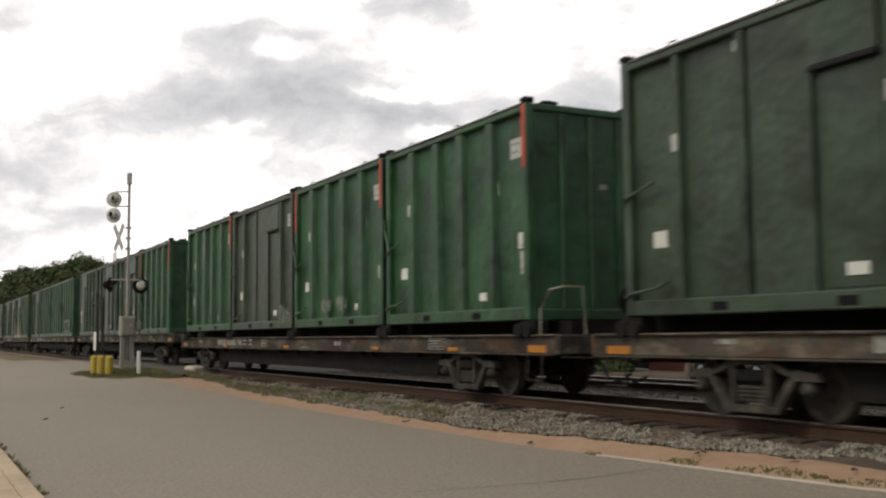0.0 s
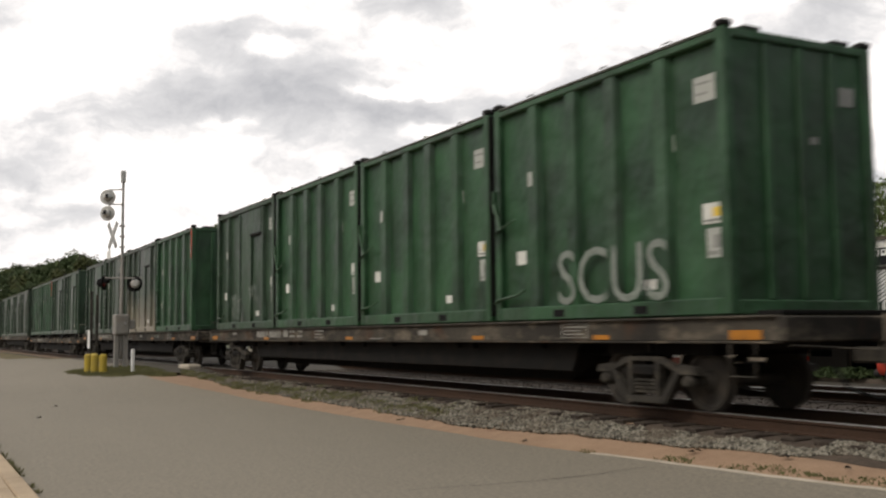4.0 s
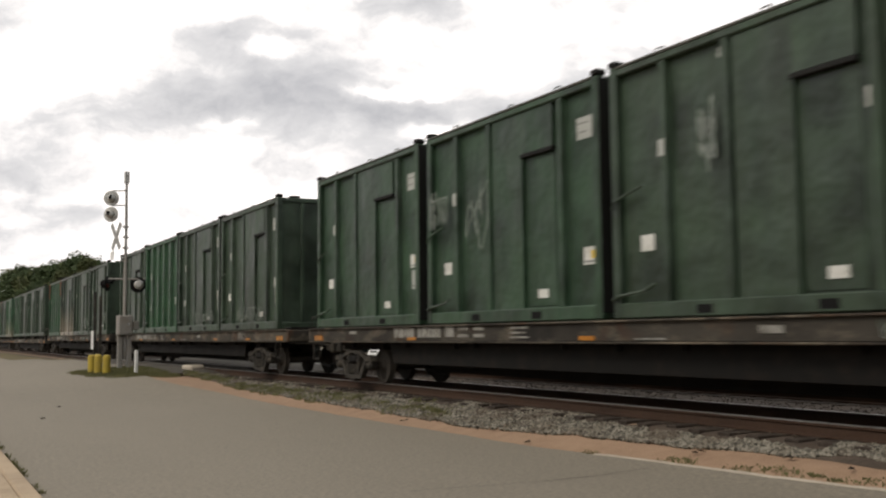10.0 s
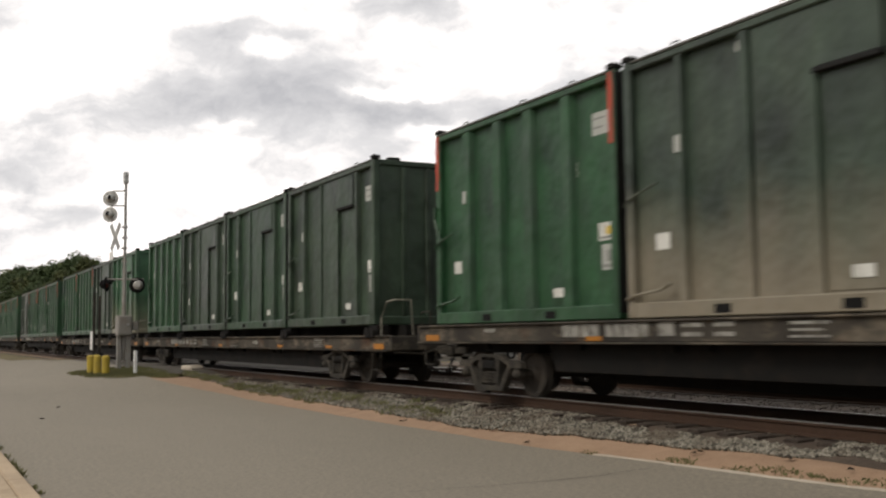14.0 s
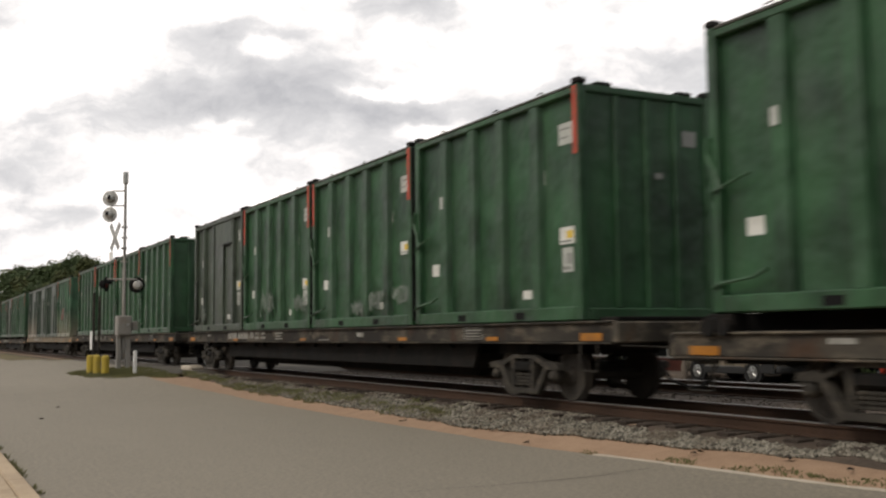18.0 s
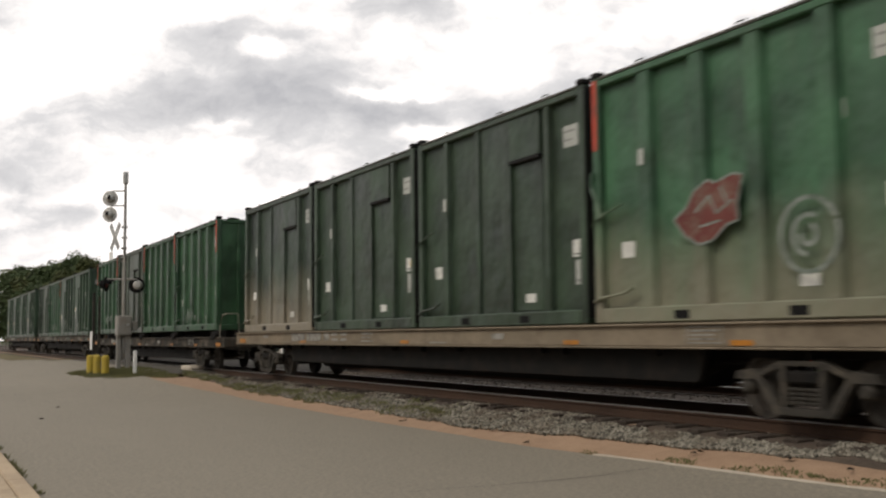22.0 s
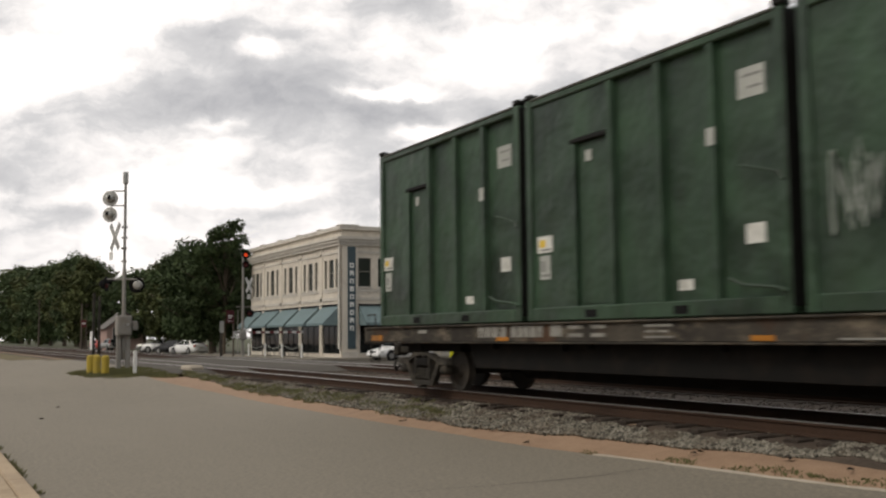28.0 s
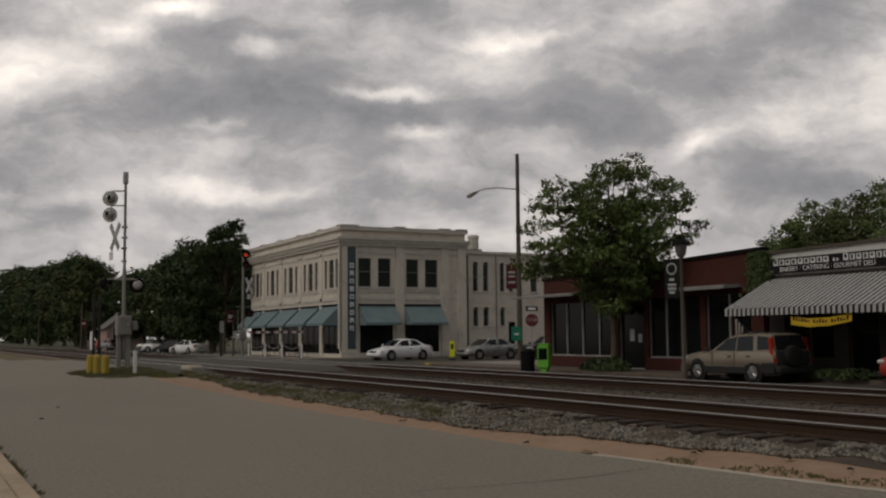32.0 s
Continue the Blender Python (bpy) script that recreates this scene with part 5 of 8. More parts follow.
    breaks = [(-0.25, 0.24, 0.03, 0.012, 1.5), (-0.307, 0.217, 0.03, 0.013, 0.9), (-0.39, 0.188, 0.05, 0.018, 0.7), (-0.42, 0.165, 0.05, 0.016, 0.8),
              (-0.178, 0.195, 0.02, 0.013, 0.9), (-0.05, 0.152, 0.045, 0.007, 1.3), (0.072, 0.208, 0.055, 0.008, 1.0), (-0.22, 0.130, 0.03, 0.006, 0.7),
              (-0.195, 0.058, 0.07, 0.010, 1.0), (-0.24, 0.07, 0.03, 0.008, 0.6), (-0.033, 0.077, 0.04, 0.014, 0.5), (-0.02, 0.110, 0.03, 0.008, 0.8),
              (0.245, 0.098, 0.025, 0.011, 0.9), (0.36, 0.145, 0.05, 0.022, 0.55), (0.325, 0.122, 0.03, 0.014, 0.6), (-0.41, 0.026, 0.03, 0.009, 0.35)]
    masses = banks + breaks
    for x, y, a, b, gain in masses:
        s1, s2, ln, ex, ma = nt.new("ShaderNodeVectorMath"), nt.new("ShaderNodeVectorMath"), nt.new("ShaderNodeVectorMath"), nt.new("ShaderNodeMath"), nt.new("ShaderNodeMath")
        s1.operation, s2.operation, ln.operation = "SUBTRACT", "MULTIPLY", "DOT_PRODUCT"
        s1.inputs[1].default_value, s2.inputs[1].default_value = (x, y, 0), (1 / a, 1 / b, 0)
        links.new(pos, s1.inputs[0])
        links.new(s1.outputs[0], s2.inputs[0])
        links.new(s2.outputs[0], ln.inputs[0])
        links.new(s2.outputs[0], ln.inputs[1])
        ex.operation, ex.inputs[0].default_value = "POWER", 0.42
        links.new(ln.outputs["Value"], ex.inputs[1])
        ma.operation, ma.inputs[1].default_value = "MULTIPLY_ADD", gain * 0.75
        links.new(ex.outputs[0], ma.inputs[0])
        links.new(value, ma.inputs[2])
        value = ma.outputs[0]
    cr = nt.new("ShaderNodeValToRGB")
    el = cr.color_ramp.elements
    el[0].position, el[0].color = 0.0, (0.38, 0.395, 0.445, 1)
    el[1].position, el[1].color = 0.96, (2.7, 2.58, 2.42, 1)
    for p, c in ((0.18, (0.48, 0.495, 0.545, 1)), (0.37, (0.71, 0.72, 0.765, 1)), (0.52, (1.12, 1.10, 1.13, 1)), (0.71, (1.72, 1.66, 1.64, 1))):
        e = el.new(p)
        e.color = c
    mr2 = nt.new("ShaderNodeMapRange")
    mr2.inputs["From Min"].default_value, mr2.inputs["From Max"].default_value = -1.4, 1.2
    links.new(value, mr2.inputs["Value"])
    links.new(mr2.outputs[0], cr.inputs[0])
    links.new(cr.outputs[0], em.inputs[0])
    em.inputs[1].default_value = 1.1
    links.new(em.outputs[0], outp.inputs[0])
    R, vs, fs = 1800.0, [], []
    nx, ny = 48, 24
    for j in range(ny + 1):
        for i in range(nx + 1):
            x, y = -0.95 + 1.9 * i / nx, -0.16 + 0.95 * j / ny
            vs.append((x * R, y * R, -R))
    for j in range(ny):
        for i in range(nx):
            n = j * (nx + 1) + i
            fs.append((n, n + 1, n + nx + 2, n + nx + 1))
    me = bpy.data.meshes.new("backdrop")
    me.from_pydata(vs, [], fs)
    me.materials.append(m)
    ob = new("backdrop", me)
    return tagged(ob, "overcast sky of broken grey and white cloud", "sky", kind="structure")


CLOUDS = cloud_backdrop()


# ---- trees ----
def tree(label, at, tall, crown, trunk_h, leaf, count, leaf_size, seed, squash=1.0, lean=0.0, group="street trees", n_clump=46, tight=False):
    """A tapered trunk with limbs and a ragged crown of small leaf clumps."""
    rng = random.Random(seed)
    th = thing("tree", label, "tree", group, at=pose(*at))
    r0 = max(0.09, tall * 0.022)
    limbs, tips = Shape(), []
    top = Vector((lean, 0, tall * 0.7))
    limbs.tube([(0, 0, -0.1), (lean * 0.2, 0.03, trunk_h * 0.6), (lean * 0.4, 0, trunk_h), (lean * 0.8, 0.05, tall * 0.55), tuple(top)], [r0 * 1.3, r0, r0 * 0.85, r0 * 0.5, r0 * 0.15], 8)
    for k in range(9):
        a, z0 = k * 2.4 + rng.uniform(-0.3, 0.3), trunk_h * rng.uniform(0.8, 1.0) + (tall * 0.5 - trunk_h) * (k / 9)
        ln = crown * rng.uniform(0.6, 0.95)
        e = Vector((lean * 0.5 + math.cos(a) * ln, math.sin(a) * ln, min(tall * 0.93, z0 + ln * rng.uniform(0.4, 1.0))))
        mid = Vector((lean * 0.4 + math.cos(a) * ln * 0.45, math.sin(a) * ln * 0.45, z0 + (e.z - z0) * 0.6))
        limbs.tube([(lean * 0.4, 0, z0), tuple(mid), tuple(e)], [r0 * 0.45, r0 * 0.28, r0 * 0.08], 6)
        tips.append(e)
    part("trunk", limbs, BARK, th, smooth=True)
    zc, rz = (trunk_h + tall) / 2, (tall - trunk_h) / 2
    clumps = []
    for k in range(n_clump):
        u, a = rng.uniform(-1, 1), rng.uniform(0, 6.283)
        rr = math.sqrt(1 - u * u) * rng.uniform(0.1, 1.0) ** 0.6
        wob = 1 + 0.25 * noise.noise(Vector((math.cos(a) * 1.7, math.sin(a) * 1.7, u * 2 + seed)))
        if tight:
            # lobes that stay inside the crown's outline, flat-bottomed tiers with gaps between
            r = crown * rng.uniform(0.16, 0.33)
            k0 = rng.uniform(0.02, 1.0) ** 0.5
            q = math.sqrt(1 - u * u) * k0
            low = 1.0 if u > -0.2 else 0.85
            clumps.append((Vector((lean + math.cos(a) * q * (crown - r * 0.8) * low, math.sin(a) * q * (crown - r * 0.8) * low, zc + u * k0 * (rz - r * 0.45))), r))
            continue
        clumps.append((Vector((lean + math.cos(a) * rr * crown * wob, math.sin(a) * rr * crown * wob * squash, zc + u * rz * wob * 0.95)), crown * rng.uniform(0.16, 0.36)))
    vs, fs = [], []
    for _ in range(count):
        c, r = clumps[rng.randrange(n_clump)]
        d = Vector((rng.gauss(0, 1), rng.gauss(0, 1), rng.gauss(0, 0.7)))
        d = d.normalized() * r * min(rng.random(), rng.random() + 0.25) ** 0.5
        if tight:
            d.z = d.z * 0.75 + 0.1 * r
        p = c + d
        s = leaf_size * rng.uniform(0.6, 1.4)
        nrm = (d.normalized() * 0.6 + Vector((rng.uniform(-1, 1), rng.uniform(-1, 1), rng.uniform(0.0, 1.4)))).normalized()
        u = nrm.orthogonal().normalized()
        w = nrm.cross(u)
        a = rng.uniform(0, 6.283)
        u, w = u * math.cos(a) + w * math.sin(a), w * math.cos(a) - u * math.sin(a)
        n = len(vs)
        vs += [tuple(p - u * s), tuple(p - w * s * 0.5 + nrm * s * 0.12), tuple(p + u * s), tuple(p + w * s * 0.5 + nrm * s * 0.12)]
        fs.append((n, n + 1, n + 2, n + 3))
    me = bpy.data.meshes.new("crown")
    me.from_pydata(vs, [], fs)
    me.materials.append(leaf)
    part("crown", me, leaf, th)
    return th


def leaf_sprays(clusters, per, size, seed, droop=0.35):
    """Leaves in small drooping sprays: clusters are (place, radius)."""
    rng = random.Random(seed)
    vs, fs = [], []
    for c, r in clusters:
        out = Vector((rng.gauss(0, 1), rng.gauss(0, 1), -droop)).normalized()
        for _ in range(per):
            d = Vector((rng.gauss(0, 0.5), rng.gauss(0, 0.5), rng.gauss(0, 0.3))) * r
            p = c + d + out * r * 0.4 * rng.random()
            s = size * rng.uniform(0.6, 1.35)
            u = (out + Vector((rng.uniform(-1, 1), rng.uniform(-1, 1), rng.uniform(-0.9, 0.3)))).normalized()
            nrm = (Vector((rng.uniform(-0.8, 0.8), rng.uniform(-0.8, 0.8), 1.0)) - u * u.z).normalized()
            w = u.cross(nrm).normalized()
            n = len(vs)
            vs += [tuple(p - u * s), tuple(p - w * s * 0.42 + nrm * s * 0.1), tuple(p + u * s), tuple(p + w * s * 0.42 + nrm * s * 0.1)]
            fs.append((n, n + 1, n + 2, n + 3))
    me = bpy.data.meshes.new("crown")
    me.from_pydata(vs, [], fs)
    return me


def layered_tree(label, at, lobes, across, trunk_h, leaf, seed, density=1.0, size=0.085, group="street trees"):
    """An open crown of flat leafy tiers on spreading limbs. lobes: (along, height, half-width, half-height) along the direction across."""
    rng = random.Random(seed)
    th = thing("tree", label, "tree", group, at=pose(*at))
    ax = Vector((across[0], across[1], 0)).normalized()
    ay = Vector((-ax.y, ax.x, 0))
    top = max(l[1] for l in lobes)
    limbs = Shape().tube([(0, 0, -0.1), (0.04, 0.03, trunk_h * 0.5), (0, 0.06, trunk_h), (0.1, 0, top * 0.6), (0.15, 0.1, top * 0.85)], [0.17, 0.13, 0.115, 0.07, 0.02], 10)
    clusters = []
    for u, z, ru, rz in lobes:
        spread_v = max(0.5, 2.6 - abs(u) * 0.45)
        for k in range(max(1, round(spread_v / 0.8))):
            v = rng.uniform(-spread_v, spread_v)
            c = ax * (u + rng.uniform(-0.2, 0.2)) + ay * v + Vector((0, 0, z + rng.uniform(-0.2, 0.15)))
            z0 = min(trunk_h + 0.75 * (z - trunk_h) * rng.uniform(0.2, 0.6), z - 0.3) if z > trunk_h + 0.5 else trunk_h
            mid = c * 0.5 + Vector((0, 0, z0 * 0.5 + 0.15))
            limbs.tube([(0, 0.03, max(trunk_h * 0.9, z0)), tuple(mid), tuple(c - Vector((0, 0, rz * 0.4)))], [0.055, 0.035, 0.012], 6)
            for _ in range(int(26 * density * ru * (rz + 0.35) / 0.9)):
                a, q = rng.uniform(0, 6.283), rng.random() ** 0.5
                dz = rng.uniform(-1, 1) * rz * math.sqrt(max(0.05, 1 - q * q * 0.9))
                p = c + ax * (math.cos(a) * q * ru) + ay * (math.sin(a) * q * ru) + Vector((0, 0, dz - 0.12 * q * q * ru))
                clusters.append((p, rng.uniform(0.14, 0.3)))
                if rng.random() < 0.25:
                    limbs.tube([tuple(c - Vector((0, 0, rz * 0.3))), tuple(p)], [0.014, 0.006], 4)
    part("trunk", limbs, BARK, th, "grey-brown trunk with thin spreading limbs", smooth=True)
    me = leaf_sprays(clusters, 17, size, seed + 1)
    me.materials.append(leaf)
    part("crown", me, leaf, th)
    return th


# ---- far side of the tracks: materials ----
STUCCO = surface("cream_stucco", (0.66, 0.605, 0.52), 0.85, coarse=0.5, fine=25, vary=0.1, stain=(0.33, 0.29, 0.24), stain_amount=0.35)
STUCCO_PALE = surface("pale_grey_stucco", (0.58, 0.545, 0.49), 0.85, coarse=0.5, fine=25, vary=0.12, stain=(0.33, 0.29, 0.24), stain_amount=0.4)
AWNING = surface("sage_green_canvas", (0.165, 0.225, 0.235), 0.8, coarse=1.0, fine=40, vary=0.12, stain=(0.11, 0.15, 0.15), stain_amount=0.3)
WOOD_WHITE = surface("white_painted_joinery", (0.55, 0.53, 0.49), 0.6, vary=0.1)
SASH = surface("weathered_sash_paint", (0.30, 0.285, 0.255), 0.7, vary=0.15)
BRICK = surface("dark_red_brick", (0.068, 0.022, 0.016), 0.85, coarse=1.5, fine=14, vary=0.3, stain=(0.07, 0.032, 0.024), stain_amount=0.5)
SHOP_WHITE = surface("white_shop_boards", (0.66, 0.65, 0.62), 0.7, vary=0.08, stain=(0.42, 0.39, 0.34), stain_amount=0.4)
STRIPE_DARK = surface("black_awning_stripe", (0.03, 0.032, 0.034), 0.8, vary=0.3)
STRIPE_WHITE = surface("white_awning_stripe", (0.46, 0.46, 0.44), 0.8, vary=0.12)
SIGN_BLACK = surface("black_sign_board", (0.012, 0.013, 0.014), 0.85, vary=0.3)
SIGN_TEXT = surface("white_sign_letters", (0.72, 0.72, 0.70), 0.6, vary=0.08)
BANNER_YELLOW = surface("yellow_banner_cloth", (0.6, 0.4, 0.03), 0.7, vary=0.15)
BANNER_MAROON = surface("maroon_banner_cloth", (0.065, 0.014, 0.018), 0.75, vary=0.2)
STOP_RED = surface("red_sign_face", (0.11, 0.014, 0.017), 0.5, vary=0.1)
SIGN_GREEN = surface("green_sign_face", (0.015, 0.17, 0.11), 0.5, vary=0.1)
LIME = surface("lime_green_enamel", (0.13, 0.42, 0.04), 0.5, vary=0.15)
FLUORO = surface("fluorescent_yellow_sign", (0.68, 0.68, 0.02), 0.5, vary=0.1)
POLE_WOOD = surface("weathered_pole_wood", (0.10, 0.082, 0.066), 0.9, coarse=2, vary=0.3, streaks=True)
WHITE_PAINT = surface("white_car_paint", (0.82, 0.82, 0.81), 0.25, vary=0.03, bump=0)
SILVER_PAINT = surface("silver_car_paint", (0.36, 0.355, 0.335), 0.3, metal=0.5, vary=0.05, bump=0)
TAUPE_PAINT = surface("taupe_car_paint", (0.27, 0.225, 0.17), 0.3, metal=0.4, vary=0.05, bump=0)
DARK_PAINT = surface("black_car_paint", (0.02, 0.02, 0.022), 0.3, vary=0.1, bump=0)
RED_PAINT = surface("red_car_paint", (0.42, 0.045, 0.025), 0.35, vary=0.1, bump=0)
PLASTIC = surface("dark_bumper_plastic", (0.03, 0.03, 0.03), 0.7, vary=0.2)
CHROME = surface("bright_alloy", (0.4, 0.4, 0.39), 0.45, metal=0.9, vary=0.08, bump=0)
ALLOY_DARK = surface("dull_alloy", (0.26, 0.26, 0.25), 0.45, metal=0.6, vary=0.1, bump=0)
TAIL_RED = surface("red_tail_lens", (0.36, 0.03, 0.015), 0.25, vary=0.05, bump=0)
LAMP_CLEAR = surface("clear_lamp_lens", (0.6, 0.6, 0.58), 0.2, vary=0.05, bump=0)
SIGNAL_LIT = lamp_material("lit_red_signal_lens", (1.0, 0.08, 0.015), 0.5)
LENS_RED = surface("unlit_red_lens", (0.10, 0.012, 0.012), 0.3, vary=0.1, bump=0)


# ---- corner building ----
BX, BY, BH = -67.0, 27.1, 9.15


def window_unit(parent, face, u, z0, w, h, depth=0.16, glass=None):
    """A sash window: reveal frame, sill, panes and glazing bars. face('u', out) maps wall coordinates to the world."""
    wn_ = part("window", face(u - w / 2, u + w / 2, z0, z0 + h, -depth, -depth + 0.02), glass or UPPER_GLASS, parent)
    t = 0.03
    for a, b, c, d in ((u - w / 2, u - w / 2 + t, z0, z0 + h), (u + w / 2 - t, u + w / 2, z0, z0 + h), (u - w / 2 + t, u + w / 2 - t, z0, z0 + t), (u - w / 2 + t, u + w / 2 - t, z0 + h - t, z0 + h), (u - w / 2 + t, u + w / 2 - t, z0 + h * 0.52, z0 + h * 0.52 + 0.03)):
        part("window_frame", face(a, b, c, d, -depth + 0.022, -0.05), SASH, wn_)
    part("window_sill", face(u - w / 2 - 0.08, u + w / 2 + 0.08, z0 - 0.12, z0 - 0.002, -0.06, 0.09), STUCCO_PALE, wn_)
    return wn_


def face_x(x0):
    """Boxes on a wall that looks along +x: u runs along y."""
    return lambda u0, u1, z0, z1, a, b: Shape().box(x0 + a, x0 + b, u0, u1, z0, z1)


def face_y(y0):
    """Boxes on a wall that looks along -y: u runs along x."""
    return lambda u0, u1, z0, z1, a, b: Shape().box(u0, u1, y0 - b, y0 - a, z0, z1)


def spot_x(x0):
    return lambda u, z, o: (x0 + o, u, z)


def spot_y(y0):
    return lambda u, z, o: (u, y0 - o, z)


def wall_with_holes(spot, u0, u1, z0, z1, holes, thick):
    """One solid wall with rectangular holes (u0, u1, z0, z1) cut through it."""
    us = sorted({u0, u1, *[h[0] for h in holes], *[h[1] for h in holes]})
    zs = sorted({z0, z1, *[h[2] for h in holes], *[h[3] for h in holes]})
    nu, nz = len(us) - 1, len(zs) - 1
    solid = [[not any(h[0] < (us[i] + us[i + 1]) / 2 < h[1] and h[2] < (zs[k] + zs[k + 1]) / 2 < h[3] for h in holes) for k in range(nz)] for i in range(nu)]
    vs, at, fs = [], {}, []

    def v(i, k, side):
        if (i, k, side) not in at:
            at[i, k, side] = len(vs)
            vs.append(spot(us[i], zs[k], -thick if side else 0.0))
        return at[i, k, side]

    for i in range(nu):
        for k in range(nz):
            if not solid[i][k]:
                continue
            for side in (0, 1):
                fs.append((v(i, k, side), v(i + 1, k, side), v(i + 1, k + 1, side), v(i, k + 1, side)))
            for di, dk, a, b in ((-1, 0, (0, 0), (0, 1)), (1, 0, (1, 0), (1, 1)), (0, -1, (0, 0), (1, 0)), (0, 1, (0, 1), (1, 1))):
                ni, nk = i + di, k + dk
                if not (0 <= ni < nu and 0 <= nk < nz and solid[ni][nk]):
                    fs.append((v(i + a[0], k + a[1], 0), v(i + b[0], k + b[1], 0), v(i + b[0], k + b[1], 1), v(i + a[0], k + a[1], 1)))
    return Shape().add(vs, fs)


def awning(parent, face, u0, u1, z1, z0, out):
    """A sloping canvas shop awning with closed cheeks and a valance."""
    probe = face(0, 1, 0, 1, 0, 1).v
    s = Shape()
    pts = []
    for u in (u0, u1):
        for o, z in ((0.02, z1), (out, z0 + 0.18), (out, z0), (out - 0.03, z0), (out - 0.03, z0 + 0.16), (0.02, z1 - 0.05)):
            b = face(u, u + 0.001, z, z + 0.001, o, o + 0.001).v[0]
            pts.append(b)
    n = 6
    s.add(pts, [tuple(range(n))[::-1], tuple(range(n, 2 * n))] + [(i, (i + 1) % n, n + (i + 1) % n, n + i) for i in range(n)])
    for k in (0, 1):
        tri = [pts[k * n], pts[k * n + 1], pts[k * n + 5]]
        low = face((u0, u1)[k], (u0, u1)[k] + 0.001, z0 + 0.02, z0 + 0.021, 0.02, 0.021).v[0]
        s.add([pts[k * n], pts[k * n + 1], pts[k * n + 2], low], [(0, 1, 2, 3)])
    return part("awning", s, AWNING, parent, "sage green canvas awning")


def window_arch(parent, u, w, z):
    """A raised round-headed hood over a window of the wing."""
    s_, n = Shape(), 8
    pts = [(u + (w / 2 + o) * math.cos(math.pi * k / n), z + (0.16 + o) * math.sin(math.pi * k / n)) for o in (0.0, 0.09) for k in range(n + 1)]
    vs = [(x, a, b) for x in (-67.298, -67.24) for a, b in pts]
    m = 2 * (n + 1)
    for k in range(n):
        a, b, c, d = k, k + 1, n + 2 + k, n + 1 + k
        for q in ((a, b, c, d), (m + d, m + c, m + b, m + a), (d, c, m + c, m + d), (b, a, m + a, m + b)):
            s_.f.append(q)
    s_.v += vs
    part("window_hood", s_, STUCCO, parent, "raised arched hood")
    part("arch_shadow_pane", Shape().prism([(a, b) for a, b in pts[:n + 1]], -67.299, -67.275, "x"), UPPER_GLASS, parent)


def corner_building():
    th = thing("corner_building", "two-storey cream stucco corner building with green awnings", "building")
    right, left = face_x(BX), face_y(BY)
    # street face along the side street
    wins_r = [(28.87, 0.98), (30.4, 1.0), (32.62, 0.98), (34.16, 1.04)]
    holes = [(u - w / 2, u + w / 2, 5.1, 7.15) for u, w in wins_r] + [(28.5, 31.05, 0.45, 3.6), (32.0, 34.75, 0.45, 3.6)]
    part("wall", wall_with_holes(spot_x(BX), BY, 37.0, 0, BH, holes, 0.3), STUCCO, th)
    holes_l, wins_l = [], []
    bays = [(-70.45, -67.35), (-74.95, -71.35), (-79.5, -75.75), (-84.0, -80.35), (-87.75, -84.85)]
    for a, b in bays:
        for k, w in enumerate((0.55, 0.95, 0.55)):
            u = a + (b - a) * (0.14 + 0.345 * k)
            wins_l.append((u, w))
            holes_l.append((u - w / 2, u + w / 2, 5.05, 7.1))
        holes_l.append((a - 0.1, b + 0.1, 0.4, 3.6))
    part("wall", wall_with_holes(spot_y(BY), -88.0, BX - 0.302, 0, BH, holes_l, 0.3), STUCCO, th)
    part("wall", Shape().box(-88.0, -87.7, BY + 0.302, 37.0, 0, BH), STUCCO, th)
    part("wall", Shape().box(-87.698, BX - 0.302, 36.7, 37.0, 0, BH), STUCCO, th)
    part("roof", Shape().box(-87.6, BX - 0.4, BY + 0.35, 36.6, BH - 0.5, BH - 0.3), BLACK, th)
    part("floor_slab", Shape().box(-87.6, BX - 0.35, BY + 0.35, 36.6, 4.1, 4.4), BLACK, th)
    for u, w in wins_r:
        window_unit(th, right, u, 5.1, w, 2.05)
    for k, (u, w) in enumerate(wins_l):
        window_unit(th, left, u, 5.05, w, 2.05, glass=BLIND_GLASS if k % 3 != 1 else UPPER_GLASS)
    # shop windows
    for u0, u1, f in [(28.5, 31.05, right), (32.0, 34.75, right)] + [(a - 0.1, b + 0.1, left) for a, b in bays]:
        sw = part("shop_window", f(u0, u1, 0.45, 3.6, -0.07, -0.03), DARK_GLASS, th)
        n = 3
        for k in range(n + 1):
            u = u0 + (u1 - u0) * k / n
            part("mullion", f(max(u0, u - 0.04), min(u1, u + 0.04), 0.45, 3.6, -0.028, -0.01), BLACK, sw)
        part("transom", f(u0, u1, 2.5, 2.58, -0.027, -0.008), BLACK, sw)
        awning(th, f, u0 + (-0.05 if f is left else -0.1), u1 - (-0.05 if f is left else -0.1), 3.78, 2.38, 1.3)
        part("awning_box", f(u0 - 0.1, u1 + 0.1, 3.79, 3.88, 0.004, 0.16), BLACK, th)
    # pilasters, band courses and cornice
    for u0, u1 in ((27.1, 28.25), (31.25, 31.9), (34.9, 35.6), (36.3, 37.0)):
        part("pilaster", right(u0, u1, 0, 8.0, 0.0, 0.14), STUCCO, th)
        part("pilaster_base", right(u0 - 0.04, u1 + 0.04, 0.0, 0.55, 0.141, 0.2), STUCCO_PALE, th)
        part("parapet_block", right(u0 - 0.1, u1 + 0.1, BH + 0.223, BH + 0.31, -0.3, 0.25), STUCCO_PALE, th)
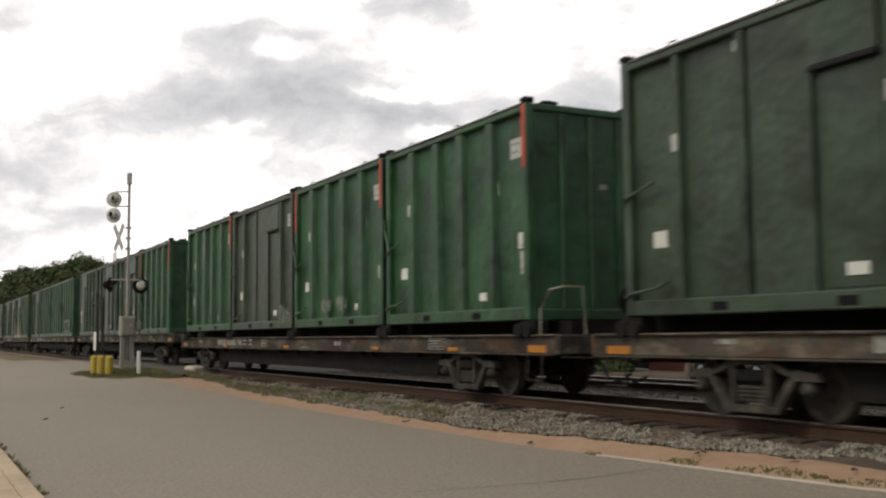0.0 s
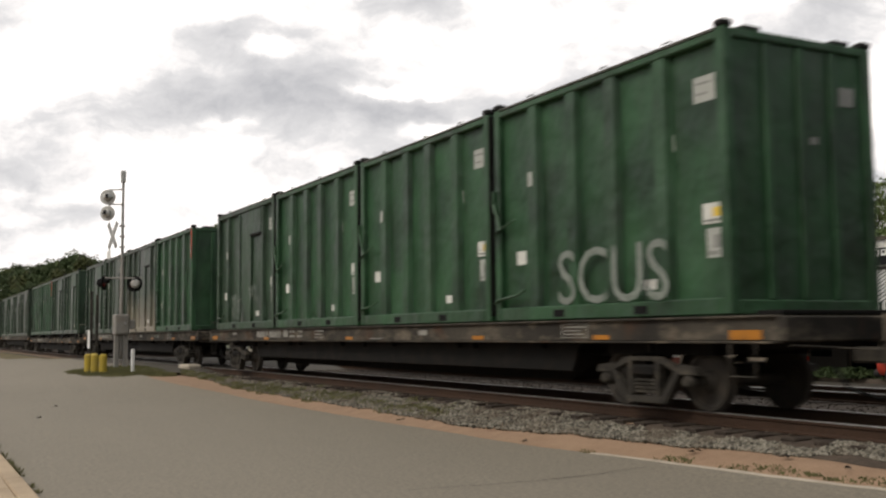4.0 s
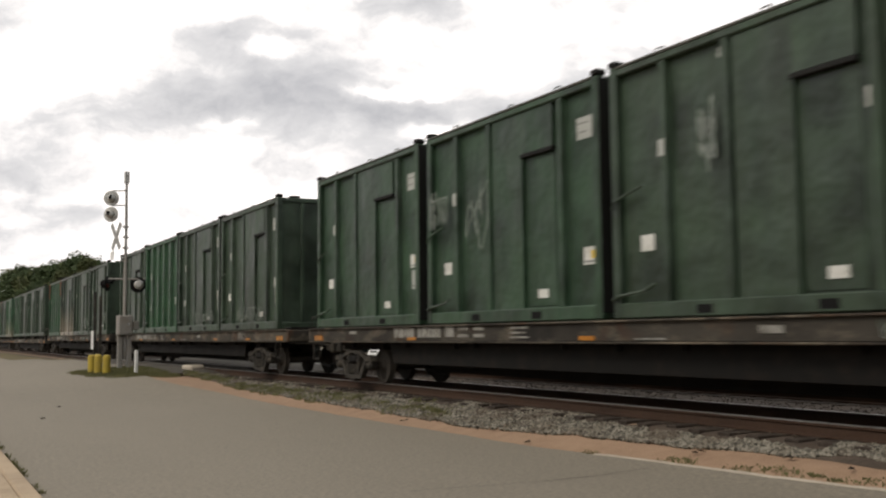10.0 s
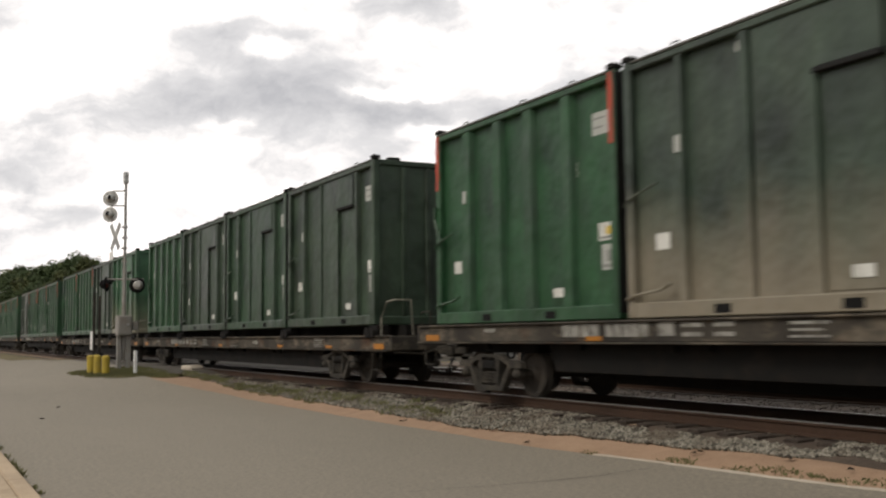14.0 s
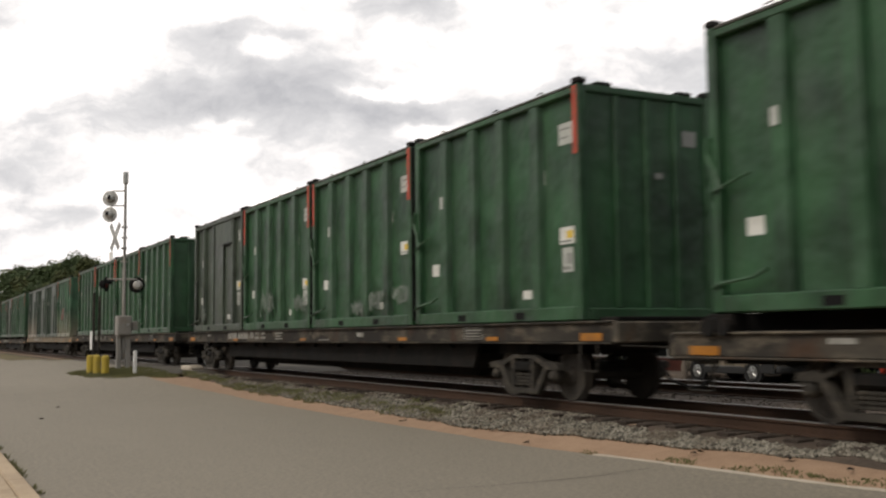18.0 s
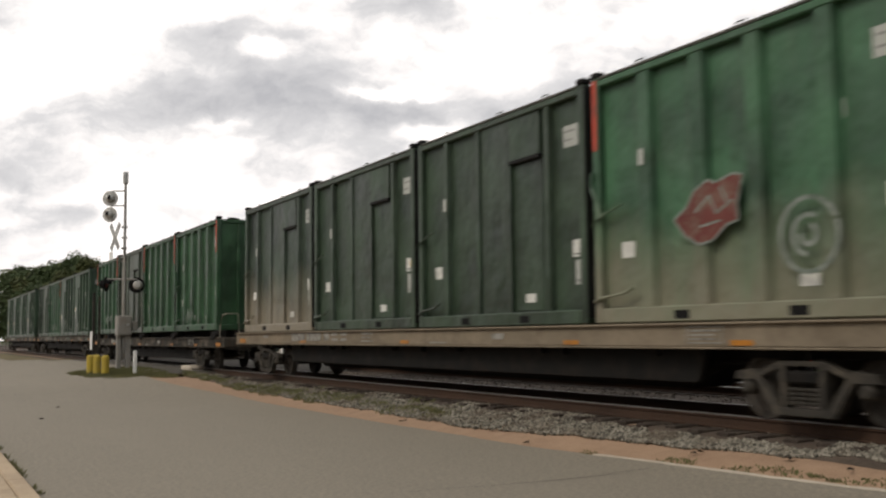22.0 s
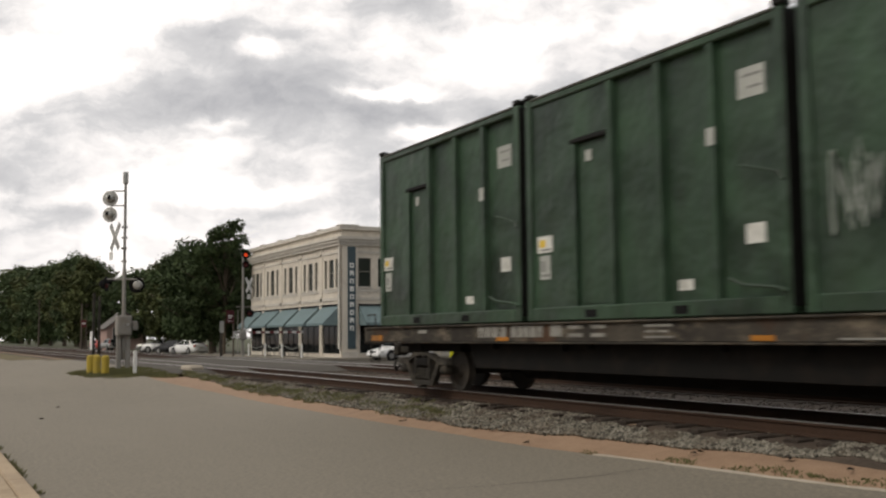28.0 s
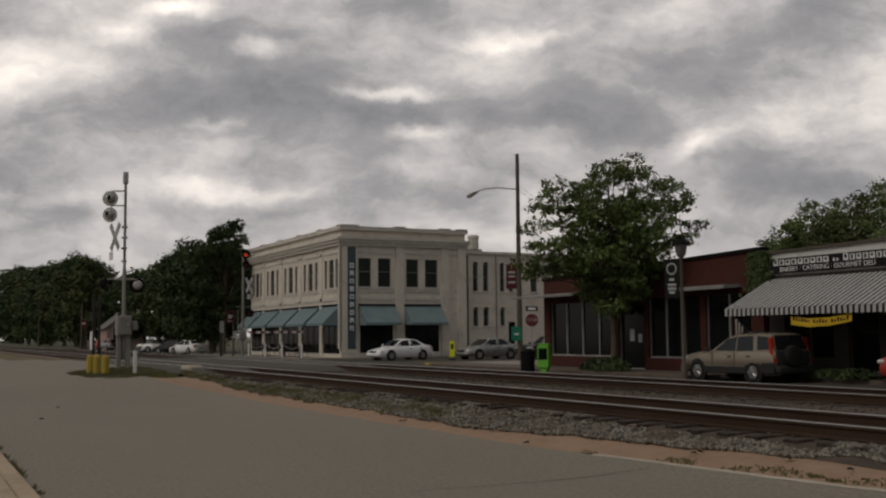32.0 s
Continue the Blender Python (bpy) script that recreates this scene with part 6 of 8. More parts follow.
    for u0, u1 in [(-67.24, -67.02)] + [(a - 0.72, a - 0.18) for a, b in bays[:4]]:
        part("pilaster", left(u0, u1, 0, 8.0, 0.0, 0.06), STUCCO, th)
        part("parapet_block", left(u0 - 0.1, u1 + 0.1, BH + 0.223, BH + 0.30, -0.3, 0.25), STUCCO_PALE, th)
    for z0, z1, o in ((4.15, 4.35, 0.06), (4.75, 4.95, 0.05), (7.45, 7.62, 0.06), (8.0, 8.22, 0.22), (8.22, 8.42, 0.34), (8.42, 8.6, 0.44), (BH - 0.06, BH + 0.22, 0.22)):
        part("moulding", right(BY - o, 37.0 + o * 0.5, z0, z1 - 0.003, 0.002, o), STUCCO_PALE, th)
        part("moulding", left(-88.0, BX - 0.002, z0, z1 - 0.003, 0.002, o), STUCCO_PALE, th)
    # tall corner sign with plain letter blocks; the left board's glare is painted pale
    for f, u0, u1 in ((right, 27.5, 28.1), (left, -67.22, -66.87)):
        sg = part("corner_sign", f(u0, u1, 0.75, 7.9, 0.145, 0.2), SIGN_GREY if f is right else STUCCO_PALE, th, "tall narrow sign with a column of letters")
        for k in range(9):
            z = 6.6 - k * 0.55
            part("letter_bar", f(u0 + (u1 - u0) * 0.25, u1 - (u1 - u0) * 0.25, z - 0.19, z + 0.15, 0.2005, 0.215), SIGN_TEXT if f is right else LABEL_GREY, sg)
            part("letter_gap", f(u0 + (u1 - u0) * 0.41, u1 - (u1 - u0) * 0.41, z - 0.19 if k % 3 else z - 0.1, z - 0.06 if k % 2 else z + 0.06, 0.2155, 0.22), SIGN_GREY if f is right else STUCCO_PALE, sg)
    # lower wing along the side street
    wing = face_x(-67.3)
    wu = [(38.02, 0.42), (38.92, 0.44), (40.36, 0.38), (41.15, 0.38), (43.2, 0.6), (45.2, 0.6), (47.5, 0.6)]
    holes = [(u - w / 2, u + w / 2, 4.9, 6.95) for u, w in wu] + [(u - w / 2, u + w / 2, 2.28, 3.55) for u, w in wu[:3]] + [(40.87, 41.5, 0.2, 2.6)]
    part("wing_wall", wall_with_holes(spot_x(-67.3), 37.002, 52, 0, 7.7, holes, 0.3), STUCCO, th)
    part("wing_wall", Shape().box(-80, -67.62, 51.7, 52, 0, 7.7), STUCCO_PALE, th)
    part("wing_roof", Shape().box(-80, -67.4, 37.1, 51.9, 7.3, 7.5), BLACK, th)
    # black sheet standing in for the unlit rooms of the wing
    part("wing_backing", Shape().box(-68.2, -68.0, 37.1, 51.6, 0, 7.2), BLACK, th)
    part("wing_coping", wing(37.0, 52.1, 7.7, 7.9, -0.34, 0.12), STUCCO_PALE, th)
    for u, w in wu:
        window_unit(th, wing, u, 4.9, w, 2.05)
        window_arch(th, u, w, 6.95)
    for u, w in wu[:3]:
        window_unit(th, wing, u, 2.28, w, 1.27)
        window_arch(th, u, w, 3.55)
    part("wing_door", wing(40.87, 41.5, 0.2, 2.6, -0.2, -0.14), BLACK, th)
    part("downpipe", Shape().tube([(-67.2, 37.3, 7.6), (-67.2, 37.3, 0.1)], 0.07), MAST_GREY, th)
    part("downpipe", Shape().tube([(-67.2, 39.77, 7.6), (-67.2, 39.77, 0.1)], 0.05), MAST_GREY, th)
    part("chimney", Shape().box(-68.6, -67.9, 37.75, 39.0, 7.3, 8.15, 0.05).ring((-68.2, 38.38, 8.15), (0, 0, 1), [(0, 0.42), (0.75, 0.4), (0.82, 0.46), (1.0, 0.44), (1.06, 0.36)], 14), STUCCO_PALE, th)
    return th


SIGN_GREY = surface("blue_grey_sign_board", (0.055, 0.085, 0.10), 0.6, vary=0.15)
corner_building()

# white posts and chain on the pavement before it
post = Shape().ring((0, 0, 0), (0, 0, 1), [(0, 0.07), (0.95, 0.07), (1.0, 0.05)], 10).mesh("bollard", SIGN_WHITE)
first = tagged(part("bollard", post, SIGN_WHITE), "short white round post on the pavement", "bollard", "white posts")
first.matrix_basis = pose(-77.2, 24.9, 0.12)
for x in (-73.2, -69.0, -81.5):
    copy_thing(first, pose(x, 24.9, 0.12))

chain = Shape()
for x0, x1 in ((-77.2, -73.2), (-73.2, -69.0), (-81.5, -77.2)):
    chain.tube([(x0 + 0.07, 24.9, 1.0), ((x0 + x1) / 2, 24.9, 0.72), (x1 - 0.07, 24.9, 1.0)], 0.02, 5)
tagged(part("barrier_chain", chain, LABEL_GREY), "pale sagging chain between short white posts", "chain")


def patio_chair():
    th = thing("patio_chair", "dark metal patio chair on the pavement under the awnings", "chair", "patio chairs", at=pose(-71.2, 25.9, 0.13))
    part("seat", Shape().box(-0.22, 0.22, -0.22, 0.22, 0.43, 0.46, 0.01), BLACK, th)
    part("backrest", Shape().box(-0.22, 0.22, 0.2, 0.23, 0.55, 0.92, 0.01), BLACK, th)
    for sx in (-1, 1):
        for sy in (-1, 1):
            part("leg", Shape().tube([(sx * 0.2, sy * 0.2, 0), (sx * 0.2, sy * 0.2, 0.43 if sy < 0 else 0.9)], 0.018, 6), BLACK, th)
    return th


def patio_table():
    th = thing("patio_table", "small round dark patio table on the pavement", "table", "patio tables", at=pose(-72.0, 25.9, 0.13))
    part("tabletop", Shape().ring((0, 0, 0.7), (0, 0, 1), [(0, 0.42), (0.035, 0.42)], 18), PLASTIC, th)
    part("stem", Shape().tube([(0, 0, 0.03), (0, 0, 0.7)], 0.035, 8), BLACK, th)
    part("base", Shape().ring((0, 0, 0), (0, 0, 1), [(0, 0.25), (0.03, 0.22)], 14), BLACK, th)
    return th


chair_, table_ = patio_chair(), patio_table()
for x in (-75.6, -79.4):
    copy_thing(table_, pose(x, 25.9, 0.13))
for x, y, a in ((-72.8, 25.9, 90), (-74.8, 25.8, -90), (-76.4, 26.0, 90), (-78.6, 25.9, -90), (-80.2, 25.9, 90), (-75.6, 26.6, 0)):
    copy_thing(chair_, pose(x, y, 0.13, 0, 0, a))


# ---- brick shop ----
def brick_shop():
    th = thing("brick_shop", "low dark red brick shop with wide glass front", "shop")
    f = face_y(27.2)
    holes = [(-41.0, -36.0, 0.62, 3.05), (-35.75, -34.0, 0.12, 2.75), (-33.75, -30.6, 0.62, 3.05), (-30.3, -27.9, 0.62, 3.05)]
    part("wall", wall_with_holes(spot_y(27.2), -41.5, -27.3, 0, 4.25, holes, 0.35), BRICK, th)
    part("wall", Shape().box(-41.5, -41.15, 27.552, 42, 0, 4.1), BRICK, th)
    part("roof", Shape().box(-41.1, -27.3, 27.56, 42, 3.7, 3.85), BLACK, th)
    # black sheet in place of the shop's dim interior
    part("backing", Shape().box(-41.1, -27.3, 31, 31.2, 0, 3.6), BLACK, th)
    part("coping", Shape().prism([(-41.55, 4.15), (-27.3, 4.55), (-27.3, 4.68), (-41.55, 4.28)], 27.12, 27.6, "y"), BLACK, th)
    part("gable_brick", Shape().prism([(-41.5, 4.13), (-27.3, 4.13), (-27.3, 4.55), (-41.5, 4.2)], 27.201, 27.5, "y"), BRICK, th)
    for a, b, z0, z1 in holes:
        w = part("shop_window", f(a, b, z0, z1, -0.2, -0.17), DARK_GLASS, th)
        n = max(1, round((b - a) / 1.25))
        for k in range(n + 1):
            u = a + (b - a) * k / n
            part("mullion", f(max(a, u - 0.035), min(b, u + 0.035), z0, z1, -0.168, -0.1), GALV, w)
        part("window_rail", f(a + 0.04, b - 0.04, z0, z0 + 0.07, -0.168, -0.09), GALV, w)
    part("door_notice", f(-35.15, -34.85, 1.3, 1.8, -0.166, -0.155), LABEL_WHITE, th)
    part("door_notice", f(-34.6, -34.35, 1.25, 1.6, -0.166, -0.155), LABEL_WHITE, th)
    part("canopy", Shape().prism([(26.0, 3.30), (27.198, 3.42), (27.198, 3.52), (26.0, 3.40)], -42.6, -37.4, "x"), MAST_GREY, th, "thin flat grey canopy")
    part("canopy", Shape().prism([(26.3, 3.22), (27.198, 3.28), (27.198, 3.4), (26.3, 3.36)], -31.4, -28.3, "x"), GALV, th, "thin pale metal canopy")
    part("ivy", ivy_mesh(), LEAF_DARK, th, "green creeper hanging at the party wall")
    return th


def ivy_mesh():
    rng_ = random.Random(77)
    vs, fs = [], []
    for _ in range(1500):
        x, z = rng_.gauss(-27.25, 0.22), rng_.uniform(2.9, 4.45)
        y = 27.1 - abs(rng_.gauss(0, 0.12))
        s, a = rng_.uniform(0.05, 0.1), rng_.uniform(0, 6.28)
        n = len(vs)
        for k in range(4):
            b = a + k * 1.571
            vs.append((x + s * math.cos(b), y + rng_.uniform(-0.04, 0.04), z + s * math.sin(b)))
        fs.append((n, n + 1, n + 2, n + 3))
    me = bpy.data.meshes.new("ivy")
    me.from_pydata(vs, [], fs)
    me.materials.append(LEAF_DARK)
    return me


brick_shop()


# ---- bakery with a striped awning ----
def bakery():
    th = thing("bakery_shop", "white shop front with black and white striped awning", "shop")
    f = face_y(27.2)
    holes = [(-26.3, -24.2, 0.75, 2.9), (-23.6, -22.4, 0.12, 2.75), (-21.6, -18.0, 0.75, 2.9)]
    part("wall", wall_with_holes(spot_y(27.2), -27.0, -14.0, 0, 3.6, holes, 0.3), surface("grey_brown_shop_wall", (0.065, 0.056, 0.048), 0.8, vary=0.2), th)
    part("fascia", Shape().prism([(-27.0, 3.602), (-14.0, 3.602), (-14.0, 4.55), (-27.0, 4.38)], 27.2, 27.5, "y"), SHOP_WHITE, th)
    part("fascia_cap", Shape().prism([(-27.05, 4.38), (-14.0, 4.55), (-14.0, 4.64), (-27.05, 4.47)], 27.1, 27.6, "y"), POLE_WOOD, th)
    part("roof", Shape().box(-27.0, -14.0, 27.51, 42, 3.6, 3.75), BLACK, th)
    # the bakery's dark interior is a plain black sheet
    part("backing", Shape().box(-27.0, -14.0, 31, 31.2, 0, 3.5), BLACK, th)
    for a, b, z0, z1 in holes:
        w = part("shop_window", f(a, b, z0, z1, -0.2, -0.17), DARK_GLASS, th)
        n = max(1, round((b - a) / 0.9))
        for k in range(n + 1):
            u = a + (b - a) * k / n
            part("mullion", f(max(a, u - 0.03), min(b, u + 0.03), z0, z1, -0.168, -0.1), POLE_WOOD, w)
    part("window_ledge", f(-21.8, -17.8, 0.62, 0.74, 0.0, 0.14), SHOP_WHITE, th)
    # the awning: canvas stripes, each its own strip
    aw = part("awning", Shape().prism([(25.02, 2.40), (27.19, 3.47), (27.19, 3.44), (25.04, 2.36)], -26.87, -14.2, "x"), STRIPE_DARK, th, "black and white striped canvas awning")
    wd = 0.105
    n = int(12.6 / (2 * wd))
    sm = Shape().prism([(25.0, 2.418), (27.18, 3.495), (27.18, 3.475), (25.0, 2.402)], 0, wd, "x").box(0, wd, 24.985, 24.998, 2.18, 2.41).mesh("stripe", STRIPE_WHITE)
    for k in range(n):
        ob = part("stripe", sm, STRIPE_WHITE, aw)
        ob.matrix_basis = pose(-26.86 + k * 2 * wd, 0, 0)
    part("valance", Shape().box(-26.87, -14.2, 25.0, 25.018, 2.19, 2.42), STRIPE_DARK, aw)
    sb = part("sign_board", Shape().box(-26.75, -16.2, 27.06, 27.19, 3.66, 4.18), SIGN_BLACK, th, "black sign board with white lettering")
    sb.data.transform(Matrix.Shear("XZ", 4, (0.0, 0.0)))
    # the shop's name as plain letter blocks, the trade in words
    for x0, x1, cells, tall in ((-26.62, -24.12, 9, 0.19), (-24.0, -23.72, 2, 0.10), (-23.58, -21.5, 8, 0.19)):
        cw = (x1 - x0) / cells
        for j in range(cells):
            h = tall * (1.2 if j == 0 and cells > 2 else 1.0)
            xa, xb = x0 + j * cw + 0.035, x0 + (j + 1) * cw - 0.035
            part("name_bar", Shape().box(xa, xb, 27.045, 27.059, 3.93, 3.93 + h), SIGN_TEXT, sb)
            part("name_gap", Shape().box(xa + 0.055, xb - 0.05, 27.035, 27.044, 3.96 if j % 2 else 4.0, 3.9 + h), SIGN_BLACK, sb)
    lettering("sign_letters", "BAKERY · CATERING · GOURMET DELI", 0.235, SIGN_TEXT, sb, pose(-24.3, 27.05, 3.78, 90, 0, 0), 1.0)
    bn = part("banner", Shape().prism([(-24.02, 2.12), (-23.3, 2.04), (-22.5, 2.06), (-21.63, 2.17), (-21.63, 1.93), (-22.5, 1.80), (-23.3, 1.77), (-24.02, 1.85)], 25.1, 25.11, "y"), BANNER_YELLOW, th, "sagging yellow banner with dark lettering")
    for j in range(19):
        if j in (6, 12):
            continue
        x0 = -23.92 + 0.117 * j
        zc = 1.965 + 0.09 * ((x0 + 22.8) / 1.1) ** 2
        part("print_bar", Shape().box(x0, x0 + 0.07, 25.09, 25.099, zc - 0.07, zc + 0.06 - 0.03 * (j % 3)), BANNER_MAROON, bn)
    for x in (-24.6, -21.2):
        part("awning_strut", Shape().tube([(x, 25.05, 2.36), (x, 27.15, 1.9)], 0.02, 6), GALV, th)
    return th


bakery()


# ---- vehicles (length along x, nose to +x, wheels on z = 0) ----
def loft(sections):
    s, n = Shape(), len(sections[0][1])
    vs = [(x, y, z) for x, ring_ in sections for y, z in ring_]
    fs = [(k * n + i, k * n + (i + 1) % n, (k + 1) * n + (i + 1) % n, (k + 1) * n + i) for k in range(len(sections) - 1) for i in range(n)]
    fs += [tuple(range(n))[::-1], tuple(range((len(sections) - 1) * n, len(sections) * n))]
    return s.add(vs, fs)


def hull(w, zb, zs, crown=0.05):
    return [(-w * 0.86, zb), (-w * 0.97, zb + 0.1), (-w, (zb + zs) * 0.5), (-w * 0.97, zs - 0.1), (-w * 0.88, zs), (-w * 0.4, zs + crown), (w * 0.4, zs + crown), (w * 0.88, zs), (w * 0.97, zs - 0.1), (w, (zb + zs) * 0.5), (w * 0.97, zb + 0.1), (w * 0.86, zb)]


def vehicle(name, label, at, paint, form, clad=None):
    th = thing(name, label, "car", "parked cars", at=at)
    if form == "suv":
        st = [(2.12, 0.62, 0.42, 0.68), (2.04, 0.78, 0.36, 0.84), (1.7, 0.85, 0.34, 0.92), (1.2, 0.87, 0.33, 0.965), (0.7, 0.88, 0.32, 0.99), (0, 0.885, 0.32, 1.0), (-1.2, 0.885, 0.32, 1.01), (-2.0, 0.87, 0.34, 1.02), (-2.17, 0.82, 0.38, 0.98)]
        cab = [(0.74, 0.80, 1.0, 0.79), (-0.05, 0.80, 1.49, 0.68), (-0.8, 0.8, 1.60, 0.665), (-1.5, 0.8, 1.605, 0.66), (-1.94, 0.8, 1.56, 0.65), (-2.15, 0.79, 1.03, 0.77)]
        wb, r, sill = 1.295, 0.335, 1.0
        glass = [((0.5, 1.02), (-0.03, 1.40), (-0.45, 1.47), (-0.45, 1.02)), ((-0.52, 1.02), (-0.52, 1.48), (-1.18, 1.51), (-1.26, 1.03)), ((-1.44, 1.05), (-1.36, 1.51), (-1.84, 1.47), (-1.98, 1.07))]
    else:
        st = [(2.22, 0.62, 0.34, 0.56), (2.1, 0.77, 0.24, 0.66), (1.6, 0.83, 0.2, 0.76), (0.95, 0.85, 0.19, 0.88), (0, 0.86, 0.19, 0.91), (-1.1, 0.86, 0.2, 0.94), (-1.75, 0.84, 0.22, 0.96), (-2.12, 0.78, 0.26, 0.93), (-2.24, 0.68, 0.36, 0.78)]
        cab = [(1.1, 0.74, 0.88, 0.72), (0.3, 0.74, 1.36, 0.56), (-0.3, 0.74, 1.42, 0.57), (-1.0, 0.74, 1.36, 0.56), (-1.85, 0.72, 0.94, 0.70)]
        wb, r, sill = 1.3, 0.315, 0.92
        glass = [((0.78, 0.96), (0.26, 1.29), (-0.26, 1.34), (-0.26, 0.95)), ((-0.34, 0.95), (-0.34, 1.34), (-0.86, 1.31), (-1.32, 0.98))]
    part("body", loft([(x, hull(w, zb, zs)) for x, w, zb, zs in st]), paint, th, smooth=True)
    def cabin(x, w0, zt, w1):
        zb = sill - 0.06
        return (x, [(-w0, zb), (-(w0 + w1) / 2, (zb + zt) / 2), (-w1, max(zt - 0.05, zb + 0.01)), (-w1 * 0.8, max(zt, zb + 0.02)), (w1 * 0.8, max(zt, zb + 0.02)), (w1, max(zt - 0.05, zb + 0.01)), ((w0 + w1) / 2, (zb + zt) / 2), (w0, zb)])
    part("cabin", loft([cabin(*c) for c in cab]), paint, th, smooth=True)
    zt = cab[1][2]
    for sy in (-1, 1):
        for g in glass:
            def yy(z):
                return sy * (0.012 + cab[1][1] + (cab[1][3] - cab[1][1]) * max(0, (z - sill + 0.06)) / (zt - sill + 0.06))
            s = Shape()
            a = [(x, yy(z), z) for x, z in g]
            b = [(x, yy(z) - sy * 0.03, z) for x, z in g]
            n = len(g)
            s.add(a + b, [tuple(range(n)), tuple(range(n, 2 * n))[::-1]] + [(i, (i + 1) % n, n + (i + 1) % n, n + i) for i in range(n)])
            part("side_window", s, CAR_GLASS, th)
        part("mirror", Shape().box(0.62, 0.8, *sorted((sy * 0.88, sy * 1.02)), sill, sill + 0.13, 0.04), paint if not clad else clad, th)
        part("door_handle", Shape().box(-0.35, -0.18, *sorted((sy * 0.865, sy * 0.90)), sill - 0.17, sill - 0.13, 0.008), PLASTIC, th)
        part("door_handle", Shape().box(-1.2, -1.03, *sorted((sy * 0.865, sy * 0.90)), sill - 0.17, sill - 0.13, 0.008), PLASTIC, th)
        part("headlight", Shape().box(1.86, 2.12, *sorted((sy * 0.5, sy * 0.81)), st[1][3] - 0.14, st[1][3] - 0.02, 0.04), LAMP_CLEAR, th)
        if form == "suv":
            part("tail_light", Shape().prism([(-2.2, 0.66), (-2.06, 0.66), (-1.93, 1.44), (-2.02, 1.46)], *sorted((sy * 0.665, sy * 0.815)), "y"), TAIL_RED, th, "tall red tail light beside the rear window")
        else:
            part("tail_light", Shape().box(-2.22, -2.0, *sorted((sy * 0.5, sy * 0.78)), 0.72, 0.88, 0.03), TAIL_RED, th)
        if clad:
            part("sill_cladding", Shape().box(-wb + r, wb - r, *sorted((sy * 0.84, sy * 0.905)), 0.27, 0.50, 0.03), clad, th)
            part("corner_cladding", Shape().box(-2.2, -wb - r - 0.02, *sorted((sy * 0.78, sy * 0.90)), 0.30, 0.66, 0.04), clad, th)
            part("side_moulding", Shape().box(-wb + r + 0.1, wb - r - 0.1, *sorted((sy * 0.885, sy * 0.9)), 0.505, 0.53, 0.006), ALLOY_DARK, th)
            part("door_gap", Shape().box(-0.492, -0.484, *sorted((sy * 0.87, sy * 0.8885)), 0.42, 1.0), BLACK, th)
            part("door_gap", Shape().box(0.55, 0.558, *sorted((sy * 0.87, sy * 0.888)), 0.42, 0.97), BLACK, th)
        for sx in (-1, 1):
            y = sy * (st[3][1] - 0.1)
            part("wheel_arch", Shape().ring((sx * wb, sy * (st[3][1] - 0.03), r + 0.02), (0, sy, 0), [(0, r + 0.075), (0.035, r + 0.06)], 24), PLASTIC, th)
            wh = part("wheel", Shape().ring((sx * wb, y - sy * 0.1, r), (0, sy, 0), [(0, r - 0.04), (0.03, r), (0.19, r), (0.222, r - 0.03), (0.222, r * 0.66), (0.19, r * 0.62)], 24), RUBBER, th, smooth=True)
            rim = Shape().ring((sx * wb, y + sy * 0.09, r), (0, sy, 0), [(0, r * 0.63), (0.02, r * 0.63), (0.03, r * 0.55)], 20)
            part("rim", rim, ALLOY_DARK, wh)
            for k in range(5):
                a = k * 1.2566
                part("spoke", Shape().tube([(sx * wb + 0.04 * math.cos(a), y + sy * 0.125, r + 0.04 * math.sin(a)), (sx * wb + r * 0.6 * math.cos(a), y + sy * 0.12, r + r * 0.6 * math.sin(a))], 0.035, 5), CHROME, wh)
    # windscreen and rear window
    for (xa, wa, za, ta), (xb, wbb, zb_, tb) in ((cab[0], cab[1]), (cab[-1], cab[-2])):
        k0, k1 = 0.14, 0.9
        def mix(k):
            zlo = sill - 0.04
            return xa + (xb - xa) * k, zlo + (zb_ - zlo) * k, (wa + (tb - wa) * k) * 0.86
        (x0, z0, w0), (x1, z1, w1) = mix(k0), mix(k1)
        o = 0.035 if xa > 0 else -0.035
        s = Shape()
        a = [(x0 + o, -w0, z0 + 0.02), (x0 + o, w0, z0 + 0.02), (x1 + o, w1, z1 + 0.02), (x1 + o, -w1, z1 + 0.02)]
        b = [(p[0] - o, p[1], p[2] - 0.03) for p in a]
        s.add(a + b, [(0, 1, 2, 3), (4, 5, 6, 7)[::-1]] + [(i, (i + 1) % 4, 4 + (i + 1) % 4, 4 + i) for i in range(4)])
        part("windscreen" if xa > 0 else "rear_window", s, CAR_GLASS, th)
    part("bumper", Shape().box(2.0, 2.28, -0.72, 0.72, 0.28, 0.5, 0.07), clad or paint, th)
    part("bumper", Shape().box(-2.32, -2.05, -0.76, 0.76, 0.3, 0.56, 0.07), clad or paint, th)
    part("grille", Shape().box(2.1, 2.26, -0.36, 0.36, 0.53, 0.64, 0.02), PLASTIC, th)
    part("plate", Shape().box(-2.335, -2.322, -0.16, 0.16, 0.6, 0.72) if form == "suv" else Shape().box(-2.27, -2.25, -0.16, 0.16, 0.62, 0.74), LABEL_WHITE, th)
    if form == "suv":
        # clad cars get a dark tailgate: shade on the rear paint, put into colour
        part("tailgate", Shape().box(-2.22, -2.12, -0.7, 0.7, 0.58, 1.04, 0.02), clad or paint, th)
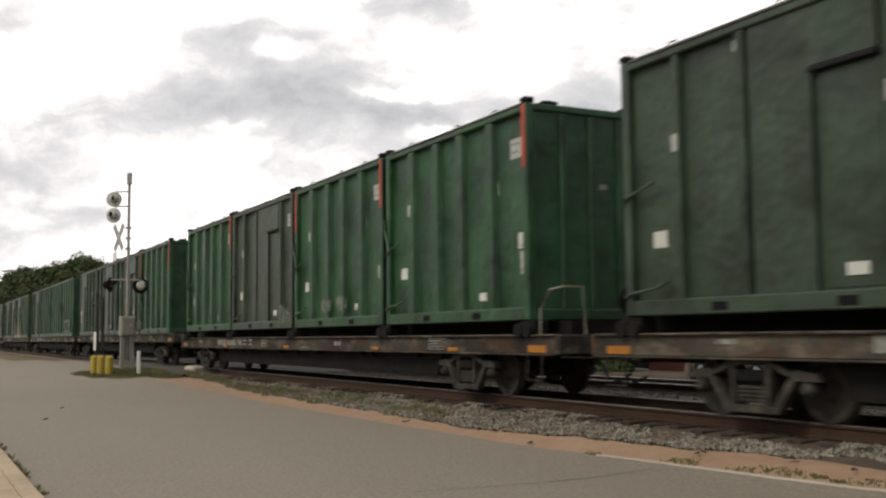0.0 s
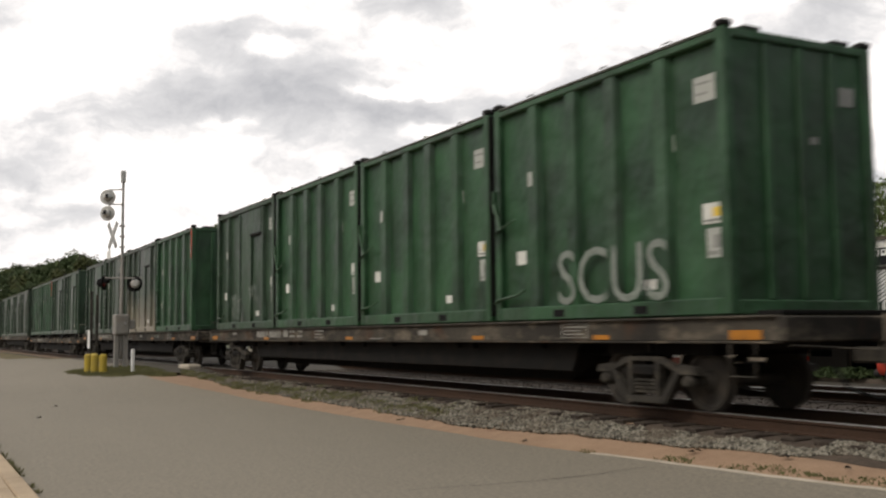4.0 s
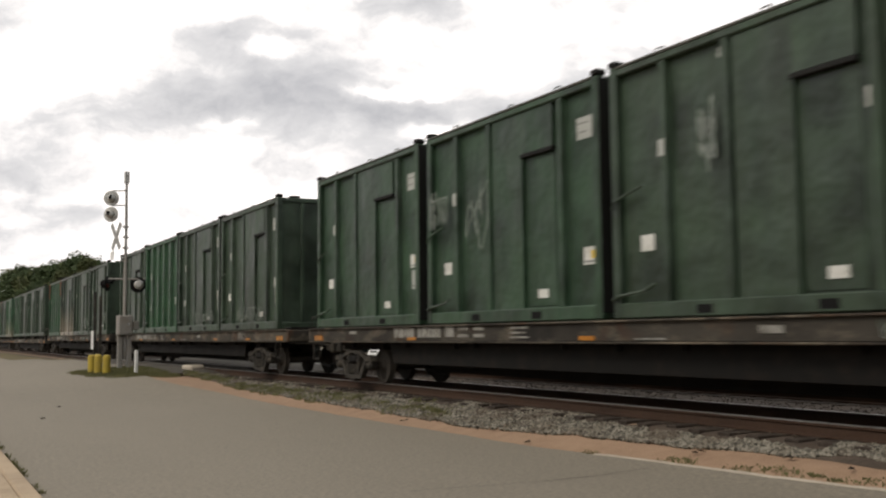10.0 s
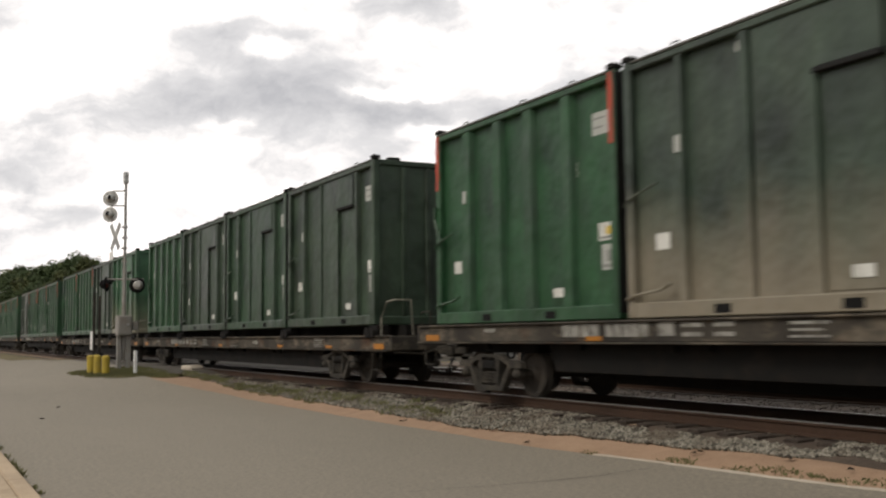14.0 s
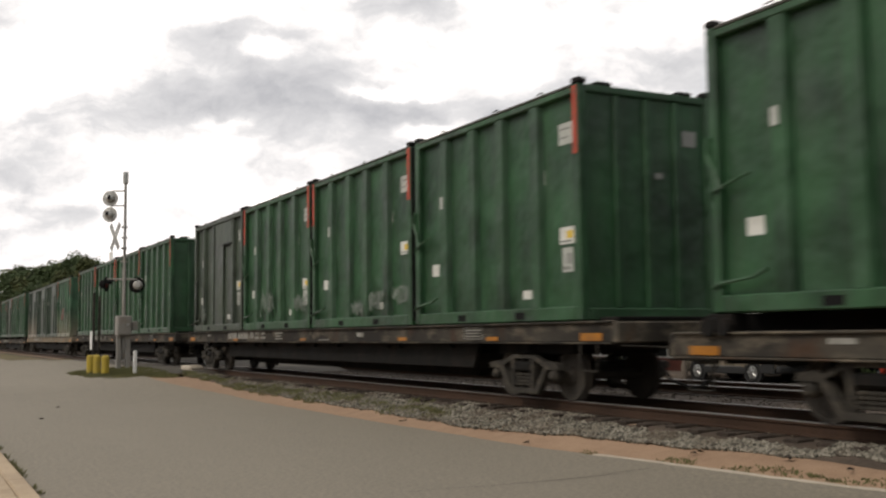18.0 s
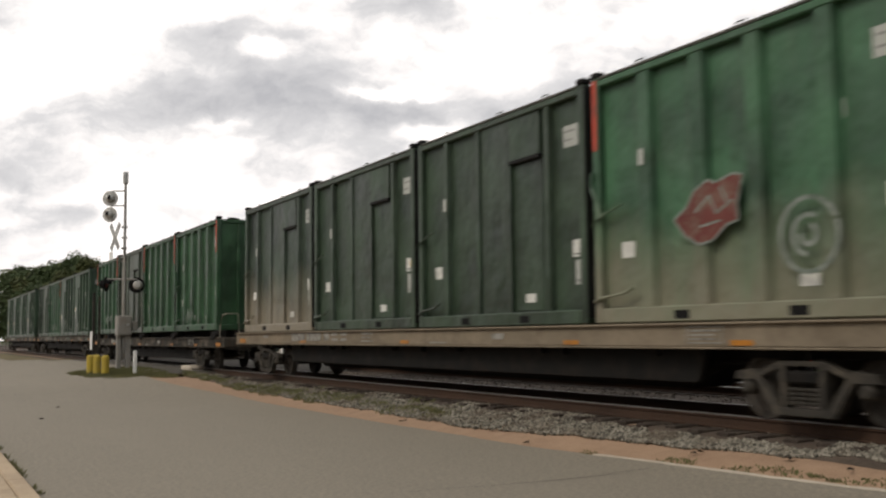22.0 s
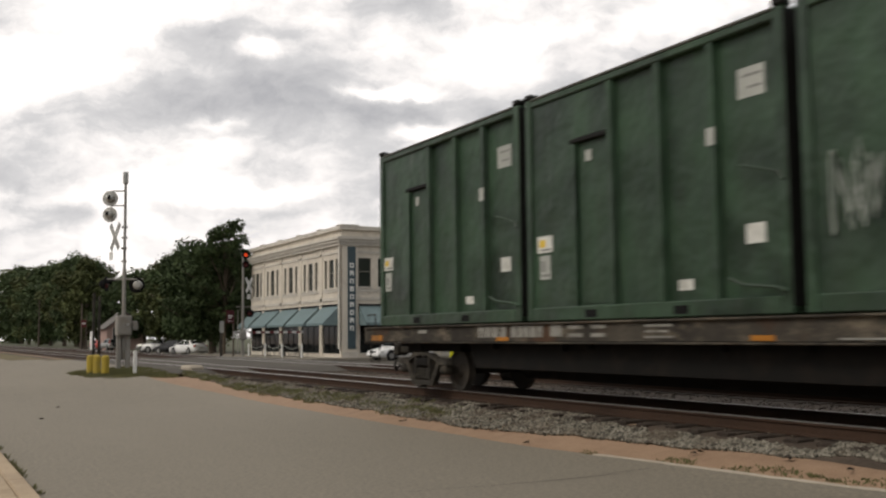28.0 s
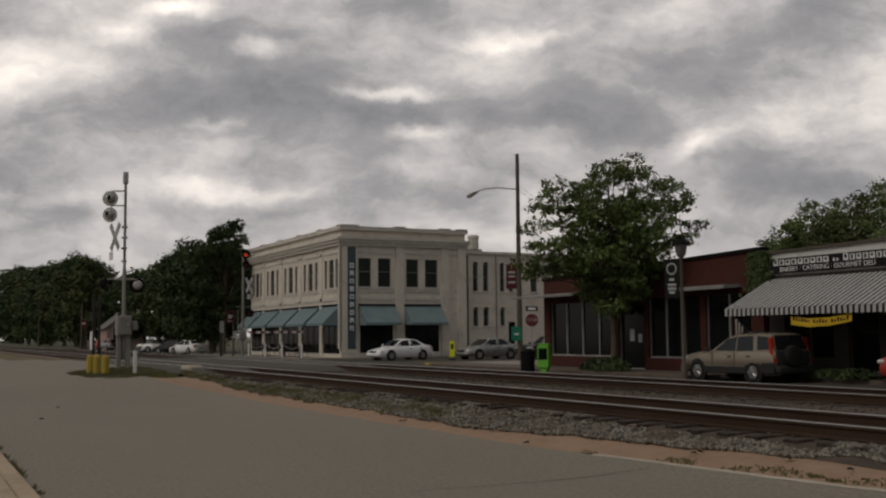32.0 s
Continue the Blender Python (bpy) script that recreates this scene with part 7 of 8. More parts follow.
        part("spare_wheel_cover", Shape().ring((-2.22, 0.12, 0.86), (-1, 0, 0), [(0, 0.34), (0.16, 0.34), (0.2, 0.3), (0.22, 0.1)], 24), RUBBER, th)
        for sy in (-1, 1):
            part("roof_rail", Shape().tube([(-0.6, sy * 0.58, 1.58), (-0.7, sy * 0.58, 1.64), (-1.6, sy * 0.58, 1.64), (-1.7, sy * 0.58, 1.58)], 0.018, 6), PLASTIC, th)
    return th


vehicle("sedan", "white four-door sedan waiting beside the corner building", pose(-62.9, 29.65, 0.0, 0, 0, 281), WHITE_PAINT, "sedan")
vehicle("sedan", "silver sedan parked along the side street", pose(-60.4, 35.0, 0.0, 0, 0, 277), SILVER_PAINT, "sedan")
vehicle("parked_suv", "black car parked beyond the utility pole", pose(-58.0, 38.2, 0.0, 0, 0, 275), DARK_PAINT, "suv")
vehicle("parked_suv", "taupe sport utility car with dark cladding and spare wheel", pose(-26.15, 25.08, 0.0, 0, 0, 180), TAUPE_PAINT, "suv", PLASTIC)
vehicle("parked_suv", "red off-road car with silver wheels parked at the kerb", pose(-18.15, 25.2, 0.0, 0, 0, 178), RED_PAINT, "suv", PLASTIC)
vehicle("sedan", "white sedan parked in the distance along the street", pose(-102, 25.0, 0.0, 0, 0, 200), WHITE_PAINT, "sedan")
vehicle("parked_suv", "white parked car seen far down the street", pose(-116, 25.6, 0.0, 0, 0, 230), WHITE_PAINT, "suv")
vehicle("sedan", "dark parked car seen far down the street", pose(-109, 25.2, 0.0, 0, 0, 215), DARK_PAINT, "sedan")
vehicle("parked_suv", "silver parked car seen far down the street", pose(-122, 26.2, 0.0, 0, 0, 240), SILVER_PAINT, "suv")
vehicle("sedan", "red parked car seen far down the street", pose(-158, 25.5, 0.0, 0, 0, 190), RED_PAINT, "sedan")
vehicle("parked_suv", "silver parked car beside the far tracks", pose(-150, 25.8, 0.0, 0, 0, 190), SILVER_PAINT, "suv")


# ---- street furniture ----
def utility_pole():
    th = thing("utility_pole", "tall weathered wooden utility pole with a street light", "utility pole", at=pose(-52.4, 32.6, 0))
    part("pole", Shape().ring((0, 0, -0.1), (0, 0, 1), [(0, 0.17), (6, 0.145), (12.6, 0.11)], 12), POLE_WOOD, th, smooth=True)
    # the arm reaches along the street towards the crossing
    part("lamp_arm", Shape().tube([(0, -0.1, 10.35), (-0.8, -1.0, 10.5), (-1.3, -1.6, 10.45), (-1.55, -1.95, 10.3)], 0.045), GALV, th)
    part("lamp_head", loft([(0.0, hull(0.05, -0.06, 0.03, 0.01)), (0.25, hull(0.16, -0.1, 0.06, 0.02)), (0.6, hull(0.17, -0.16, 0.05, 0.02)), (0.75, hull(0.06, -0.1, 0.0, 0.01))]), MAST_GREY, th, "drop-lens street light").matrix_basis = pose(-1.5, -1.9, 10.3, 0, 22, 232)
    part("guy_wire", Shape().tube([(0, 0, 10.6), (3.2, 4.2, 6.5), (5.5, 7.2, 4.2)], 0.012, 4), BLACK, th)
    part("guy_wire", Shape().tube([(0, 0, 10.4), (2.0, 3.0, 7.2), (4.2, 6.2, 3.8)], 0.012, 4), BLACK, th)
    part("banner_arm", Shape().tube([(0, 0, 5.85), (-0.45, -0.55, 5.85)], 0.02, 5), BLACK, th)
    bn = part("banner", Shape().box(0.0, 0.68, -0.008, 0.008, 4.35, 5.8), BANNER_MAROON, th, "maroon street banner with pale lettering")
    bn.matrix_basis = pose(-0.05, -0.08, 0, 0, 0, 230)
    for z in (5.35, 5.1, 4.75):
        part("print_bar", Shape().box(0.14, 0.54, 0.009, 0.014, z - 0.05, z + 0.05), LABEL_GREY, bn)
    pl = part("route_sign", Shape().box(-0.3, 0.3, -0.01, 0.01, 1.25, 2.1), SIGN_GREEN, th, "small green street sign with white symbol")
    pl.matrix_basis = pose(0.1, -0.3, 0, 0, 0, 62)
    part("print_bar", Shape().box(-0.12, 0.14, -0.018, -0.011, 1.6, 1.7), SIGN_TEXT, pl)
    return th


utility_pole()


def octagon(r):
    return [(r * math.cos(math.pi / 8 + k * math.pi / 4), r * math.sin(math.pi / 8 + k * math.pi / 4)) for k in range(8)]


def stop_sign(at, label):
    th = thing("stop_sign", label, "road sign", at=at)
    part("post", Shape().box(-0.03, 0.03, -0.02, 0.02, -0.1, 2.9), GALV, th)
    part("sign_edge", Shape().prism([(x, z + 2.3) for x, z in octagon(0.405)], -0.03, -0.022, "y"), SIGN_WHITE, th)
    face_ = part("sign_plate", Shape().prism([(x, z + 2.3) for x, z in octagon(0.38)], -0.036, -0.0305, "y"), STOP_RED, th)
    lettering("sign_letters", "STOP", 0.26, LABEL_GREY, face_, pose(0, -0.038, 2.3, 90, 0, 0))
    return th


st_ = stop_sign(pose(-47.6, 30.4, 0.1, 0, 0, 55), "red octagonal stop sign with a black plate above")
sp = part("street_plate", Shape().box(-0.32, 0.32, -0.03, -0.022, 2.8, 3.05), SIGN_BLACK, st_)
part("print_bar", Shape().box(-0.2, 0.22, -0.036, -0.031, 2.87, 2.98), SIGN_TEXT, sp)

th = thing("crossing_sign", "fluorescent yellow pedestrian crossing sign on the street", "road sign", at=pose(-60.6, 32.4, 0, 0, 0, 60))
part("sign_plate", Shape().box(-0.17, 0.17, -0.02, 0.02, 0.2, 1.25, 0.01), FLUORO, th)
part("base", Shape().box(-0.25, 0.25, -0.2, 0.2, 0.0, 0.08, 0.02), RUBBER, th)
part("print_bar", Shape().box(-0.08, 0.08, -0.03, -0.021, 0.7, 1.05), SIGN_BLACK, th)

th = thing("newspaper_box", "lime green newspaper vending box on the pavement", "newspaper box", at=pose(-36.1, 25.0, 0.13, 0, 0, 40))
part("cabinet", Shape().box(-0.24, 0.24, -0.2, 0.2, 0.25, 1.15, 0.03), LIME, th)
part("pedestal", Shape().box(-0.15, 0.15, -0.14, 0.14, 0, 0.249, 0.02), LIME, th)
part("window", Shape().box(-0.18, 0.18, -0.212, -0.201, 0.6, 1.05), DARK_GLASS, th)
part("coin_box", Shape().box(-0.2, 0.2, -0.12, 0.16, 1.151, 1.25, 0.02), LIME, th)
th.matrix_basis = pose(-35.6, 23.3, 0.0, 0, 0, 40)

th = thing("litter_bin", "black round litter bin on the pavement", "litter bin", at=pose(-36.4, 23.0, 0.0))
part("drum", Shape().ring((0, 0, 0), (0, 0, 1), [(0, 0.26), (0.05, 0.3), (0.8, 0.3), (0.85, 0.27)], 16), BLACK, th)
part("lid", Shape().ring((0, 0, 0.85), (0, 0, 1), [(0, 0.31), (0.06, 0.31), (0.16, 0.18)], 16), BLACK, th)


def street_lamp(at):
    th = thing("street_lamp", "post-top lantern lamp with a dark hanging banner", "street lamp", at=at)
    part("post", Shape().ring((0, 0, -0.1), (0, 0, 1), [(0, 0.12), (0.5, 0.11), (0.55, 0.07), (4.2, 0.055), (4.25, 0.08)], 12), POLE_WOOD, th, smooth=True)
    ln = part("lantern", Shape().ring((0, 0, 4.15), (0, 0, 1), [(0, 0.08), (0.08, 0.16), (0.42, 0.22), (0.45, 0.24)], 8), GLOBE, th)
    part("lantern_cap", Shape().ring((0, 0, 4.6), (0, 0, 1), [(0, 0.26), (0.1, 0.2), (0.2, 0.06), (0.3, 0.03)], 8), BLACK, ln)
    for z in (2.72, 4.12):
        part("banner_arm", Shape().tube([(0, 0, z), (-0.72, -0.1, z)], 0.016, 5), BLACK, th)
    bn = part("banner", Shape().box(-0.68, -0.1, -0.006, 0.006, 2.75, 4.1), SIGN_BLACK, th, "dark street banner with white oval and bars")
    part("oval", Shape().ring((-0.39, -0.007, 3.78), (0, -1, 0), [(0, 0.21), (0.004, 0.21)], 20), LABEL_GREY, bn)
    part("oval_centre", Shape().ring((-0.39, -0.0115, 3.78), (0, -1, 0), [(0, 0.16), (0.003, 0.16)], 20), SIGN_BLACK, bn)
    for z, w in ((3.4, 0.1), (3.22, 0.17), (3.08, 0.17), (2.95, 0.12)):
        part("print_bar", Shape().box(-0.39 - w, -0.39 + w, -0.012, -0.0065, z - 0.045, z + 0.045), LABEL_GREY, bn)
    bn.matrix_basis = pose(0, 0, 0, 0, 0, 18)
    return th


GLOBE = surface("smoked_lantern_glass", (0.10, 0.10, 0.09), 0.4, vary=0.1)
street_lamp(pose(-28.0, 24.1, 0.1))

th = thing("flag", "small striped flag leaning from the shop front", "flag", at=pose(-27.2, 26.0, 1.2))
part("flag_staff", Shape().tube([(0, 0.9, 0.0), (-0.3, 0, 1.0)], 0.014, 5), POLE_WOOD, th)
for k in range(7):
    part("flag_stripe", Shape().box(-0.31 + 0.07 * k, -0.245 + 0.07 * k, 0.0, 0.01, 0.25 - 0.05 * k, 0.95 - 0.06 * k), BANNER_MAROON if k % 2 == 0 else LABEL_GREY, th)


# ---- crossing signals ----
def flasher(parent, at, facing, lit=False, r=0.27):
    """A round black target with a hooded lens."""
    fl = part("flasher", Shape().ring((0, 0, 0), (0, -1, 0), [(0, r), (0.03, r), (0.035, r * 0.9)], 24), BLACK, parent)
    fl.matrix_basis = at @ pose(0, 0, 0, 0, 0, facing)
    part("lens", Shape().ring((0, -0.036, 0), (0, -1, 0), [(0, 0.12 if lit else 0.15), (0.03, 0.11), (0.05, 0.07)], 20), SIGNAL_LIT if lit else LENS_RED, fl)
    part("lamp_can", Shape().ring((0, 0.001, 0), (0, 1, 0), [(0, 0.17), (0.16, 0.16), (0.24, 0.08)], 16), BLACK, fl)
    hood = Shape()
    n = 12
    vs = []
    for k in range(n + 1):
        a = math.pi * k / n
        for y, rr in ((-0.036, 0.175), (-0.3 if 2 < k < 10 else -0.18, 0.165)):
            vs.append((rr * math.cos(a), y, rr * math.sin(a)))
    for k in range(n + 1):
        a = math.pi * k / n
        for y, rr in ((-0.036, 0.183), (-0.3 if 2 < k < 10 else -0.18, 0.173)):
            vs.append((rr * math.cos(a), y, rr * math.sin(a)))
    m2 = 2 * (n + 1)
    fs = []
    for k in range(n):
        fs += [(2 * k, 2 * k + 1, 2 * k + 3, 2 * k + 2), (m2 + 2 * k, m2 + 2 * k + 2, m2 + 2 * k + 3, m2 + 2 * k + 1), (2 * k + 1, m2 + 2 * k + 1, m2 + 2 * k + 3, 2 * k + 3)]
    hood.add(vs, fs)
    part("hood", hood, BLACK, fl)
    return fl


def disc_lamp(parent, at, facing, r=0.29):
    """A flasher seen from behind: grey dished target with its can."""
    fl = part("flasher", Shape().ring((0, 0, 0), (0, -1, 0), [(-0.05, r * 0.5), (0, r), (0.03, r), (0.04, r * 0.92)], 24), GALV, parent)
    fl.matrix_basis = at @ pose(0, 0, 0, 0, 0, facing)
    part("lamp_can", Shape().ring((0, -0.041, 0), (0, -1, 0), [(0, 0.16), (0.14, 0.15), (0.2, 0.06)], 16), GALV, fl)
    part("clamp", Shape().box(-0.05, 0.05, -0.28, -0.2, -0.05, 0.1), BLACK, fl)
    return fl


def near_signal():
    th = thing("crossing_signal", "grey crossing signal mast with round flashers and cross sign", "railway signal", at=pose(-39.9, 7.35, 0.42))
    part("mast", Shape().ring((0, 0, 0.4), (0, 0, 1), [(0, 0.075), (3.4, 0.072), (3.5, 0.055), (7.1, 0.05)], 14), MAST_GREY, th, smooth=True)
    part("mast_cap", Shape().box(-0.09, 0.09, -0.09, 0.09, 7.05, 7.5, 0.02), GALV, th)
    for y in (-0.17, 0.17):
        part("base_leg", Shape().prism([(-0.16, 0.08), (0.16, 0.08), (0.09, 1.3), (-0.09, 1.3)], y - 0.07, y + 0.07, "y"), MAST_GREY, th)
    part("foundation", Shape().box(-0.3, 0.3, -0.32, 0.32, -0.35, 0.078, 0.03), TRUCK_STEEL, th)
    bx = part("relay_box", Shape().box(-0.32, 0.26, -0.26, 0.26, 1.3, 2.05, 0.03), MAST_GREY, th)
    part("box_door", Shape().box(0.262, 0.285, -0.22, 0.22, 1.36, 1.99, 0.01), MAST_GREY, bx)
    part("box_lock", Shape().ring((0.286, 0.1, 1.72), (1, 0, 0), [(0, 0.06), (0.04, 0.05)], 10), CHROME, bx)
    part("junction_box", Shape().box(0.0, 0.2, 0.28, 0.5, 1.5, 1.85, 0.03), MAST_GREY, th)
    # upper pair on brackets, turned towards the side street
    for z in (6.78, 6.22):
        part("bracket", Shape().tube([(0, 0, z), (-0.2, -0.32, z), (-0.28, -0.46, z), (-0.28, -0.46, z - 0.15)], 0.03, 6), MAST_GREY, th)
    disc_lamp(th, pose(-0.3, -0.5, 6.5), 68)
    disc_lamp(th, pose(-0.3, -0.5, 5.88), 52)
    # cross sign, seen nearly on edge
    cb = part("cross_sign", Shape().add([(-0.1, 0, 0)], []), SIGN_WHITE, th, "grey back of a railway cross sign")
    cb.data = Shape().box(-0.61, 0.61, -0.012, 0.012, -0.115, 0.115, 0.004).mesh("cross_blade", GALV)
    cb.matrix_basis = pose(-0.3, -0.32, 5.05, 0, 0, 14) @ pose(0, 0, 0, 0, 52, 0)
    cb2 = part("cross_sign", Shape().box(-0.61, 0.61, 0.014, 0.038, -0.115, 0.115, 0.004), GALV, th)
    cb2.matrix_basis = pose(-0.3, -0.32, 5.05, 0, 0, 14) @ pose(0, 0, 0, 0, -52, 0)
    tk = part("track_plate", Shape().box(-0.2, 0.2, -0.01, 0.01, -0.16, 0.16), SIGN_WHITE, th)
    tk.matrix_basis = pose(-0.42, -0.42, 4.32, 0, 0, 8)
    for z in (5.4, 5.0, 4.6, 4.1):
        part("band_clamp", Shape().box(-0.16, 0.02, -0.1, 0.1, z - 0.03, z + 0.03), MAST_GREY, th)
    part("cross_arm", Shape().tube([(-0.25, -0.65, 3.42), (0.25, 0.65, 3.42)], 0.035, 8), MAST_GREY, th)
    flasher(th, pose(0.16, 0.44, 3.2), 62, r=0.3)
    flasher(th, pose(-0.25, -0.62, 3.24), 150, r=0.28)
    fl = part("flasher", Shape().ring((0, 0, 0), (0, -1, 0), [(0, 0.17), (0.12, 0.17), (0.18, 0.1)], 20), GALV, th, "round pale lamp housing")
    fl.matrix_basis = pose(0.30, 0.45, 3.2, 0, 0, 72)
    return th


near_signal()


def far_signal():
    th = thing("crossing_signal", "far crossing signal with lit red flasher and lowered gate", "railway signal", at=pose(-66.5, 19.9, 0.0))
    part("mast", Shape().ring((0, 0, 0), (0, 0, 1), [(0, 0.1), (7.2, 0.07)], 12), MAST_GREY, th)
    part("foundation", Shape().box(-0.35, 0.35, -0.35, 0.35, -0.1, 0.3, 0.03), CONCRETE, th)
    part("gate_mechanism", Shape().box(-0.2, 0.2, -0.22, 0.22, 1.45, 1.95, 0.05), MAST_GREY, th)
    bracket = Shape()
    for z in (1.62, 2.0):
        bracket.box(-0.09, 0.09, -0.62, 0.62, z - 0.04, z + 0.04, 0.01)
    for y in (-0.58, 0.58):
        bracket.box(-0.06, 0.06, y - 0.05, y + 0.05, 1.66, 1.96, 0.01)
    part("counterweight", bracket, GALV, th, "grey counterweight frame of the gate")
    part("conduit", Shape().tube([(-0.1, -0.3, 0.2), (-0.1, -0.3, 3.4), (0, 0, 3.5)], 0.03, 6), MAST_GREY, th)
    part("cross_arm", Shape().tube([(0, -0.45, 3.62), (0, 0.55, 3.62)], 0.035, 6), MAST_GREY, th)
    for z, lit in ((7.05, True), (6.4, False)):
        flasher(th, pose(0.3, 0.1, z), 62, lit, 0.24)
    flasher(th, pose(0.3, 0.4, 3.2), 62, False, 0.26)
    for a in (52, -52):
        cb = part("cross_sign", Shape().box(-0.6, 0.6, -0.012 + a * 0.0003, 0.012 + a * 0.0003, -0.11, 0.11), SIGN_WHITE, th)
        cb.matrix_basis = pose(0.15, 0.36, 5.05, 0, 0, 132) @ pose(0, 0, 0, 0, a, 0)
    plate = part("track_plate", Shape().box(-0.2, 0.2, -0.01, 0.01, -0.16, 0.16), SIGN_WHITE, th)
    plate.matrix_basis = pose(0.15, 0.36, 4.3, 0, 0, 132)
    arm = part("gate_arm", Shape().box(-0.04, 0.04, 0.4, 4.2, 1.52, 1.66), SIGN_WHITE, th, "red and white striped gate arm")
    arm.matrix_basis = pose(0, 0, 0.35, 0, 0, 0)
    for k in range(6):
        part("gate_stripe", Shape().box(-0.045, 0.045, 0.6 + k * 0.62, 0.9 + k * 0.62, 1.518, 1.662), STOP_RED, arm)
    return th


far_signal()
th = thing("street_sign", "maroon street sign on a dark post by the crossing", "road sign", "street signs", at=pose(-66.75, 19.1, 0.0))
part("post", Shape().box(-0.05, 0.05, 0.2, 0.3, -0.1, 3.3, 0.01), POLE_WOOD, th)
face = part("sign_plate", Shape().box(0.055, 0.075, -0.26, 0.26, 2.55, 3.4, 0.004), BANNER_MAROON, th, "maroon sign plate")
for z, h, w in ((3.0, 0.07, 0.16), (2.88, 0.05, 0.12), (2.68, 0.025, 0.18)):
    part("print_bar", Shape().box(0.077, 0.083, -w, w, z, z + h), SIGN_TEXT, face)
th = thing("street_sign", "pale grey sign board on a dark wooden post", "road sign", "street signs", at=pose(-70.2, 19.5, 0.0))
part("post", Shape().box(-0.07, 0.07, -0.08, 0.08, -0.1, 2.6, 0.01), TRUCK_STEEL, th)
part("sign_plate", Shape().box(0.075, 0.095, -0.15, 0.15, 1.95, 2.75, 0.004), GALV, th)
th = thing("street_sign", "red road sign on a thin post far down the street", "road sign", "street signs", at=pose(-148.2, 22.0, 0.0))
part("post", Shape().box(-0.05, 0.05, 0.3, 0.4, -0.1, 4.9, 0.01), POLE_WOOD, th)
face = part("sign_plate", Shape().box(0.055, 0.075, -0.35, 0.35, 3.2, 4.2, 0.004), STOP_RED, th, "red sign plate")
part("print_bar", Shape().box(0.077, 0.083, -0.25, 0.25, 3.6, 3.8), SIGN_TEXT, face)

# bollards, marker post and concrete block beside the crossing
bol = Shape().ring((0, 0, -0.2), (0, 0, 1), [(0, 0.135), (1.02, 0.135), (1.07, 0.12), (1.1, 0.07)], 14).mesh("bollard", YELLOW)
first = tagged(part("bollard", bol, YELLOW), "stout faded yellow steel bollard by the signal", "bollard", "yellow bollards")
first.matrix_basis = pose(-39.0, 6.05, 0.14)
for x, y in ((-38.2, 6.15), (-37.4, 6.3), (-39.6, 6.35)):
    copy_thing(first, pose(x, y, 0.14))
th = thing("marker_post", "short white wooden marker post in the grass", "post", at=pose(-36.6, 7.15, 0.35))
part("post", Shape().box(-0.075, 0.075, -0.05, 0.05, -0.1, 0.85, 0.012), SIGN_WHITE, th)
th = thing("sign_post", "thin post with a narrow white sign edge", "road sign", at=pose(-44.5, 7.0, 0.42))
part("post", Shape().box(-0.06, 0.06, -0.05, 0.05, -0.1, 3.1), TRUCK_STEEL, th)
part("post", Shape().box(-0.06, 0.06, 0.17, 0.27, -0.1, 2.95), TRUCK_STEEL, th)
part("sign_plate", Shape().box(-0.3, 0.16, -0.09, -0.06, 0.75, 1.5), SIGN_WHITE, th)
th = tagged(part("concrete_block", Shape().box(-0.4, 0.4, -0.3, 0.3, -0.1, 0.26, 0.08), CONCRETE), "weathered pale concrete block at the crossing's end", "concrete block")
th.matrix_basis = pose(-37.9, 9.45, 0.36, 0, 0, 12)


# ---- planting ----
TIERS = [(1.0, 8.25, 0.7, 0.35), (0.1, 8.0, 0.8, 0.4), (-0.9, 7.7, 0.8, 0.4), (-1.9, 7.5, 0.85, 0.45), (2.2, 7.7, 0.7, 0.35), (-2.6, 6.8, 0.75, 0.35), (2.7, 6.9, 0.75, 0.4),
         (3.35, 6.2, 0.55, 0.25), (-0.9, 6.8, 1.1, 0.5), (0.7, 7.0, 1.1, 0.5), (1.8, 6.6, 0.9, 0.45), (-3.1, 6.1, 0.5, 0.25), (-1.9, 6.1, 0.7, 0.35), (-0.4, 5.8, 1.3, 0.5),
         (1.0, 5.8, 1.2, 0.5), (2.2, 5.9, 0.7, 0.3), (-2.7, 5.0, 0.8, 0.35), (-3.4, 4.7, 0.6, 0.35), (-2.9, 4.2, 0.75, 0.35), (2.6, 5.2, 0.6, 0.25), (3.3, 5.4, 0.4, 0.18),
         (-1.7, 4.5, 1.0, 0.5), (-0.5, 4.7, 1.1, 0.5), (0.7, 4.8, 1.1, 0.5), (1.7, 4.9, 0.7, 0.35), (-0.4, 3.8, 1.0, 0.45), (0.7, 3.9, 0.9, 0.4), (0.1, 3.1, 0.8, 0.4),
         (-1.2, 5.2, 1.0, 0.5), (0.3, 5.2, 1.2, 0.5), (1.6, 5.4, 0.8, 0.4), (-0.3, 4.3, 1.1, 0.5), (1.1, 4.3, 0.9, 0.4), (-0.6, 3.3, 0.7, 0.3), (0.8, 3.3, 0.7, 0.3), (0.1, 2.6, 0.6, 0.3), (-2.2, 4.4, 0.8, 0.4), (0.0, 6.3, 1.2, 0.5), (1.4, 7.3, 0.9, 0.4)]
layered_tree("leafy green street tree with yellowing tips", (-34.2, 25.75, 0.1), TIERS, (0.605, 0.797), 2.2, LEAF, 5, 1.3, 0.09)
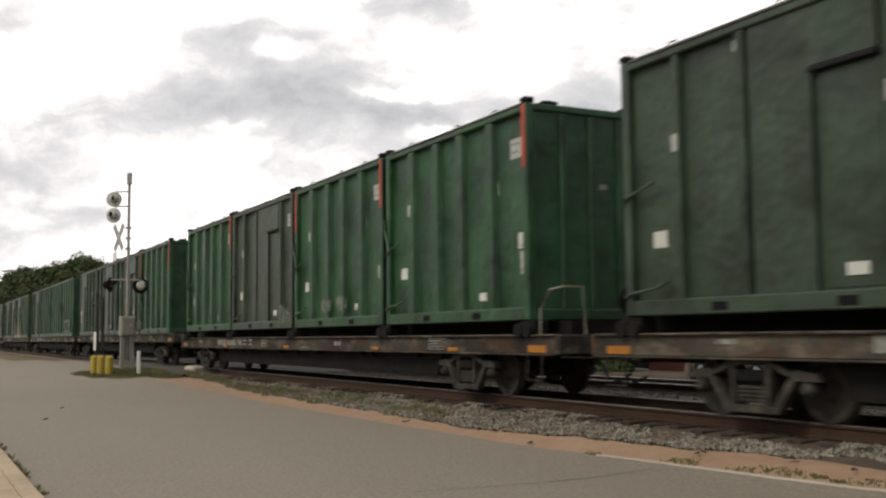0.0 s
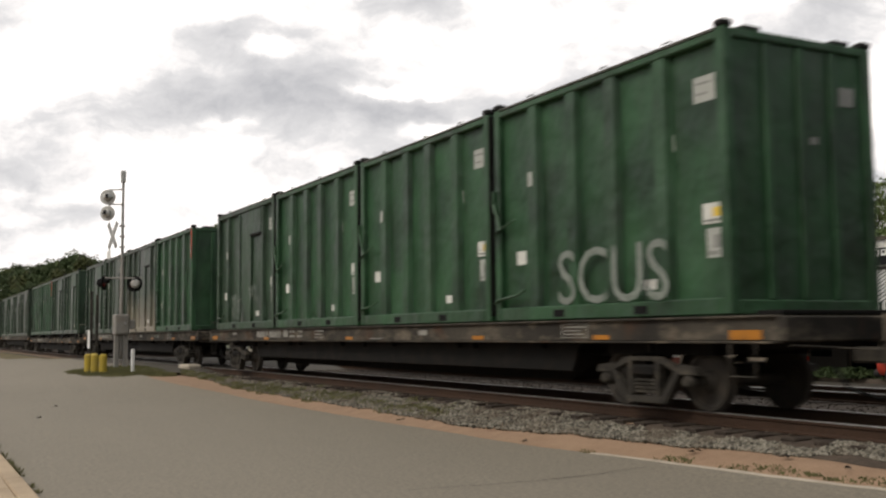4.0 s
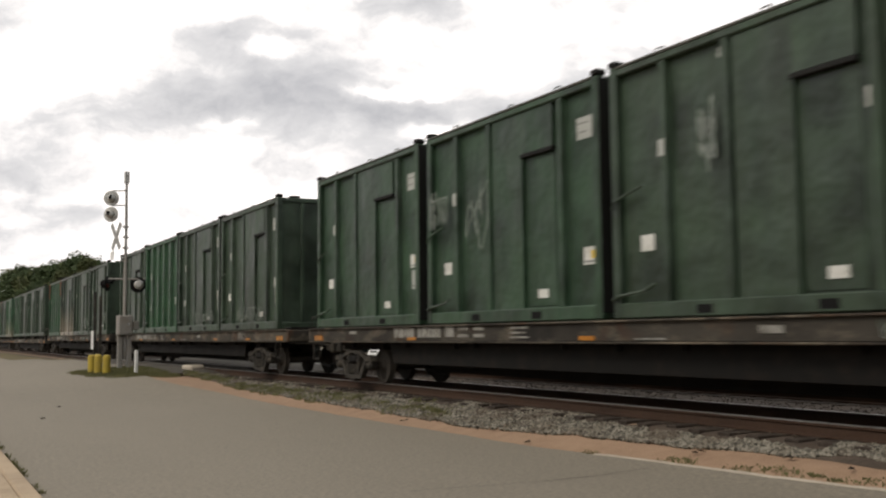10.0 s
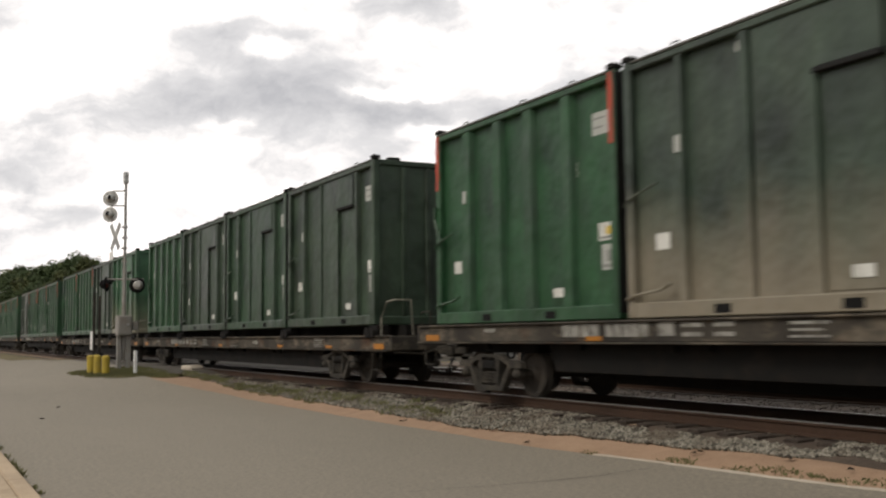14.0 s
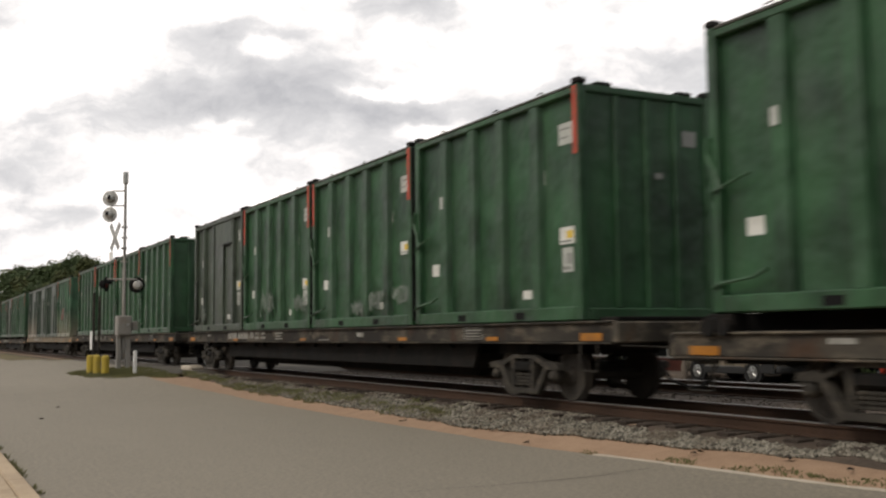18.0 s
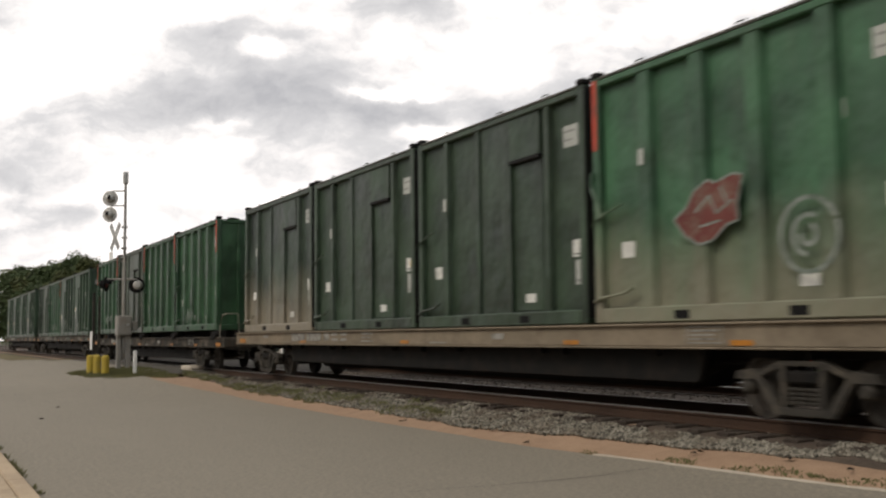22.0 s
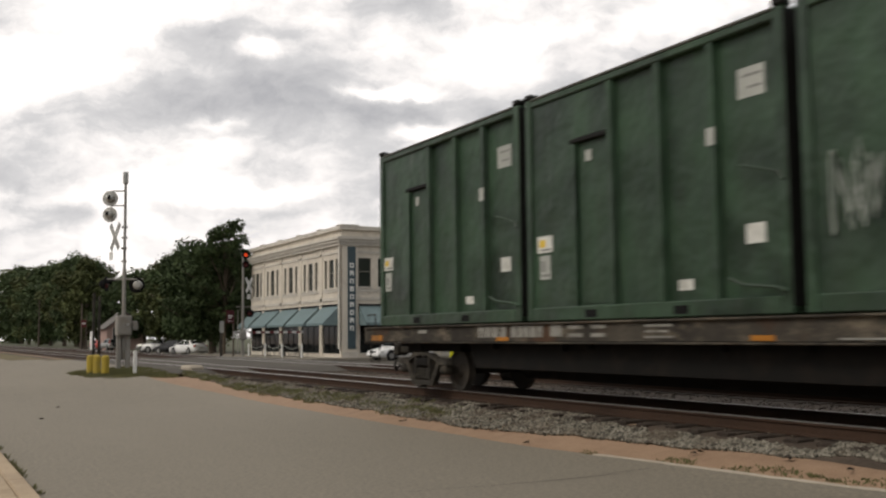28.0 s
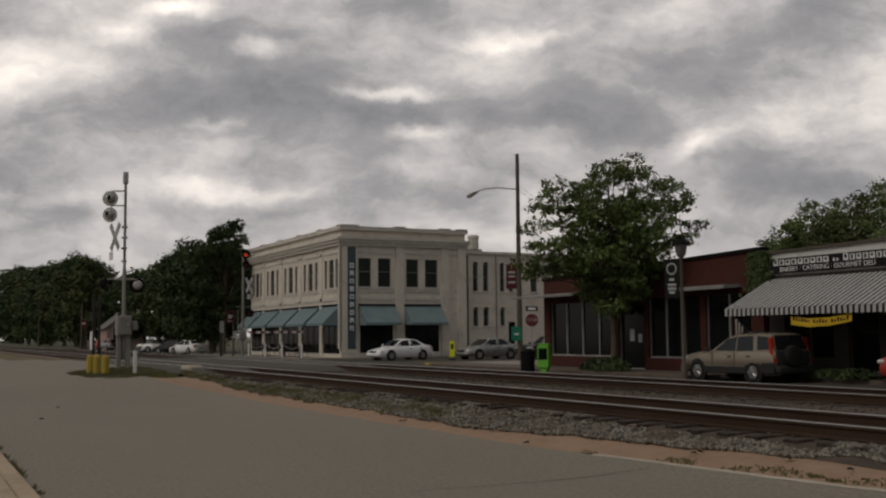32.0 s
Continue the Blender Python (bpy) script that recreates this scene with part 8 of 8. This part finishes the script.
SPIRE = [(0.9, 11.6, 0.7, 0.5), (0.0, 11.0, 0.8, 0.6), (-0.9, 10.6, 0.8, 0.5), (1.4, 10.4, 0.7, 0.5), (0.4, 9.8, 1.1, 0.7), (-1.2, 9.4, 1.0, 0.6), (1.6, 9.0, 0.8, 0.5), (0.2, 8.4, 1.4, 0.7),
         (-1.6, 8.0, 1.2, 0.7), (1.5, 7.6, 0.9, 0.6), (0.0, 7.0, 1.5, 0.7), (-1.8, 6.4, 1.3, 0.7), (1.4, 6.2, 1.0, 0.6), (0.0, 5.4, 1.5, 0.7), (-1.5, 4.8, 1.2, 0.7), (1.3, 4.6, 1.0, 0.6), (0.0, 3.8, 1.4, 0.7)]
layered_tree("open dark green tree beside the corner building", (-90.6, 25.4, 0), SPIRE, (0.27, 0.963), 2.8, LEAF_DARK, 12, 0.9, 0.15)
tree("dark green broad tree along the street", (-99.0, 27.5, 0), 10.6, 4.6, 2.2, LEAF_DARK, 16000, 0.2, 3, n_clump=80)
tree("yellowing broad tree along the street", (-109.0, 29.5, 0), 10.6, 5.2, 2.0, LEAF_WARM, 14000, 0.21, 4, n_clump=90)
tree("dark green broad tree along the street", (-104.0, 25.8, 0), 10.6, 4.4, 1.6, LEAF_DARK, 15000, 0.19, 6, n_clump=80)
tree("yellowing broad tree along the street", (-114.0, 27.0, 0), 10.2, 4.6, 1.6, LEAF_WARM, 15000, 0.2, 7, n_clump=80)
tree("dark green broad tree along the street", (-95.0, 25.4, 0), 10.4, 3.8, 1.6, LEAF_DARK, 15000, 0.18, 8, n_clump=80)
tree("yellowing broad tree along the street", (-120.0, 31.0, 0), 11.0, 5.0, 2.0, LEAF_WARM, 14000, 0.22, 5, n_clump=80)
for i, (x, y, h, r) in enumerate(((-140, 33, 12.2, 4.6), (-152, 31, 11.6, 4.2), (-163, 29.5, 10.8, 3.8), (-180, 27, 14.2, 5.2), (-192, 28.4, 15.6, 5.6), (-205, 30, 16.4, 6.0), (-228, 32.5, 18, 7), (-250, 33, 19, 7.6), (-275, 33, 19.5, 8.2), (-305, 34, 21, 8.8), (-345, 35, 23.2, 10), (-400, 38, 26.5, 12), (-470, 42, 31, 15))):
    tree("tall dark green tree in the woods", (x, y, 0), h, r, 2.0, LEAF_DARK if i % 3 else LEAF_WARM, 12000, 0.04 * r + 0.08, 20 + i, n_clump=90, group="far woods")
for i, (x, y, h, r) in enumerate(((-47.5, 50, 8.4, 3.6), (-43.0, 48, 9.6, 3.8), (-38.5, 46, 9.6, 4.0), (-34.0, 46, 10.9, 4.2), (-29, 47, 11.6, 4.4))):
    tree("green tree behind the shops", (x, y, 0), h, r, 2.2, LEAF if i % 2 else LEAF_WARM, 16000, 0.105, 40 + i, n_clump=110, group="trees behind the shops", tight=True)


def shrub(at, r, h, seed, label):
    rng_ = random.Random(seed)
    vs, fs = [], []
    for _ in range(900):
        d = Vector((rng_.gauss(0, 1), rng_.gauss(0, 1), abs(rng_.gauss(0, 1)))).normalized() * rng_.random() ** 0.4
        p = Vector((d.x * r, d.y * r * 0.7, d.z * h + 0.05))
        s, n = rng_.uniform(0.04, 0.09), len(vs)
        u = Vector((rng_.uniform(-1, 1), rng_.uniform(-1, 1), rng_.uniform(-1, 1))).normalized()
        w = u.orthogonal().normalized()
        vs += [tuple(p - u * s), tuple(p - w * s * 0.6), tuple(p + u * s), tuple(p + w * s * 0.6)]
        fs.append((n, n + 1, n + 2, n + 3))
    me = bpy.data.meshes.new("shrub")
    me.from_pydata(vs, [], fs)
    me.materials.append(LEAF_DARK)
    ob = tagged(new("shrub", me), label, "shrub", "shrubs by the shops")
    ob.matrix_basis = pose(*at)


shrub((-33.6, 25.2, 0.1), 1.0, 0.55, 1, "low clipped green shrub under the street tree")
shrub((-34.9, 25.3, 0.1), 0.8, 0.5, 2, "low clipped green shrub under the street tree")
shrub((-21.0, 26.3, 0.1), 0.6, 1.1, 3, "leafy green shrub in front of the bakery")
shrub((-22.6, 26.4, 0.1), 0.8, 0.32, 4, "leafy green shrub in front of the bakery")
shrub((-23.7, 26.5, 0.1), 0.9, 0.28, 5, "low green planting in front of the bakery")
for x, y, h in ((-205, 22.5, 9.0), (-150, 22.0, 6.5)):
    th = thing("utility_pole", "thin pale utility pole in the distance", "utility pole", "far poles", at=pose(x, y, 0))
    part("pole", Shape().ring((0, 0, 0), (0, 0, 1), [(0, 0.16), (h, 0.1)], 8), POLE_WOOD, th)


# ---- unseen brick blocks, added behind and beside the camera to cut sky light ----
s = Shape().box(-90, 70, -30, -17, 0, 6.5)
tagged(part("wall_south", s, BRICK), "unseen dark brick block added behind the near pavement to cut sky light", "wall", kind="structure")
s = Shape().box(-13.9, 60, 27.3, 40, 0, 4.6)
tagged(part("wall_east", s, BRICK), "unseen brick block added beside the bakery to cut sky light", "wall", kind="structure")


# small pale house far beyond the crossing
def far_house():
    th = thing("house", "small pale pink gabled house beyond the crossing", "house", at=pose(-152, 28.3, 0))
    wall = surface("faded_pink_clapboard", (0.36, 0.25, 0.22), 0.85, vary=0.15, stain=(0.25, 0.18, 0.15))
    roof = surface("grey_shingle_roof", (0.16, 0.15, 0.14), 0.9, vary=0.3)
    part("wall", Shape().prism([(-2.6, 0), (2.6, 0), (2.6, 3.2), (0, 5.2), (-2.6, 3.2)], -6.0, 0.0, "x"), wall, th)
    for sy in (-1, 1):
        part("roof", Shape().prism([(sy * 2.95, 2.95), (sy * 2.95, 3.1), (0, 5.45), (0, 5.25)], -6.3, 0.35, "x"), roof, th)
    for y in (-1.3, 1.2):
        w = part("window", Shape().box(0.002, 0.03, y - 0.45, y + 0.45, 1.6, 3.1), DARK_GLASS, th)
        part("window_frame", Shape().box(0.031, 0.06, y - 0.5, y - 0.42, 1.55, 3.15), WOOD_WHITE, w)
        part("window_frame", Shape().box(0.031, 0.06, y + 0.42, y + 0.5, 1.55, 3.15), WOOD_WHITE, w)
    return th


far_house()
kerb_line = Shape()
for k in range(12):
    a0, a1 = radians(180 + 7.5 * k), radians(180 + 7.5 * (k + 1))
    o, q = (-48.6, 27.0), 2.4
    ring_ = [(o[0] + r_ * math.cos(a), o[1] + r_ * math.sin(a), z) for a in (a0, a1) for r_, z in ((q, -0.05), (q, 0.15), (q - 0.18, 0.15), (q - 0.18, -0.05))]
    kerb_line.add(ring_, [(0, 1, 5, 4), (1, 2, 6, 5), (2, 3, 7, 6), (0, 3, 2, 1), (4, 5, 6, 7)])
tagged(part("kerb_painted", kerb_line, YELLOW), "faded yellow painted kerb round the street corner", "kerb", kind="structure")


def motions():
    """The train runs through towards +x, its wheels roll, the clouds drift."""
    times = [0, 1, 2, 3, 4, 5, 6.5, 8, 10, 12, 14, 16, 18, 20, 22, 24, 26, 28, 30, 32]
    for ob, x, y, z, turn in MOVING:
        walk(ob, [(t, pose(x + travelled(t), y, z, 0, 0, turn)) for t in times])
    for side, sets in WHEELS.items():
        rows = [(k / FPS, pose(side * TRUCK_HALF, 0, 0.42, 0, math.degrees(travelled(k / FPS) / 0.42) % 360, 0)) for k in range(32 * FPS + 1)]
        walk(sets[0], rows)
        for ws in sets[1:]:
            ws.rotation_mode = "QUATERNION"
            keys = ws.animation_data_create()
            keys.action = sets[0].animation_data.action
            keys.action_slot = sets[0].animation_data.action_slot
    base = aim(0, 0)
    walk(CLOUDS, [(t, base @ pose(0, 0, 0, 0, 0.028 * (t - 30), 0)) for t in (0, 16, 32)])


motions()
